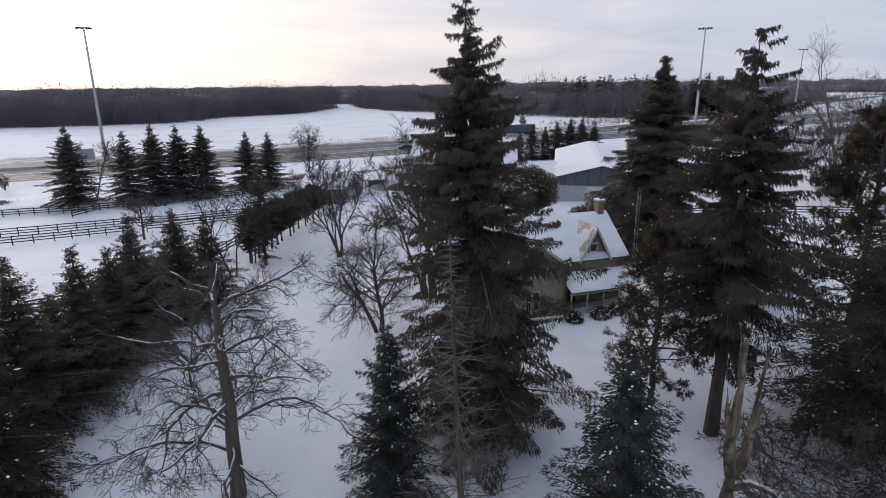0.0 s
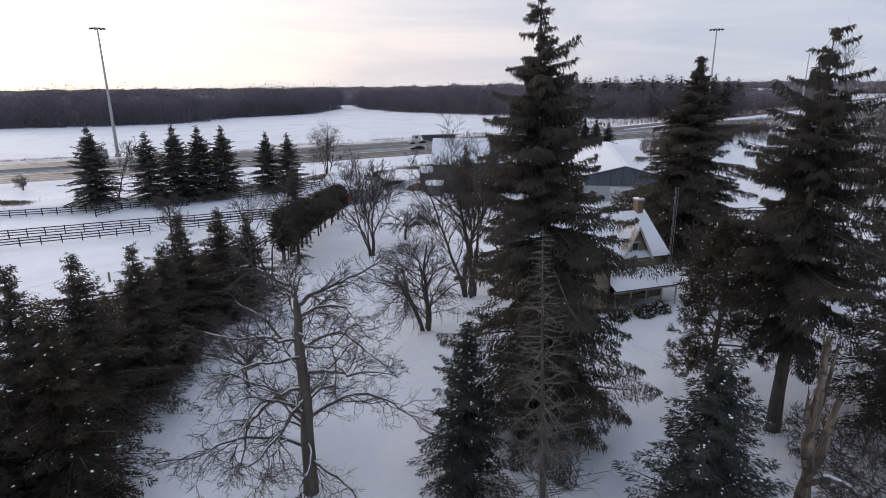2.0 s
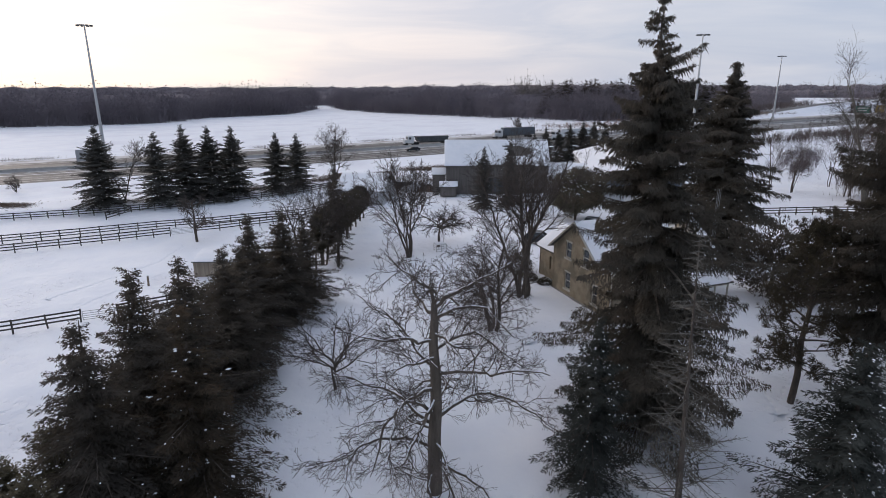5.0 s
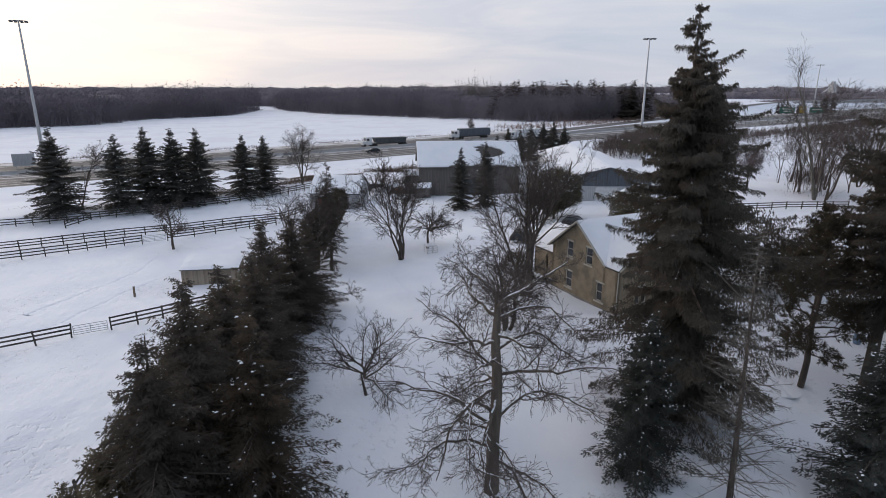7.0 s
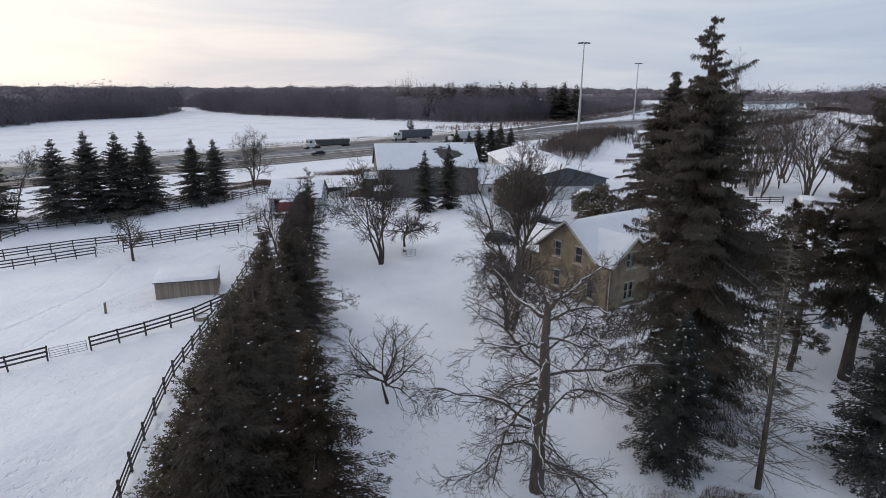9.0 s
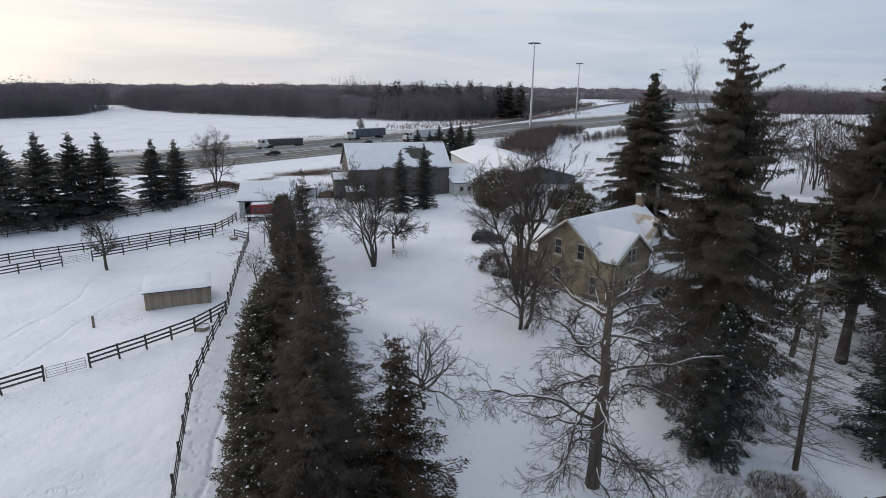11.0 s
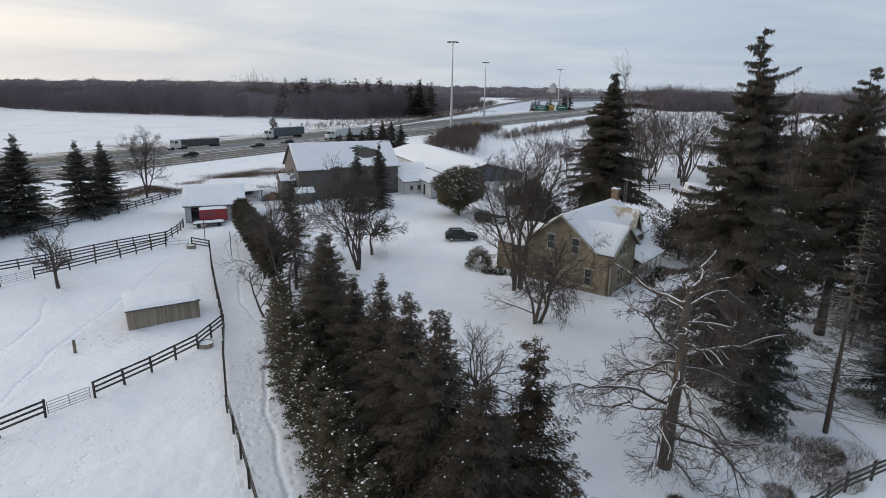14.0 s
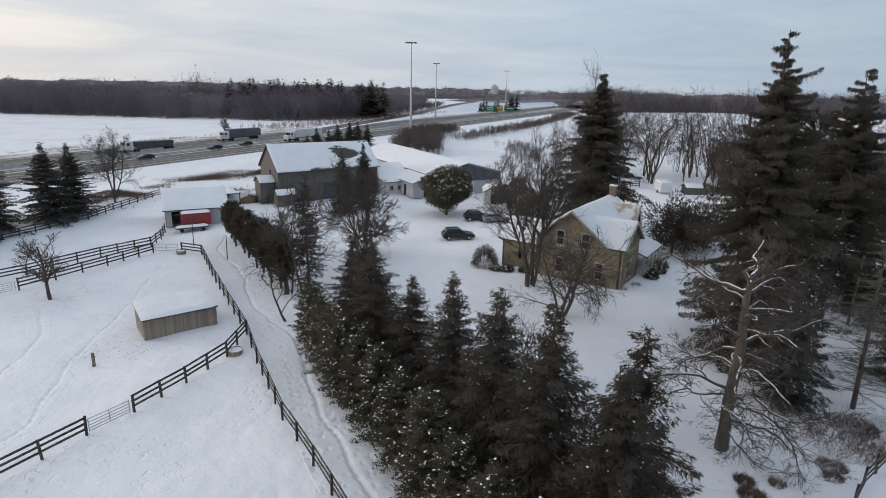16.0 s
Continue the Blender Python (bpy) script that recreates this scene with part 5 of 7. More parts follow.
    if heart:
        # the crowded depth of the wood, where no gap lets light through
        pc = along(line, 3.0)
        tc = unit(np.gradient(pc, axis=0))
        nc = np.stack([-tc[:, 1], tc[:, 0]], 1)
        m = len(pc)
        rows = []
        for f, e in ((0.16, 0.0), (0.19, 0.28), (0.28, 0.48), (0.45, 0.58), (0.65, 0.60), (0.85, 0.50), (0.95, 0.0)):
            xy = pc + nc * (depth * f) + g.normal(0, 0.9, (m, 2))
            u = np.arange(m) * 3.0
            top = height * e * (1 + 0.09 * np.sin(u / 23 + seed) + 0.07 * np.sin(u / 9.1 + 2 * seed)) * g.uniform(0.8, 1.15, m) * np.clip(np.minimum(np.arange(m), m - 1 - np.arange(m)) / 30, 0, 1)
            rows.append(np.column_stack([xy, ground_z(xy[:, 0], xy[:, 1]) - 0.4 + top]))
        geo.add(np.vstack(rows), [(k * m + i, k * m + i + 1, (k + 1) * m + i + 1, (k + 1) * m + i) for k in range(len(rows) - 1) for i in range(m - 1)])
    return solo(name, geo, mat or WOODS, label, "woods", kind="stuff")


def evergreen_clump(name, spots, seed, label):
    g = np.random.default_rng(seed)
    tr = []
    for x, y, h in spots:
        z0 = float(ground_z(x, y))
        for k in range(170):
            f = g.random() ** 0.8
            az, L = g.uniform(0, 6.28), h * 0.27 * (1.05 - f) ** 0.8 * g.uniform(0.6, 1.2) + 0.5
            c = np.array((x, y, z0 + h * (0.08 + 0.92 * f)))
            d = np.array((math.cos(az), math.sin(az), -0.25))
            s = np.array((-d[1], d[0], 0)) * L * 0.38
            tr.append([c, c + d * L + s, c + d * L - s])
    return solo(name, Geo().tris(np.array(tr)), NEEDLE, label, "woods", kind="stuff")


wood_strip("far_woods", [(-480, 318), (-330, 338), (-261, 351), (-203, 366), (-165, 385), (-160, 440), (-135, 462), (-108, 486), (-100, 600)], 75, 26, 2000, 91, "dense grey-brown bare woods beyond the snowy field")
wood_strip("far_woods", [(-92, 640), (-66, 545), (-30, 474), (2, 432), (25, 397), (44, 370), (64, 346), (84, 322), (125, 316), (180, 346)], 95, 21.5, 2400, 92, "grey-brown bare woods at the end of the field")
wood_strip("far_woods", [(-190, 690), (-110, 690), (-40, 640)], 60, 21, 420, 105, "bare woods closing the gap behind the field", fine=30)
wood_strip("far_woods", [(68, 410), (90, 418)], 10, 30, 26, 109, "group of tall pale bare trees above the woods", LARCH, fine=30, thick=0.55, heart=False)
wood_strip("far_woods", [(180, 352), (230, 398), (300, 470), (380, 580)], 70, 14, 700, 93, "bare scrub woods beside the motorway bend")
wood_strip("far_woods", [(620, 150), (560, 180), (545, 240), (540, 305), (430, 335), (415, 350)][::-1], 110, 26, 1300, 94, "dark bare woods on the far side of the field")
wood_strip("far_woods", [(780, -260), (660, -40), (600, 120)][::-1], 120, 26, 800, 95, "dark bare woods on the rise")
wood_strip("far_woods", [(-900, 900), (-300, 950), (200, 900), (600, 1000)], 200, 25, 1300, 96, "hazy bare woods on the horizon", fine=14, thick=2.4)
wood_strip("far_woods", [(-1800, 1500), (-400, 1700), (700, 1650), (1300, 1250)], 260, 27, 1300, 97, "thin dark line of woods on the horizon", fine=10, thick=4.0)
wood_strip("far_woods", [(-1500, 300), (-900, 420), (-520, 330)], 150, 25, 1000, 98, "bare woods fading to the horizon", fine=14, thick=2.0)
wood_strip("far_woods", [(500, 640), (640, 640), (820, 560)], 60, 12, 500, 99, "dark bare woods past the overpass", fine=14, thick=2.0)
wood_strip("far_woods", [(900, 900), (1250, 700), (1500, 420)], 120, 24, 700, 100, "distant bare woods", fine=12, thick=3.5)
wood_strip("far_woods", [(430, 860), (620, 800), (820, 660), (1080, 430)], 90, 17, 800, 106, "distant woods among snowy fields", fine=12, thick=2.6)
wood_strip("scrub", [(96, 312), (150, 330), (200, 360), (260, 410), (340, 490)], 34, 7.5, 800, 107, "brown scrub between the field and the motorway", SCRUB, fine=16, thick=1.2, heart=False)
wood_strip("scrub", [(56, 258), (80, 266), (108, 280), (150, 306), (230, 356)], 24, 3.6, 1300, 108, "low brown brush between the woods and the motorway", BRUSH, fine=14, thick=0.8, heart=False)
wood_strip("scrub", [(62, 152), (78, 172), (96, 196), (118, 208)], 14, 6.5, 620, 101, "dark bare scrub along the motorway slope", SCRUB, fine=24, thick=1.1, heart=False)
wood_strip("scrub", [(100, 180), (127, 193), (158, 207), (242, 254), (330, 312)], 10, 4.4, 1300, 112, "low bare scrub along the motorway verge", SCRUB, fine=18, thick=1.0, heart=False)
wood_strip("scrub", [(72, 118), (84, 132), (98, 150)], 8, 4.5, 160, 102, "dark bare scrub at the corner of the field", fine=20, thick=0.7, heart=False)
wood_strip("bare_thicket", [(86, 70), (80, 60), (74, 48), (68, 36)], 44, 12.5, 430, 103, "thicket of thin bare trees behind the yard", SCRUB, fine=44, thick=0.45, heart=False)
wood_strip("bare_thicket", [(96, 120), (92, 100), (88, 84)], 40, 8, 60, 113, "scattered thin saplings at the edge of the field", SCRUB, fine=40, thick=0.4, heart=False)
wood_strip("brown_thicket", [(72, 52), (84, 68)], 10, 13.0, 190, 114, "dense brown thicket with withered leaves behind the spruces", SCRUB, fine=64, thick=1.2, heart=False)
wood_strip("brown_thicket", [(68, 95), (73, 99)], 5, 8.0, 24, 115, "brown brush round the bare trees by the field", SCRUB, fine=50, thick=0.6, heart=False)
evergreen_clump("far_evergreens", [(74 + k * 3.0 + (k * 29) % 5, 366 - 2.1 * k + (k * 37) % 22, 20.5 + (k * 53) % 7 * 0.55) for k in range(26)] + [(140 + k * 6, 338 + k * 6, 17.0 + (k * 31) % 7 * 0.6) for k in range(11)], 110, "dark evergreens among the bare woods")
evergreen_clump("far_evergreens", [(276 + k * 6, 366 + (k * 17) % 7, 8.5 + (k * 29) % 3) for k in range(6)] + [(322, 378, 14), (326, 380, 13), (329, 377, 14.5)], 111, "dark evergreens by the motorway signs")


# ---- building helpers ----
def weld(g):
    """Joins corners that lie together, so that a wall is one piece, and drops the faces inside it."""
    seen, remap, verts = {}, [], []
    for p in np.vstack(g.v):
        key = tuple(np.round(p, 3))
        if key not in seen:
            seen[key] = len(verts)
            verts.append(p)
        remap.append(seen[key])
    faces = {}
    for f in g.f:
        q = tuple(remap[i] for i in f)
        faces.setdefault(frozenset(q), []).append(q)
    return Geo().add(verts, [v[0] for v in faces.values() if len(v) == 1])


def wall_geo(width, breaks, openings, thick, place):
    """An upright wall from its outer face inwards. breaks: (s, top height); openings: (s0, s1, z0, z1); place(s, depth, z) gives the point."""
    ss = sorted({0.0, width, *[b[0] for b in breaks], *[o[0] for o in openings], *[o[1] for o in openings]})
    bs, bz = [b[0] for b in breaks], [b[1] for b in breaks]
    g = Geo()
    for a, b in zip(ss, ss[1:]):
        ta, tb = float(np.interp(a + 1e-4, bs, bz)), float(np.interp(b - 1e-4, bs, bz))
        cuts = sorted([(o[2], o[3]) for o in openings if o[0] <= a + 1e-6 and o[1] >= b - 1e-6])
        lo = 0.0
        pieces = []
        for z0, z1 in cuts:
            if z0 > lo + 1e-3:
                pieces.append((lo, lo, z0, z0))
            lo = z1
        pieces.append((lo, lo, ta, tb))
        for p0, p1, q0, q1 in pieces:
            v = [place(a, 0, p0), place(b, 0, p1), place(b, 0, q1), place(a, 0, q0), place(a, thick, p0), place(b, thick, p1), place(b, thick, q1), place(a, thick, q0)]
            g.add(v, [(0, 1, 2, 3), (7, 6, 5, 4), (0, 4, 5, 1), (1, 5, 6, 2), (2, 6, 7, 3), (3, 7, 4, 0)])
    return weld(g)


def snow_sheet(corners, nu, nv, t, seed=1, hole=None, edge=0.02):
    """Lying snow over a four-cornered slope, thinning to nothing at its rim."""
    g = np.random.default_rng(seed)
    a, b, c, d = [np.array(p, float) for p in corners]
    n = np.cross(b - a, d - a)
    n /= np.linalg.norm(n)
    n = n if n[2] > 0 else -n
    U, V = np.meshgrid(np.linspace(0, 1, nu + 1), np.linspace(0, 1, nv + 1))
    P = (a * ((1 - U) * (1 - V))[..., None] + b * (U * (1 - V))[..., None] + c * (U * V)[..., None] + d * ((1 - U) * V)[..., None])
    rim = np.minimum(np.minimum(U * nu, (1 - U) * nu), np.minimum(V * nv, (1 - V) * nv))
    keep = np.ones_like(U, bool)
    if hole is not None:
        keep = ~hole(U, V)
        k = keep.astype(float)
        nb = k.copy()
        nb[1:] += k[:-1]
        nb[:-1] += k[1:]
        nb[:, 1:] += k[:, :-1]
        nb[:, :-1] += k[:, 1:]
        rim = np.where(nb < 4.5 - (rim < 0.5), 0, rim)
    T = np.where(rim < 0.5, edge, t * (0.92 + 0.06 * g.random(U.shape) + 0.08 * np.sin(U * 9 + seed) * np.sin(V * 7 + 2 * seed)))
    P = P + n * T[..., None]
    P[0, :, 2] -= 0.04
    idx = np.arange(U.size).reshape(U.shape)
    fs = [(idx[j, i], idx[j, i + 1], idx[j + 1, i + 1], idx[j + 1, i]) for j in range(nv) for i in range(nu) if keep[j, i] and keep[j, i + 1] and keep[j + 1, i + 1] and keep[j + 1, i]]
    return Geo().add(P.reshape(-1, 3), fs)


def window(parent, place, s0, s1, z0, z1, name="window", bars=True, mat=None):
    """Frame, pane and sill set in an opening; place(s, depth, z)."""
    w = new(name)
    w.parent = parent
    f = 0.09
    g = Geo()
    for a, b, c, d in ((s0, s0 + f, z0, z1), (s1 - f, s1, z0, z1), (s0 + f, s1 - f, z1 - f, z1), (s0 + f, s1 - f, z0, z0 + f), (s0 + f, s1 - f, (z0 + z1) / 2 - 0.03, (z0 + z1) / 2 + 0.03)):
        p = np.array([place(a, 0.06, c), place(b, 0.06, c), place(b, 0.06, d), place(a, 0.06, d)])
        g.slab(p, np.array(place(0, 0.15, 0)) - np.array(place(0, 0.06, 0)))
    part("frame", g, mat or TRIM, w)
    p = np.array([place(s0 + f, 0.11, z0 + f), place(s1 - f, 0.11, z0 + f), place(s1 - f, 0.11, z1 - f), place(s0 + f, 0.11, z1 - f)])
    part("pane", Geo().slab(p, np.array(place(0, 0.13, 0)) - np.array(place(0, 0.11, 0))), PANE, w)
    p = np.array([place(s0 - 0.12, -0.12, z0 - 0.16), place(s1 + 0.12, -0.12, z0 - 0.16), place(s1 + 0.12, -0.12, z0), place(s0 - 0.12, -0.12, z0)])
    part("sill", Geo().slab(p, np.array(place(0, 0.0, 0)) - np.array(place(0, -0.12, 0)) ), TRIM, w)
    p = np.array([place(s0 - 0.08, -0.02, z1 - 0.02), place(s1 + 0.08, -0.02, z1 - 0.02), place(s1 + 0.08, -0.02, z1 + 0.12), place(s0 - 0.08, -0.02, z1 + 0.12)])
    part("lintel", Geo().slab(p, np.array(place(0, 0.1, 0)) - np.array(place(0, 0.0, 0))), TRIM, w)
    return w


# ---- brick farmhouse ----
house = thing("farmhouse", 5.05, 47.85, 17, "buff brick farmhouse with snowy gabled roofs and porch", "house", z=-0.15)
EV, RV, WF, WB, UL = 5.0, 8.2, 1.8, 10.1, 13.6
RVV = (WF + WB) / 2


def on_left(s, d, z):
    return (0.0 + d, s, z)


def on_wing(s, d, z):
    return (s, 0.0 + d, z)


def on_front(s, d, z):
    return (s, WF + d, z)


left_open = [(6.75, 7.75, 4.25, 5.95), (3.75, 4.75, 4.2, 5.95), (6.7, 7.7, 0.95, 2.75), (1.85, 2.95, 0.95, 2.85)]
part("side_wall", wall_geo(WB, [(0, EV), (WF, EV), (RVV, RV), (WB, EV)], left_open, 0.32, on_left), BRICK, house)
wing_open = [(2.35, 3.0, 4.35, 5.95), (3.1, 3.75, 4.35, 5.95), (2.3, 2.98, 1.0, 2.85), (3.08, 3.76, 1.0, 2.85)]
part("wing_front_wall", wall_geo(6.4, [(0, EV), (3.2, 7.35), (6.4, EV)], [(a, b, c, d) for a, b, c, d in wing_open], 0.32, on_wing), BRICK, house)
part("wing_side_wall", wall_geo(WF + 0.3, [(0, EV), (WF + 0.3, EV)], [], 0.3, lambda s, d, z: (6.4 - d, s, z)), BRICK, house)
GU = 10.2
front_open = [(9.78, 10.62, 4.75, 6.3), (7.6, 8.5, 0.5, 2.5), (11.2, 12.2, 0.9, 2.6)]
part("front_wall", wall_geo(UL, [(0, EV), (6.5, EV), (8.75, EV), (GU, 7.75), (11.65, EV), (UL, EV)], front_open, 0.3, on_front), BRICK, house)
part("right_wall", wall_geo(WB - WF, [(0, EV), (RVV - WF, RV), (WB - WF, EV)], [], 0.32, lambda s, d, z: (UL - d, WF + s, z)), BRICK, house)
part("rear_wall", wall_geo(UL, [(0, EV), (UL, EV)], [], 0.3, lambda s, d, z: (s, WB - d, z)), BRICK, house)
for o in left_open:
    window(house, on_left, *o)
for o in wing_open:
    window(house, on_wing, *o)
window(house, on_front, *front_open[0])
window(house, on_front, *front_open[2])
# panel in the doorway, coloured as the unlit inside
part("front_door", Geo().box((8.05, WF + 0.15, 1.5), (0.86, 0.06, 1.96), bevel=0.02), DARK, house)
part("foundation", Geo().box((UL / 2, (WF + WB) / 2, 0.12), (UL + 0.12, WB - WF + 0.1, 0.5)).box((3.2, 1.0, 0.12), (6.52, 2.1, 0.5)), STONE, house)
OV = 0.42


def gable_roof(parent, a0, a1, c0, half, eave, ridge, along_u, seed, snow_mat=None, over=OV, th=0.16, snow_t=0.2, nm=("roof", "snow"), roof_mat=None, hole=None, valley=None, cell=0.36):
    """Two slopes over a ridge that runs from a0 to a1, centred at c0 across."""
    k = (ridge - eave) / half
    for sgn in (-1, 1):
        lo, zl = c0 + sgn * (half + over), eave - over * k
        if along_u:
            q = [(a0, lo, zl), (a1, lo, zl), (a1, c0, ridge), (a0, c0, ridge)]
        else:
            q = [(lo, a0, zl), (lo, a1 if valley is None else valley, zl), (c0, a1, ridge), (c0, a0, ridge)]
        q = np.array(q) + np.array((0, 0, 0.05))
        part(nm[0], Geo().slab(q, (0, 0, th)), roof_mat or SHINGLE, parent)
        L = abs(a1 - a0)
        part(nm[1], snow_sheet(q + np.array((0, 0, th + 0.005)), max(4, int(L / cell)), max(4, int(half / cell / 0.9)), snow_t, seed + sgn, hole if sgn < 0 else None), snow_mat or SNOW_ROOF, parent, "thick snow on the roof", smooth=True)


gable_roof(house, -OV, UL + 0.35, RVV, (WB - WF) / 2, EV, RV, True, 3)
gable_roof(house, -OV, 5.0, 3.2, 3.2, EV, 7.35, False, 5, valley=1.35)
gable_roof(house, WF - 0.4, 5.5, GU, 1.45, EV, 7.78, False, 7, SNOW_STAIN, over=0.3, valley=WF - 0.1)
# barge boards of the gables
for pts in (((-0.46, WF - 0.4, EV - 0.2), (-0.46, RVV, RV + 0.1)), ((-0.46, WB + 0.4, EV - 0.2), (-0.46, RVV, RV + 0.1)), ((-0.3, -0.46, EV - 0.18), (3.2, -0.46, 7.45)), ((6.7, -0.46, EV - 0.18), (3.2, -0.46, 7.45)),
            ((8.5, WF - 0.44, EV - 0.35), (GU, WF - 0.44, 7.85)), ((11.9, WF - 0.44, EV - 0.35), (GU, WF - 0.44, 7.85))):
    part("barge_board", Geo().tube(pts, [0.11, 0.11], 4), TRIM, house)
# chimney
ch = new("chimney")
ch.parent = house
part("stack", Geo().box((13.0, 5.75, 8.5), (0.62, 0.8, 1.9), bevel=0.02), CHIMNEY, ch)
part("corbel", Geo().box((13.0, 5.75, 9.42), (0.74, 0.92, 0.2), bevel=0.02), CHIMNEY, ch)
part("cap", Geo().box((13.0, 5.75, 9.58), (0.82, 1.0, 0.12), bevel=0.03), CONCRETE, ch)
part("cap_snow", Geo().box((13.0, 5.75, 9.69), (0.74, 0.92, 0.12), bevel=0.05), SNOW, ch)
part("flue", Geo().tube([(13.0, 5.55, 9.6), (13.0, 5.55, 9.95)], [0.14, 0.14], 8), METAL_DARK, ch)
# porch
porch = new("porch")
porch.parent = house
PU0, PU1, PV0 = 6.4, 13.3, -0.75
part("deck", Geo().box(((PU0 + PU1) / 2, (PV0 + WF) / 2, 0.25), (PU1 - PU0, WF - PV0, 0.14)), SHEDWOOD, porch)
q = np.array([(PU0, PV0 - 0.3, 2.62), (PU1 + 0.3, PV0 - 0.3, 2.62), (PU1 + 0.3, WF, 3.62), (PU0, WF, 3.62)])
part("porch_roof", Geo().slab(q, (0, 0, 0.12)), SHINGLE, porch)
part("snow", snow_sheet(q + np.array((0, 0, 0.13)), 14, 6, 0.2, 9), SNOW_ROOF, porch, "thick snow on the porch roof", smooth=True)
part("beam", Geo().box(((PU0 + PU1) / 2, PV0, 2.5), (PU1 - PU0, 0.12, 0.2)), TRIM, porch)
for u in (6.55, 8.2, 9.9, 11.6, 13.2):
    part("post", Geo().box((u, PV0, 1.4), (0.12, 0.12, 2.2)), TRIM, porch)
for z in (0.5, 1.05):
    part("railing", Geo().box(((PU0 + PU1) / 2, PV0, z), (PU1 - PU0, 0.05, 0.07)), TRIM, porch)
# downspout at the corner
part("downspout", Geo().tube([(-0.08, -0.08, 0.2), (-0.08, -0.08, 4.8)], [0.05, 0.05], 6), TRIM, house)
# rear wing
part("rear_wing_wall", wall_geo(5.2, [(0, 3.6), (5.2, 3.6)], [(0.6, 1.5, 1.1, 2.5), (2.6, 3.0, 1.2, 2.7)], 0.25, lambda s, d, z: (1.4 + d, WB + s, z)), BRICK, house)
part("rear_wing_wall", wall_geo(6.0, [(0, 3.6), (3.0, 5.6), (6.0, 3.6)], [], 0.25, lambda s, d, z: (1.4 + s, WB + 5.2 - d, z)), BRICK, house)
part("rear_wing_wall", wall_geo(5.2, [(0, 3.6), (5.2, 3.6)], [], 0.25, lambda s, d, z: (7.4 - d, WB + s, z)), BRICK, house)
window(house, lambda s, d, z: (1.4 + d, WB + s, z), 0.6, 1.5, 1.1, 2.5)
gable_roof(house, WB - 0.2, WB + 5.5, 4.4, 3.0, 3.6, 5.6, False, 11)

# lattice mast behind the house
mast = thing("antenna_mast", 20.6, 59.5, 0, "slim lattice antenna mast standing behind the house", "mast")
for dx, dy in ((0.18, 0), (-0.09, 0.16), (-0.09, -0.16)):
    part("leg", Geo().tube([(dx, dy, -0.2), (dx, dy, 9.8)], [0.016, 0.016], 4), METAL_GREY, mast)
for i in range(18):
    z = 0.4 + i * 0.5
    part("rung", Geo().tube([(0.18, 0, z), (-0.09, 0.16, z + 0.25), (-0.09, -0.16, z + 0.5)], [0.012] * 3, 3), METAL_GREY, mast)


def shrub(name, x, y, r, h, seed, label, mat=None, snow=True, category="shrub"):
    g = np.random.default_rng(seed)
    t = thing(name, x, y, 0, label, category, "foundation shrubs")
    n = int(1400 * r)
    d = unit(g.normal(0, 1, (n, 3)))
    d[:, 2] = np.abs(d[:, 2])
    p = d * np.array((r, r, h)) * g.uniform(0.55, 1.0, n)[:, None]
    q = p + (d + g.normal(0, 0.35, (n, 3))) * 0.22
    w = unit(np.cross(d, g.normal(0, 1, (n, 3)))) * 0.045
    part("foliage", Geo().tris(np.stack([p - w, p + w, q], 1)), mat or CEDAR, t)
    if snow:
        k = 34
        c = unit(g.normal(0, 1, (k, 3)))
        c[:, 2] = np.abs(c[:, 2]) + 0.3
        c = unit(c) * np.array((r, r, h)) * 0.98
        tr = []
        for o in c:
            s = g.uniform(0.05, 0.15)
            e1, e2, nz = np.array((s, 0, 0)), np.array((0, s, 0)), np.array((0, 0, s * 0.6))
            tr += [[o - e1, o + e2, o + nz], [o + e2, o + e1, o + nz], [o + e1, o - e2, o + nz], [o - e2, o - e1, o + nz]]
        tagged(part("snow", Geo().tris(np.array(tr)), SNOW, t, "clumps of snow on the shrub"), kind="stuff")
    return t


for i, (x, y, r, h) in enumerate(((11.6, 47.9, 0.8, 0.9), (14.2, 48.6, 0.9, 1.0), (15.9, 49.3, 0.9, 1.0), (0.4, 60.4, 0.8, 0.6), (1.6, 58.6, 0.8, 0.6), (-0.6, 61.5, 0.7, 0.6))):
    shrub("shrub", x, y, r, h, 120 + i, "low dark evergreen shrub heaped with snow by the wall")
shrub("bush", -0.4, 63.6, 1.7, 2.6, 130, "round olive-brown bush at the corner of the house", NEEDLE_BROWN, False, "bush")

# ---- barn ----
barn = thing("barn", -5.6, 113.0, -4.5, "long weathered grey board barn with snow on its roof", "barn", z=0.1)
BL, BD, BE, BR = 20.2, 10.2, 5.9, 10.0
part("front_wall", wall_geo(BL, [(0, BE), (BL, BE)], [(8.5, 11.5, 0.0, 3.2)], 0.2, lambda s, d, z: (s, d, z)), BARNWOOD, barn)
part("barn_door", Geo().box((10.0, 0.12, 1.6), (2.96, 0.08, 3.16)), METAL_DARK, barn)
part("end_wall", wall_geo(BD, [(0, BE), (BD / 2, BR), (BD, BE)], [(3.9, 5.0, 4.2, 5.6)], 0.2, lambda s, d, z: (d, s, z)), BARNWOOD, barn)
part("hay_door", Geo().box((0.1, 4.45, 4.9), (0.06, 1.06, 1.36)), DARK, barn)
part("end_wall", wall_geo(BD, [(0, BE), (BD / 2, BR), (BD, BE)], [], 0.2, lambda s, d, z: (BL - d, s, z)), BARNWOOD, barn)
part("rear_wall", wall_geo(BL, [(0, BE), (BL, BE)], [], 0.2, lambda s, d, z: (s, BD - d, z)), BARNWOOD, barn)
hn = np.random.default_rng(4)
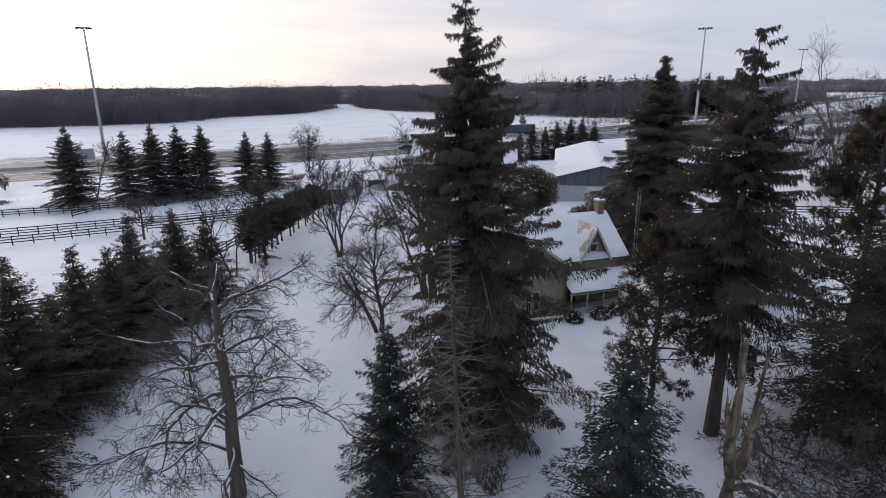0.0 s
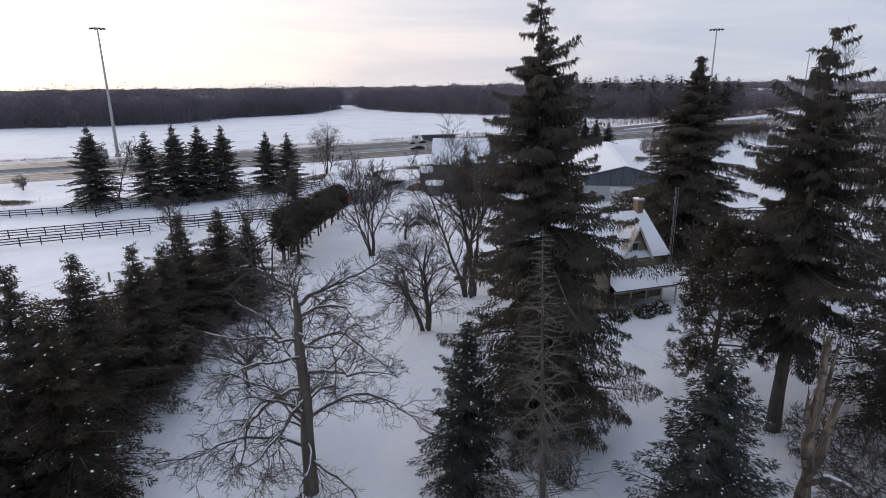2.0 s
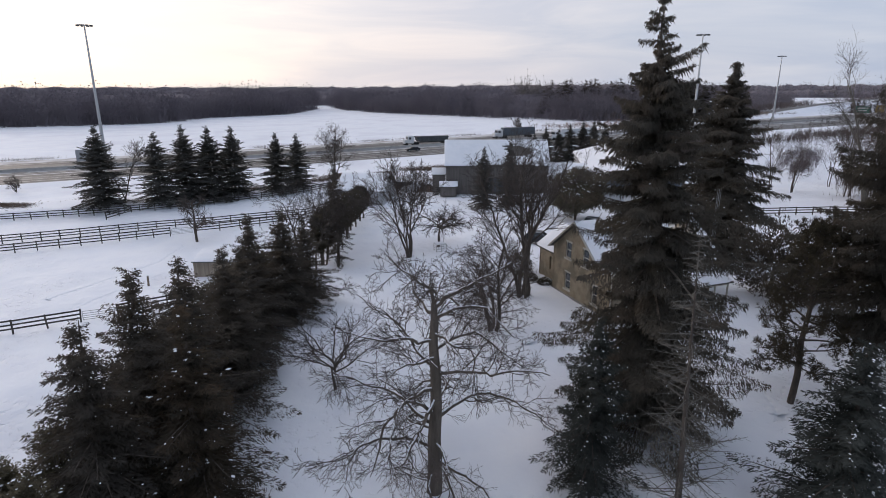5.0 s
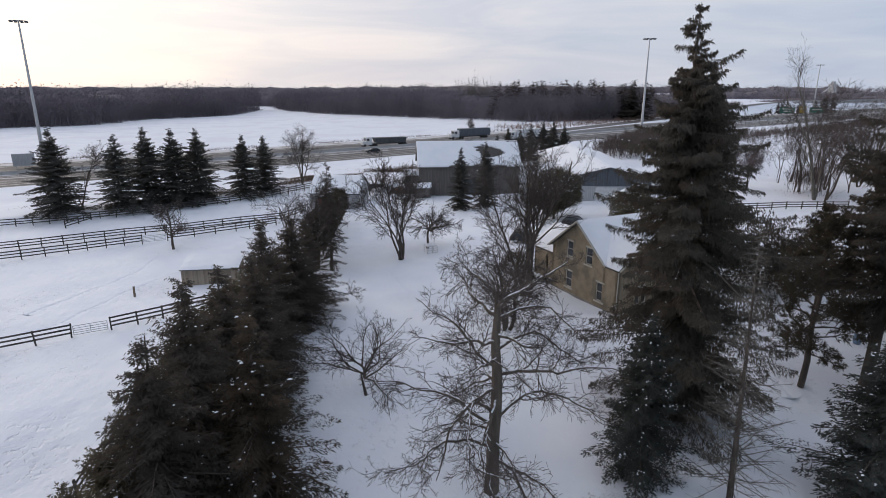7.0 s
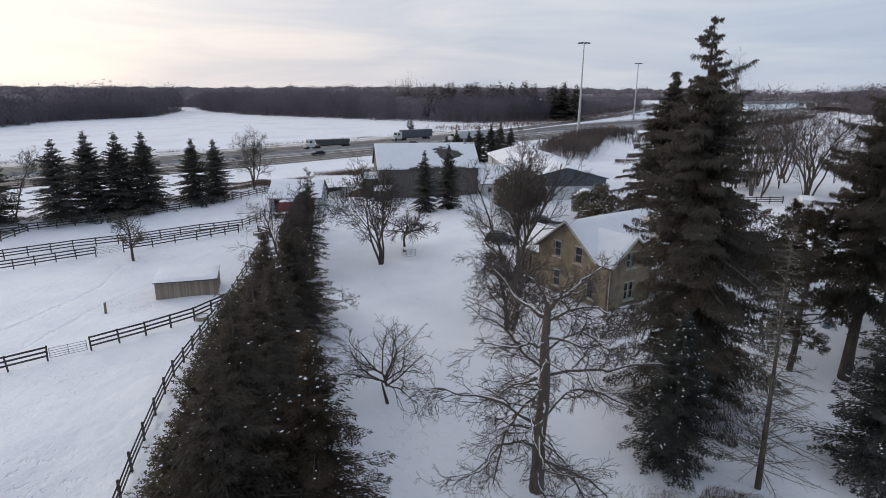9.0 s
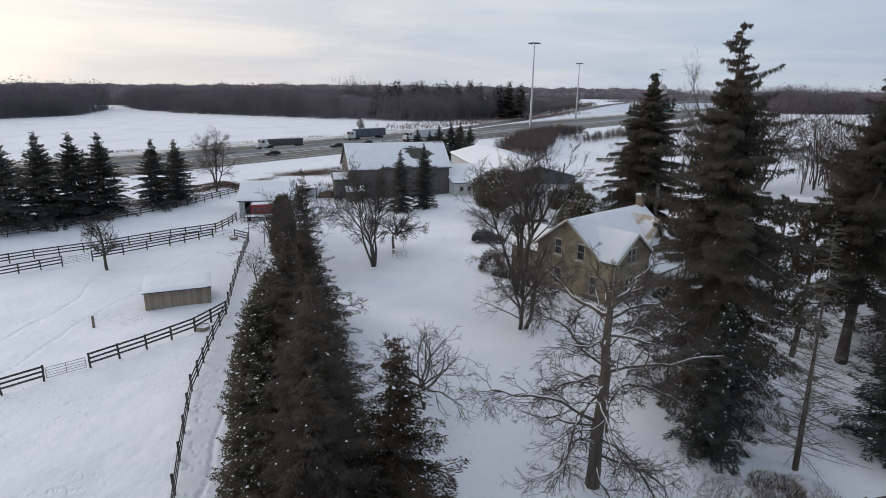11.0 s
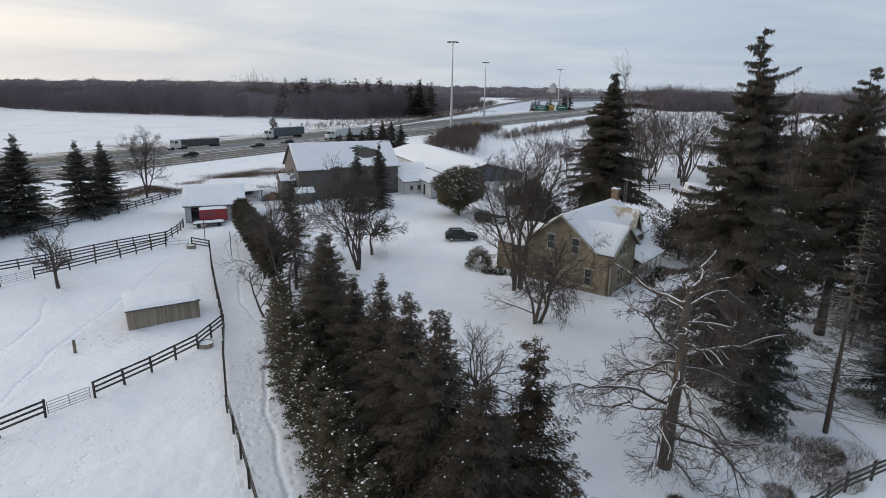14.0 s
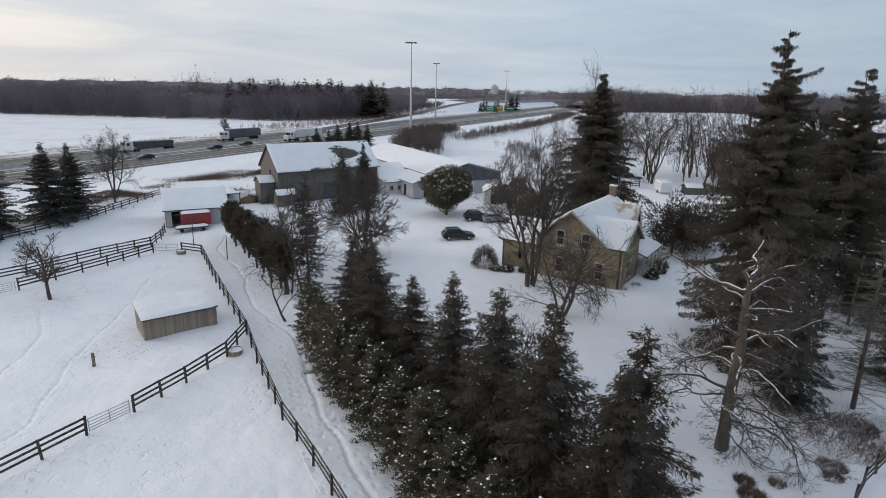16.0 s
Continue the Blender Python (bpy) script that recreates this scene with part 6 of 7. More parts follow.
hole_n = hn.random((90, 240))
hole_n = sum(np.roll(hole_n, k, 1) for k in range(11)) / 11 * 2.2 - 0.6


def barn_hole(U, V):
    n = 3.0 * (hole_n[: U.shape[0], : U.shape[1]] - 0.5) + 0.25 * np.sin(U * 31 + 3)
    a = ((U - 0.68 + 0.05 * np.sin(V * 9)) / 0.13) ** 2 + ((V - 0.58) / 0.24) ** 2
    return (a + 0.28 * n < 0.72) | ((V < 0.035 + 0.03 * n) & (U > 0.3) & (U < 0.85)) | ((V > 0.95) & (U > 0.8) & (n > 0.3))


gable_roof(barn, -0.35, BL + 0.35, BD / 2, BD / 2, BE, BR, True, 21, over=0.5, hole=barn_hole, cell=0.11)
for i in range(68):
    part("board", Geo().box((0.15 + i * 0.295, -0.025, BE / 2), (0.24 if i % 7 else 0.2, 0.04, BE - 0.1 - 0.1 * (i % 3))), BARNWOOD, barn) if not 8.3 < 0.15 + i * 0.295 < 11.7 else None

# small lean-to sheds at the barn's corner
for x, y, rz, w, d, e, r, lab in ((-8.2, 115.2, -4.5, 2.6, 3.2, 3.6, 4.6, "small board shed with a snowy roof at the barn corner"), (-6.9, 110.6, -4.5, 3.2, 2.2, 1.9, 2.6, "low board lean-to with a snowy roof beside the barn")):
    s = thing("lean_to", x, y, rz, lab, "shed", z=0.1)
    part("wall", wall_geo(w, [(0, e), (w, e)], [], 0.12, lambda a, b, z: (a, b, z)), BARNWOOD, s)
    part("wall", wall_geo(w, [(0, e), (w, e)], [], 0.12, lambda a, b, z, d=d: (a, d - b, z)), BARNWOOD, s)
    part("wall", wall_geo(d, [(0, e), (d / 2, r), (d, e)], [], 0.12, lambda a, b, z: (b, a, z)), BARNWOOD, s)
    part("wall", wall_geo(d, [(0, e), (d / 2, r), (d, e)], [], 0.12, lambda a, b, z, w=w: (w - b, a, z)), BARNWOOD, s)
    gable_roof(s, -0.2, w + 0.2, d / 2, d / 2, e, r, True, 23, over=0.25)

# ---- drive shed ----
drive = thing("drive_shed", 28.0, 99.4, -11.5, "long low drive shed with a dark gable and snowy roof", "shed", z=0.45)
DW, DL, DE, DR = 7.9, 43.0, 4.25, 6.25
part("gable_wall", wall_geo(2 * DW, [(0, DE), (DW, DR), (2 * DW, DE)], [(0, 2 * DW, 0.0, 2.9)], 0.15, lambda s, d, z: (s - DW, d, z)), SLATE, drive)
part("lower_wall", wall_geo(2 * DW, [(0, 2.9), (2 * DW, 2.9)], [(5.6, 9.6, 0, 2.7)], 0.15, lambda s, d, z: (s - DW, d + 0.05, z)), METAL_GREY, drive)
part("shed_door", Geo().box((-0.3, 0.16, 1.35), (4.0, 0.06, 2.7)), WHITEPAINT, drive)
for i in range(14):
    u = -4.4 + i * 0.68
    part("batten", Geo().box((u, -0.03, 2.95 + (DR - 2.95 - abs(u) * 0.253) / 2), (0.07 if i % 3 else 0.22, 0.05, DR - 3.0 - abs(u) * 0.253)), SLATE if i % 3 else METAL_DARK, drive)
for sgn in (-1, 1):
    part("side_wall", wall_geo(DL, [(0, DE), (DL, DE)], [], 0.15, lambda s, d, z, sgn=sgn: (sgn * (DW - d), s, z)), METAL_GREY, drive)
part("rear_wall", wall_geo(2 * DW, [(0, DE), (DW, DR), (2 * DW, DE)], [], 0.15, lambda s, d, z: (s - DW, DL - d, z)), METAL_GREY, drive)
gable_roof(drive, -0.4, DL + 0.4, 0, DW, DE, DR, False, 31, over=0.4, roof_mat=METAL_DARK)
# lean-to along its west side
part("lean_to_wall", wall_geo(10.0, [(0, 2.9), (10.0, 2.9)], [(3.5, 4.7, 0, 2.2), (6.6, 7.4, 1.0, 1.9)], 0.15, lambda s, d, z: (-DW - 3.6 + d, 0.6 + s, z)), WHITEPAINT, drive)
part("lean_to_wall", wall_geo(3.6, [(0, 2.9), (3.6, 3.9)], [(2.2, 3.1, 0, 2.1)], 0.15, lambda s, d, z: (-DW - 3.6 + s, 0.6 + d, z)), METAL_GREY, drive)
part("lean_to_door", Geo().box((-DW - 3.5, 4.7, 1.1), (0.06, 1.16, 2.16)), DARK, drive)
q = np.array([(-DW - 4.0, 0.3, 2.8), (-DW - 4.0, 11.0, 2.8), (-DW, 11.0, 4.1), (-DW, 0.3, 4.1)])
part("lean_to_roof", Geo().slab(q, (0, 0, 0.12)), METAL_DARK, drive)
part("snow", snow_sheet(q + np.array((0, 0, 0.125)), 20, 8, 0.2, 33), SNOW_ROOF, drive, "thick snow on the lean-to roof", smooth=True)

# low building joining barn and drive shed
link = thing("milk_house", 14.3, 108.6, -4.5, "low pale building with two windows joining the barns", "outbuilding", z=0.15)


def on_link(s, d, z):
    return (s, d, z)


link_open = [(1.3, 2.2, 1.0, 1.9), (3.0, 3.9, 1.0, 1.9)]
part("front_wall", wall_geo(7.0, [(0, 2.7), (7.0, 2.7)], link_open, 0.2, on_link), WHITEPAINT, link)
for o in link_open:
    window(link, on_link, *o)
part("end_wall", wall_geo(8.0, [(0, 2.7), (8.0, 5.0)], [], 0.2, lambda s, d, z: (d, s, z)), WHITEPAINT, link)
q = np.array([(-0.3, -0.4, 2.65), (8.5, -0.4, 2.65), (8.5, 9.0, 5.2), (-0.3, 9.0, 5.2)])
part("roof", Geo().slab(q, (0, 0, 0.14)), METAL_DARK, link)
part("snow", snow_sheet(q + np.array((0, 0, 0.145)), 18, 16, 0.2, 35), SNOW_ROOF, link, "thick snow on the low roof", smooth=True)

# small white shed
ws = thing("garden_shed", 24.2, 90.2, -38, "small white board shed with a snowy roof", "shed")
part("front_wall", wall_geo(3.4, [(0, 2.3), (1.7, 3.4), (3.4, 2.3)], [(1.2, 2.2, 0, 2.0)], 0.1, lambda s, d, z: (s, d, z)), WHITEPAINT, ws)
part("shed_door", Geo().box((1.7, 0.08, 1.0), (0.98, 0.05, 2.0)), DARK, ws)
for sgn, x in ((1, 0), (-1, 3.4)):
    part("side_wall", wall_geo(4.6, [(0, 2.3), (4.6, 2.3)], [], 0.1, lambda s, d, z, x=x, sgn=sgn: (x + sgn * d, s, z)), WHITEPAINT, ws)
part("rear_wall", wall_geo(3.4, [(0, 2.3), (1.7, 3.4), (3.4, 2.3)], [], 0.1, lambda s, d, z: (s, 4.6 - d, z)), WHITEPAINT, ws)
gable_roof(ws, -0.2, 4.8, 1.7, 1.7, 2.3, 3.4, False, 37, over=0.2)

# ---- run-in shelter in the paddock ----
shel = thing("run_in_shelter", -38.7, 66.0, -1.5, "weathered board run-in shelter with a snow-covered slanting roof", "shelter", z=-0.85)
SW, SD = 6.2, 3.6
bm_board = Geo().box((0, 0, 0), (0.148, 0.035, 1.0)).mesh("board", SHEDWOOD)
for i in range(41):
    h = 1.82 + 0.03 * math.sin(i * 1.7)
    piece("board", bm_board, shel, pose(0.075 + i * 0.151, 0.0, h / 2 + 0.1, 0, 0, 0) @ Matrix.Diagonal((1, 1, h, 1)))
for x in (0.0, SW):
    for i in range(23):
        h = 1.82 + 0.55 * i / 23
        piece("board", bm_board, shel, pose(x, 0.09 + i * 0.151, h / 2 + 0.1, 0, 0, 90) @ Matrix.Diagonal((1, 1, h, 1)))
for x in (0.06, SW / 2, SW - 0.06):
    part("post", Geo().box((x, 0.09, 1.0), (0.1, 0.1, 1.9)).box((x, SD - 0.06, 1.2), (0.1, 0.1, 2.5)), SHEDWOOD, shel)
q = np.array([(-0.15, -0.2, 1.92), (SW + 0.15, -0.2, 1.92), (SW + 0.15, SD + 0.2, 2.5), (-0.15, SD + 0.2, 2.5)])
part("roof", Geo().slab(q, (0, 0, 0.1)), METAL_DARK, shel)
part("snow", snow_sheet(q + np.array((0, 0, 0.105)), 14, 9, 0.16, 41), SNOW_ROOF, shel, "thick snow on the slanting roof", smooth=True)

# ---- implement shed with red trailer ----
imp = thing("implement_shed", -26.6, 107.0, -13, "grey-sided implement shed with an open front and snowy roof", "shed", z=-0.45)
IW, ID, IE, IR = 9.0, 9.6, 2.7, 5.1
part("front_wall", wall_geo(IW, [(0, IE), (IW, IE)], [(0.9, 5.4, 0, 2.4)], 0.15, lambda s, d, z: (s, d, z)), METAL_GREY, imp)
for x, sgn in ((0, 1), (IW, -1)):
    part("end_wall", wall_geo(ID, [(0, IE), (ID / 2, IR), (ID, IE)], [], 0.15, lambda s, d, z, x=x, sgn=sgn: (x + sgn * d, s, z)), METAL_GREY, imp)
part("rear_wall", wall_geo(IW, [(0, IE), (IW, IE)], [], 0.15, lambda s, d, z: (s, ID - d, z)), METAL_GREY, imp)
gable_roof(imp, -0.3, IW + 0.3, ID / 2, ID / 2, IE, IR, True, 43, over=0.4, roof_mat=METAL_DARK)
tr = thing("horse_trailer", -24.9, 104.3, -10, "red box trailer with snow on its roof", "trailer", z=-0.45)
part("body", Geo().box((2.0, 0.95, 1.45), (4.2, 1.9, 1.9), bevel=0.12), RED, tr)
part("stripe", Geo().box((1.3, -0.008, 1.62), (1.9, 0.02, 0.22)), METAL_DARK, tr)
part("snow", snow_sheet([(-0.05, 0.05, 2.4), (4.05, 0.05, 2.4), (4.05, 1.85, 2.4), (-0.05, 1.85, 2.4)], 10, 6, 0.18, 45), SNOW_ROOF, tr, "snow on the trailer roof", smooth=True)
for x in (1.4, 2.3):
    for y in (0.05, 1.85):
        wh = new("wheel")
        wh.parent = tr
        part("tyre", Geo().tube([(x, y - 0.1, 0.36), (x, y + 0.1, 0.36)], [0.36, 0.36], 14), RUBBER, wh)
        part("rim", Geo().tube([(x, y - 0.12, 0.36), (x, y + 0.12, 0.36)], [0.19, 0.19], 10), GALV, wh)
flat = thing("flatbed_wagon", -26.3, 102.6, -8, "low flatbed wagon under snow", "wagon", z=-0.45)
part("bed", Geo().box((2.3, 0.7, 0.6), (4.6, 1.5, 0.16)), METAL_DARK, flat)
part("snow", snow_sheet([(0.05, 0.0, 0.68), (4.55, 0.0, 0.68), (4.55, 1.4, 0.68), (0.05, 1.4, 0.68)], 10, 5, 0.2, 47), SNOW_ROOF, flat, "snow on the wagon bed", smooth=True)
for x in (0.8, 3.8):
    for y in (0.0, 1.4):
        part("wheel", Geo().tube([(x, y - 0.1, 0.3), (x, y + 0.1, 0.3)], [0.3, 0.3], 12), RUBBER, flat)

# carport beyond the implement shed
cp = thing("carport", -15.5, 116.5, 0, "small dark open shelter with a snowy flat roof", "shelter", z=-0.2)
for x in (0.1, 3.9):
    for y in (0.1, 4.9):
        part("post", Geo().box((x, y, 1.1), (0.14, 0.14, 2.2)), METAL_DARK, cp)
part("rear_panel", Geo().box((2.0, 4.9, 1.1), (3.8, 0.08, 2.2)), METAL_DARK, cp)
part("roof", Geo().box((2.0, 2.5, 2.25), (4.3, 5.3, 0.12)), METAL_DARK, cp)
part("snow", snow_sheet([(-0.1, -0.1, 2.31), (4.1, -0.1, 2.31), (4.1, 5.1, 2.31), (-0.1, 5.1, 2.31)], 10, 10, 0.18, 49), SNOW_ROOF, cp, "snow on the flat roof", smooth=True)


def mound(name, x, y, rx, ry, h, mat, label, category, seed):
    g = np.random.default_rng(seed)
    n, m = 20, 7
    pts = [(0, 0, h)]
    for j in range(1, m + 1):
        k = j / m
        for i in range(n):
            a = i * 6.2832 / n
            s = 1 + 0.12 * g.normal()
            pts.append((rx * k * s * math.cos(a), ry * k * s * math.sin(a), h * (1 - k ** 2) * (1 + 0.1 * g.normal()) - (0.1 if j == m else 0)))
    fs = [(0, 1 + i, 1 + (i + 1) % n) for i in range(n)]
    fs += [(1 + (j - 1) * n + i, 1 + j * n + i, 1 + j * n + (i + 1) % n, 1 + (j - 1) * n + (i + 1) % n) for j in range(1, m) for i in range(n)]
    ob = solo(name, Geo().add(pts, fs), mat, label, category, smooth=True)
    ob.matrix_basis = pose(x, y, float(ground_z(x, y)))
    return ob


mound("snow_heap", -9.9, 120.6, 4.4, 2.4, 1.8, SNOW, "rounded heap under snow beside the barn", "heap", 51)
mound("earth_heap", -9.0, 118.7, 3.0, 1.5, 1.1, BRUSH, "bare brown earth on the face of the heap", "heap", 54)
mound("snow_bank", 36.5, 88.0, 5.0, 1.6, 0.9, SNOW, "ploughed bank of snow by the drive", "snow bank", 52)


# ---- fences ----
POST = Geo().box((0, 0, 0.62), (0.13, 0.13, 1.54), bevel=0.012).mesh("post", FENCE)
RAIL = Geo().box((0.5, 0, 0), (1.0, 0.035, 0.155)).mesh("rail", FENCE)


def fence(line, label, rails=(0.45, 0.85, 1.25), gap=2.5, seed=1, group="board fences"):
    g = np.random.default_rng(seed)
    x0, y0 = line[0]
    z0 = float(ground_z(x0, y0))
    t = thing("fence", x0, y0, 0, label, "fence", group)
    pts = []
    for (ax, ay), (bx, by) in zip(line, line[1:]):
        k = max(1, round(math.hypot(bx - ax, by - ay) / gap))
        pts += [(ax + (bx - ax) * i / k, ay + (by - ay) * i / k) for i in range(k)]
    pts.append(line[-1])
    for i, (x, y) in enumerate(pts):
        z = float(ground_z(x, y)) - z0
        ang = math.degrees(math.atan2(pts[min(i + 1, len(pts) - 1)][1] - pts[max(i - 1, 0)][1], pts[min(i + 1, len(pts) - 1)][0] - pts[max(i - 1, 0)][0]))
        piece("post", POST, t, pose(x - x0, y - y0, z, g.normal(0, 1.2), g.normal(0, 1.2), ang))
        if i + 1 < len(pts):
            x2, y2 = pts[i + 1]
            z2 = float(ground_z(x2, y2)) - z0
            d = Vector((x2 - x, y2 - y, z2 - z))
            rz = math.degrees(math.atan2(d.y, d.x))
            ry = -math.degrees(math.atan2(d.z, math.hypot(d.x, d.y)))
            off = Vector((math.sin(radians(rz)), -math.cos(radians(rz)), 0)) * 0.085
            for h in rails:
                m = pose(x - x0 + off.x, y - y0 + off.y, z + h + g.normal(0, 0.012), 0, ry + g.normal(0, 0.3), rz) @ Matrix.Diagonal((d.length + 0.04, 1, 1, 1))
                piece("rail", RAIL, t, m)
    return t


def field_gate(x, y, rz, w, label, tilt=0.0):
    t = thing("field_gate", x, y, rz, label, "gate", "tubular gates")
    for h in (0.25, 0.45, 0.65, 0.87, 1.1):
        part("tube", Geo().tube([(0.08, 0, h), (w - 0.08, 0, h)], [0.030, 0.030], 5), METAL_GREY, t)
    for s in (0.1, w / 2, w - 0.1):
        part("upright", Geo().tube([(s, 0, 0.22), (s, 0, 1.12)], [0.032, 0.032], 5), METAL_GREY, t)
    return t


fence([(-36.2, 24), (-35.4, 36), (-34.4, 47), (-32.6, 56), (-31.2, 61.9), (-30.0, 70), (-28.4, 80), (-26.7, 89.4), (-28.4, 92.2)], "dark three-board fence along the lane", seed=1)
fence([(-31.2, 61.9), (-34.1, 58.6), (-38.0, 56.2), (-42.0, 54.2)], "dark three-board fence across the paddock", seed=2)
fence([(-45.0, 53.1), (-50, 51.0), (-60, 47.4), (-74, 42.5), (-90, 37)], "dark three-board fence running off across the paddock", seed=3)
field_gate(-44.9, 53.15, 20, 2.9, "grey tubular steel gate closed between fence posts")
fence([(-31.4, 94.3), (-37.2, 91.6), (-42.8, 89.2), (-46.3, 88.0)], "dark three-board fence beside the middle paddock", seed=4)
field_gate(-49.4, 86.9, 20, 3.1, "grey tubular steel gate in the paddock fence")
fence([(-49.5, 86.9), (-58, 83.6), (-68, 80.0), (-84, 74.5), (-105, 67)], "dark three-board fence stretching past the bare tree", seed=5)
fence([(-30.9, 97.6), (-37.2, 96.2), (-45.2, 93.4), (-53.5, 91.8), (-66, 87.4), (-80, 83), (-105, 74)], "dark board fence behind the middle paddock", seed=6)
fence([(-30.9, 97.6), (-28.8, 101.0), (-27.4, 104.5)], "short dark board fence up to the implement shed", seed=7)
field_gate(-31.2, 94.5, -38, 3.2, "grey tubular steel gate standing ajar by the corner")
fence(FAR_FENCE, "dark board fence along the far side of the paddock", seed=8)
fence([(-65.2, 99.8), (-63.6, 105.6)], "short dark board fence off the paddock corner", seed=9)
fence([(-5.8, 112.0), (-8.5, 117), (-9.5, 121.5)], "old grey board fence by the barn", seed=10)
fence([(-13.5, 20.2), (-9.0, 20.6), (-5.0, 20.4), (0, 19.6), (8, 18)], "dark board fence below the larch", seed=11)
fence([(38, 86.5), (46, 86), (54, 85.6), (64, 83.5)], "dark board fence behind the yard", seed=12)
lp = thing("field_post", -43.0, 63.5, 0, "lone weathered wooden post in the snowy paddock", "post")
part("post", Geo().tube([(0, 0, -0.3), (0.02, 0, 0.6), (0.03, 0.02, 1.15)], [0.13, 0.12, 0.11], 8), SNAG, lp, smooth=True)
part("snow_cap", Geo().box((0.03, 0.02, 1.2), (0.2, 0.2, 0.12), bevel=0.05), SNOW, lp)
for x, y in ((-33.4, 58.7), (-28.6, 91.8)):
    tb = thing("water_trough", x, y, 0, "low brown round tub half full of snow", "trough", "stock tanks")
    part("tub", Geo().tube([(0, 0, -0.05), (0, 0, 0.42)], [0.58, 0.62], 16, False), SHEDWOOD, tb)
    part("snow", Geo().tube([(0, 0, 0.2), (0, 0, 0.36)], [0.57, 0.57], 16), SNOW, tb)
brl = thing("barrel", 22.6, 38.7, 0, "pale blue plastic barrel standing in the snow", "barrel")
part("drum", Geo().tube([(0, 0, -0.05), (0, 0, 0.25), (0, 0, 0.3), (0, 0, 0.7), (0, 0, 0.75), (0, 0, 0.98)], [0.27, 0.3, 0.31, 0.31, 0.3, 0.27], 16), BLUE, brl, smooth=True)
part("snow", Geo().box((0, 0, 1.02), (0.42, 0.42, 0.1), bevel=0.04), SNOW, brl)
cage = thing("wire_crate", -9.1, 73.2, 15, "low wire crate capped with snow in the yard", "crate")
for x in (-0.7, 0, 0.7):
    for y in (-0.6, 0.6):
        part("upright", Geo().tube([(x, y, 0), (x, y, 1.0)], [0.03, 0.03], 4), GALV, cage)
for z in (0.1, 0.4, 0.7, 1.0):
    part("wire", Geo().tube([(-0.7, -0.6, z), (0.7, -0.6, z), (0.7, 0.6, z), (-0.7, 0.6, z), (-0.7, -0.6, z)], [0.02] * 5, 4, False), GALV, cage)
part("snow", Geo().box((0, 0, 1.06), (1.4, 1.2, 0.16), bevel=0.06), SNOW, cage)
for x, y, h in ((-24.9, 85.0, 3.3), (-26.3, 94.2, 3.4)):
    yp = thing("yard_pole", x, y, 0, "slim dark pole beside the lane", "pole", "lane poles")
    part("pole", Geo().tube([(0, 0, -0.2), (0.05, 0, h)], [0.06, 0.05], 6), METAL_DARK, yp)


# ---- vehicles ----
def soften(ob, width):
    """Rounds the edges of a body shell."""
    m = ob.modifiers.new("round", "BEVEL")
    m.width, m.segments, m.limit_method, m.angle_limit = width, 3, "ANGLE", radians(20)
    ob.data.polygons.foreach_set("use_smooth", [True] * len(ob.data.polygons))
    return ob


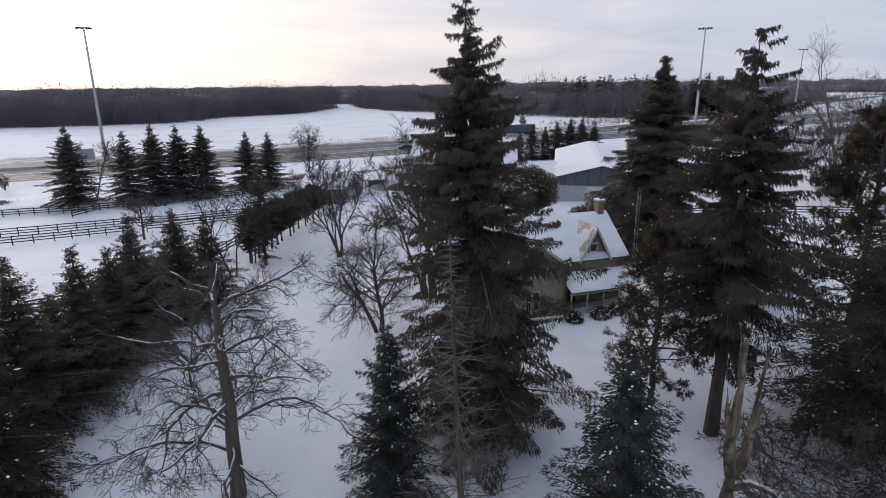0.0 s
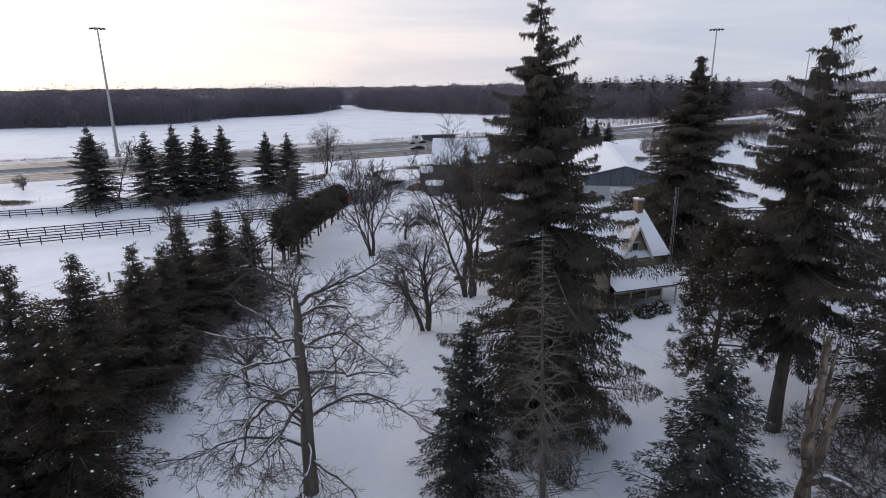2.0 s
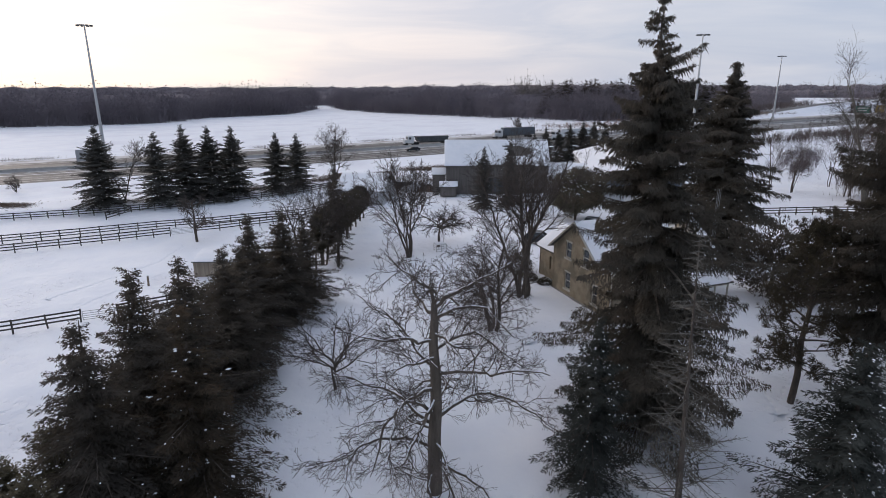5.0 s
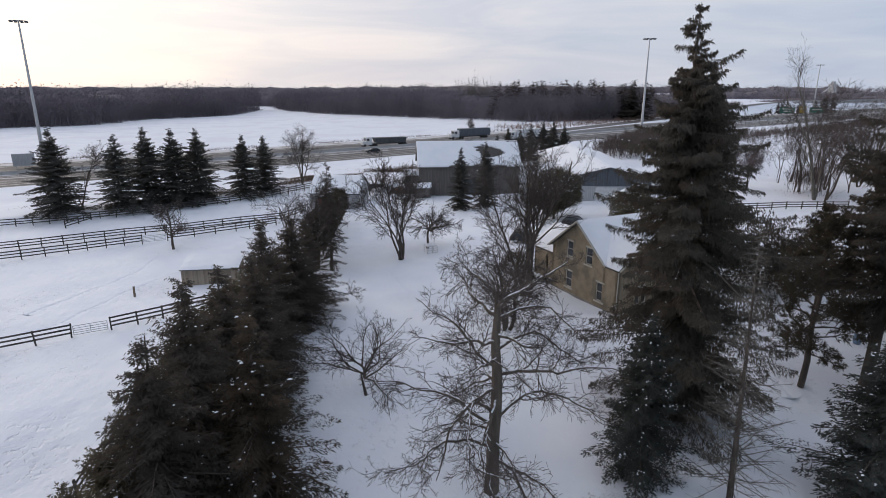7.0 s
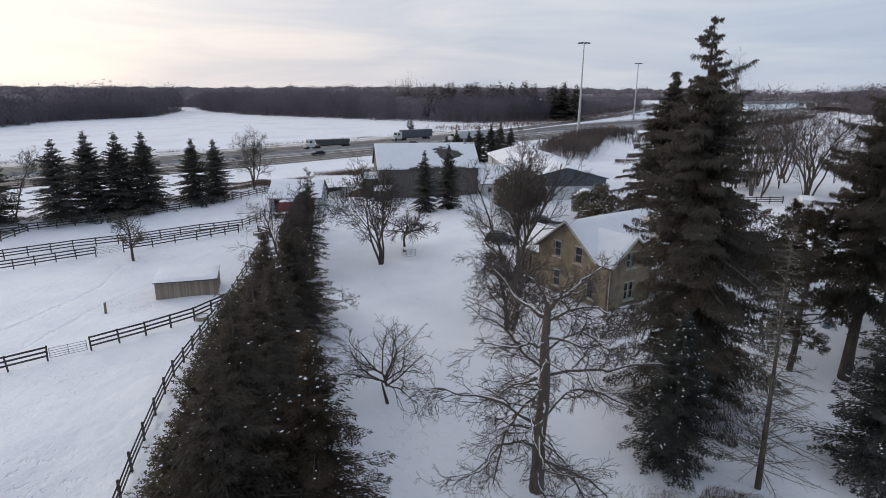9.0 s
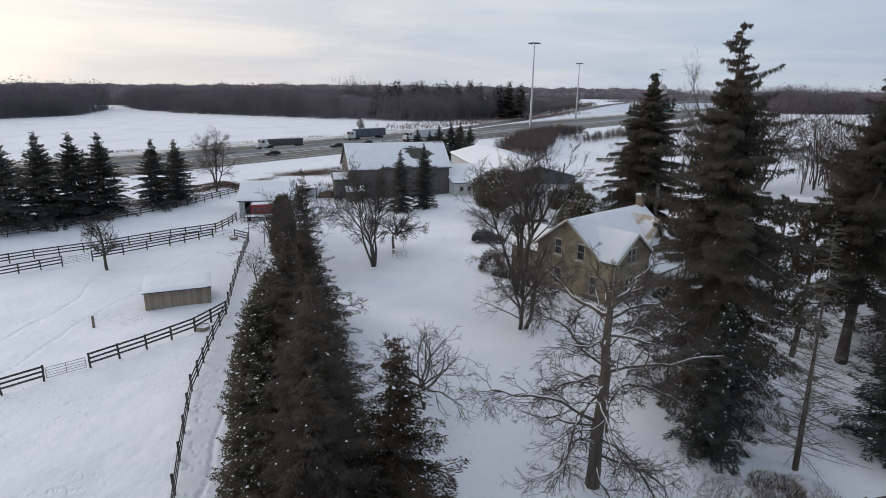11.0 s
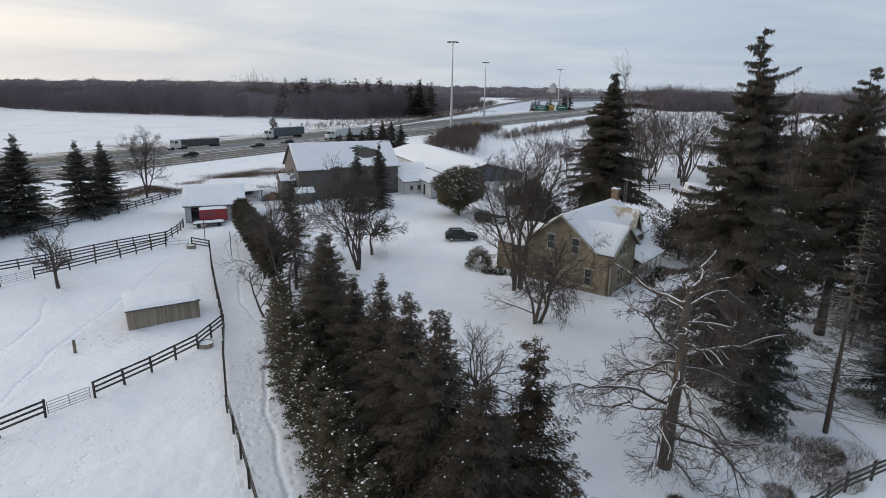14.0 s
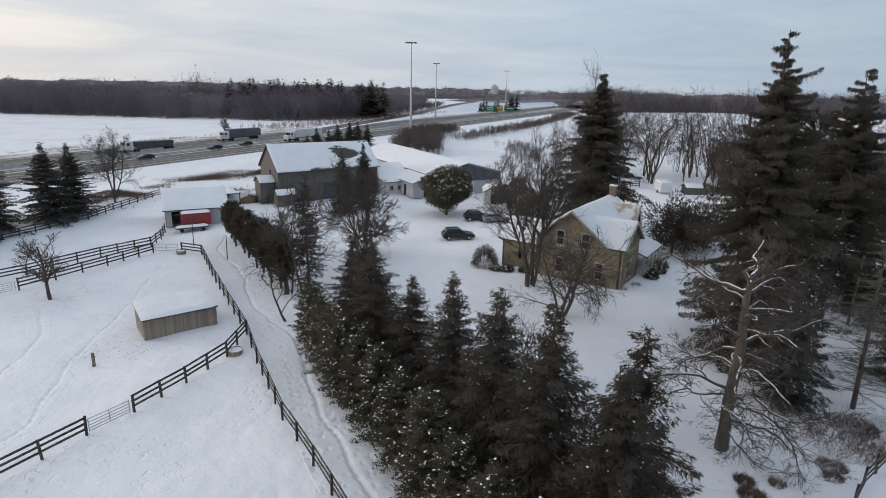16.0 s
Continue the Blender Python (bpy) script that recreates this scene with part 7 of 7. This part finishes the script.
def car(x, y, rz, paint, label, suv=True, z=None, snowy=False, group="cars"):
    t = thing("car", x, y, rz, label, "car", group, z=z)
    L, W, H = (4.7, 1.85, 1.62) if suv else (4.6, 1.8, 1.45)
    prof = [(-L / 2, 0.45), (-L / 2 + 0.05, 0.95), (-L / 2 + 0.25, 1.02), (L / 2 - 1.25, 1.02), (L / 2 - 0.25, 0.86), (L / 2, 0.66), (L / 2 - 0.03, 0.35), (-L / 2 + 0.1, 0.32)]
    g = Geo()
    k = len(prof)
    rows = [(-W / 2 + 0.1, 0.97), (-W / 2, 1.0), (W / 2, 1.0), (W / 2 - 0.1, 0.97)]
    v = [(px * s, yy, pz) for yy, s in rows for px, pz in prof]
    f = [tuple(range(k - 1, -1, -1)), tuple(range(3 * k, 4 * k))]
    f += [(j * k + i, j * k + (i + 1) % k, (j + 1) * k + (i + 1) % k, (j + 1) * k + i) for j in range(3) for i in range(k)]
    soften(part("body", g.add(v, f), paint, t), 0.13)
    a, b = (-L / 2 + 0.12, L / 2 - 1.35)
    c, d = (-L / 2 + (0.65 if suv else 0.95), L / 2 - 2.2)
    w0, w1 = W / 2 - 0.06, W / 2 - 0.22
    v = [(a, -w0, 1.0), (b, -w0, 1.0), (b, w0, 1.0), (a, w0, 1.0), (c, -w1, H - 0.05), (d, -w1, H - 0.05), (d, w1, H - 0.05), (c, w1, H - 0.05)]
    soften(part("glasshouse", Geo().add(v, [(3, 2, 1, 0), (0, 1, 5, 4), (1, 2, 6, 5), (2, 3, 7, 6), (3, 0, 4, 7), (4, 5, 6, 7)]), PANE, t), 0.1)
    part("roof", Geo().box(((c + d) / 2, 0, H - 0.03), (d - c + 0.1, 2 * w1 + 0.06, 0.07), bevel=0.03), SNOW if snowy else paint, t)
    if suv and not snowy:
        for yy in (-w1 + 0.08, w1 - 0.08):
            part("roof_rail", Geo().tube([(c + 0.15, yy, H + 0.05), (d - 0.15, yy, H + 0.05)], [0.025, 0.025], 4), GALV, t)
    for px in (-L / 2 + 0.85, L / 2 - 0.9):
        for yy in (-W / 2 + 0.08, W / 2 - 0.08):
            wh = new("wheel")
            wh.parent = t
            part("tyre", Geo().tube([(px, yy - 0.11, 0.34), (px, yy + 0.11, 0.34)], [0.34, 0.34], 16), RUBBER, wh)
            part("rim", Geo().tube([(px, yy - 0.12, 0.34), (px, yy + 0.12, 0.34)], [0.2, 0.2], 10), GALV, wh)
    for yy in (-W / 2 + 0.3, W / 2 - 0.3):
        part("headlight", Geo().box((L / 2 - 0.12, yy, 0.74), (0.2, 0.34, 0.14), bevel=0.03), LAMPGLASS, t)
        part("tail_light", Geo().box((-L / 2 + 0.06, yy, 0.85), (0.08, 0.26, 0.2), bevel=0.02), RED, t)
    if snowy:
        part("snow", snow_sheet([(b, -0.8, 1.0), (L / 2 - 0.2, -0.75, 0.88), (L / 2 - 0.2, 0.75, 0.88), (b, 0.8, 1.0)], 6, 6, 0.14, 60), SNOW_ROOF, t, "snow on the bonnet", smooth=True)
    return t


car(4.9, 75.0, -28, CARPAINT, "dark blue-grey estate car parked in the snowy yard", group="parked cars")
car(15.0, 81.8, -32, CARPAINT, "dark four-wheel-drive parked beside the round cedar", group="parked cars")
car(16.6, 79.2, -32, CARSILVER, "parked car buried under snow", False, snowy=True, group="parked cars")
for s, o, rz, paint, lab in ((-4, 12.5, 180, CARPAINT, "dark car on the near motorway lanes"), (22, 16.5, 180, CARPAINT, "dark saloon on the near motorway lanes"), (33, 17.2, 180, CARPAINT, "dark car following on the motorway"), (118, 8.5, 180, CARSILVER, "silver car on the wet motorway"), (-120, 8.0, 180, CARSILVER, "pale car on the wet motorway")):
    x, y, z, a = road_point(s, o)
    car(x, y, a + rz, paint, lab, False, z=z, group="motorway cars")


def truck(x, y, z, rz, cab_mat, box_mat, label, box=True):
    t = thing("truck", x, y, rz, label, "truck", "trucks", z=z)
    cab = new("cab")
    cab.parent = t
    part("shell", Geo().box((7.6, 0, 2.0), (2.3, 2.4, 2.7), bevel=0.2).box((9.2, 0, 1.35), (1.6, 2.1, 1.5), bevel=0.2), cab_mat, cab)
    part("windscreen", Geo().box((8.77, 0, 2.55), (0.06, 2.0, 0.9)), PANE, cab)
    for yy in (-1.21, 1.21):
        part("side_window", Geo().box((8.0, yy, 2.5), (0.9, 0.03, 0.75)), PANE, cab)
    tl = new("trailer")
    tl.parent = t
    if box:
        part("box", Geo().box((-1.0, 0, 2.55), (14.2, 2.55, 2.8), bevel=0.05), box_mat, tl)
    else:
        part("tub", Geo().slab([(-6.5, -1.25, 1.1), (4.8, -1.25, 1.3), (5.6, -1.25, 3.1), (-6.9, -1.25, 2.9)], (0, 2.5, 0)), box_mat, tl)
    part("chassis", Geo().box((-0.4, 0, 0.95), (13.0, 0.9, 0.25)), METAL_DARK, tl)
    for px in (-6.4, -5.2, 5.0, 6.2, 9.2):
        for yy in (-1.1, 1.1):
            part("wheel", Geo().tube([(px, yy - 0.16, 0.5), (px, yy + 0.16, 0.5)], [0.5, 0.5], 14), RUBBER, t)
    return t


for s, o, rz, c, b, lab, bx in ((44, 33.5, 180, WHITECAR, SLATE, "white truck with a grey box trailer on the far lanes", True), (52, 14.5, 180, WHITECAR, WHITECAR, "white box truck on the near lanes", True), (4, 29.5, 180, WHITECAR, METAL_DARK, "truck with a dark dump trailer on the motorway", False)):
    x, y, z, a = road_point(s, o)
    truck(x, y, z, a + rz, c, b, lab, bx)

# camper and low shed behind the yard
cam_v = thing("travel_trailer", 60.5, 75.2, 48, "white travel trailer capped with snow behind the yard", "trailer")
part("body", Geo().box((2.0, 0, 1.35), (4.6, 2.2, 1.9), bevel=0.25), WHITECAR, cam_v)
part("snow", Geo().box((2.0, 0, 2.42), (4.4, 2.1, 0.3), bevel=0.13), SNOW, cam_v)
part("window", Geo().box((2.2, -1.11, 1.55), (1.6, 0.03, 0.55)), PANE, cam_v)
part("stripe", Geo().box((2.0, -1.11, 0.95), (4.2, 0.03, 0.12)), METAL_GREY, cam_v)
for yy in (-1.0, 1.0):
    part("wheel", Geo().tube([(2.0, yy - 0.1, 0.34), (2.0, yy + 0.1, 0.34)], [0.34, 0.34], 12), RUBBER, cam_v)
ls = thing("low_shed", 64.0, 72.6, -40, "low grey shed under snow behind the yard", "shed")
for x, sgn in ((0, 1), (4.4, -1)):
    part("end_wall", wall_geo(2.8, [(0, 1.3), (1.4, 1.9), (2.8, 1.3)], [], 0.1, lambda s, d, z, x=x, sgn=sgn: (x + sgn * d, s, z)), BARNWOOD, ls)
for y, sgn in ((0, 1), (2.8, -1)):
    part("side_wall", wall_geo(4.4, [(0, 1.3), (4.4, 1.3)], [], 0.1, lambda s, d, z, y=y, sgn=sgn: (s, y + sgn * d, z)), BARNWOOD, ls)
gable_roof(ls, -0.2, 4.6, 1.4, 1.4, 1.3, 1.9, True, 71, over=0.2)

# ---- motorway signs and overpass ----
def road_sign(x, y, w, h, z0, rz, mat, label, bars=()):
    t = thing("road_sign", x, y, rz, label, "road sign", "motorway signs")
    for s in (-w * 0.35, w * 0.35):
        part("leg", Geo().tube([(s, 0.12, -0.3), (s, 0.12, z0 + h)], [0.12, 0.1], 6), GALV, t)
    part("panel", Geo().box((0, 0, z0 + h / 2), (w, 0.08, h), bevel=0.03), mat, t)
    for bx, bz, bw, bh in bars:
        part("bar", Geo().box((bx, -0.05, z0 + bz), (bw, 0.02, bh)), LINE, t)
    return t


road_sign(-108.5, 178.0, 5.2, 3.4, 1.2, 25, METAL_GREY, "back of a motorway sign panel on two posts")
road_sign(262, 340, 8.4, 3.8, 2.2, -40, GREEN, "green motorway direction sign with white bars", ((0, 2.7, 5.6, 0.6), (0, 1.3, 4.6, 0.6)))
road_sign(275.5, 343, 4.2, 4.2, 2.2, -40, YELLOW, "yellow motorway advisory sign", ((0, 2.6, 2.6, 0.5),))
road_sign(289, 346, 8.4, 3.4, 2.2, -40, GREEN, "green motorway exit sign with white bars", ((0, 2.0, 5.4, 0.6),))
road_sign(118, 226, 2.2, 2.4, 1.5, -40, YELLOW, "yellow warning sign beside the motorway")
ovp = thing("overpass", 475, 484, 18, "low concrete overpass crossing the motorway", "bridge", z=2.3)
part("deck", Geo().box((0, 0, 5.6), (270, 12, 1.4)), CONCRETE, ovp)
part("embankment", Geo().slab([(-150, -18, -0.6), (-150, -6.2, 4.86), (-150, 6.2, 4.86), (-150, 18, -0.6)], (180, 0, 0)), SNOW, ovp, "snowy slope carrying the road")
for x in (46, 72, 98):
    part("pier", Geo().box((x, 0, 2.3), (1.6, 9, 5.4)), CONCRETE, ovp)
for s in (-1, 1):
    part("parapet", Geo().box((0, s * 5.9, 6.75), (270, 0.3, 1.0)), CONCRETE, ovp)
    mound("overpass_bank", 475 + s * 128 * math.cos(radians(18)), 484 + s * 128 * math.sin(radians(18)), 34, 20, 6.4, SNOW, "snowy embankment carrying the overpass road", "embankment", 53 + s)

tower = thing("grain_elevator", 853, 951, 20, "grey block of a grain elevator far across the fields", "tower")
part("block", Geo().box((0, 0, 11.5), (12, 10, 24), bevel=0.3), CONCRETE, tower)
part("head_house", Geo().box((0, 0, 25.5), (6, 5, 4), bevel=0.2), METAL_GREY, tower)
part("conveyor", Geo().slab([(-6, -1, 19), (-40, -1, 1), (-40, -1, 3), (-6, -1, 21)], (0, 2, 0)), METAL_GREY, tower)
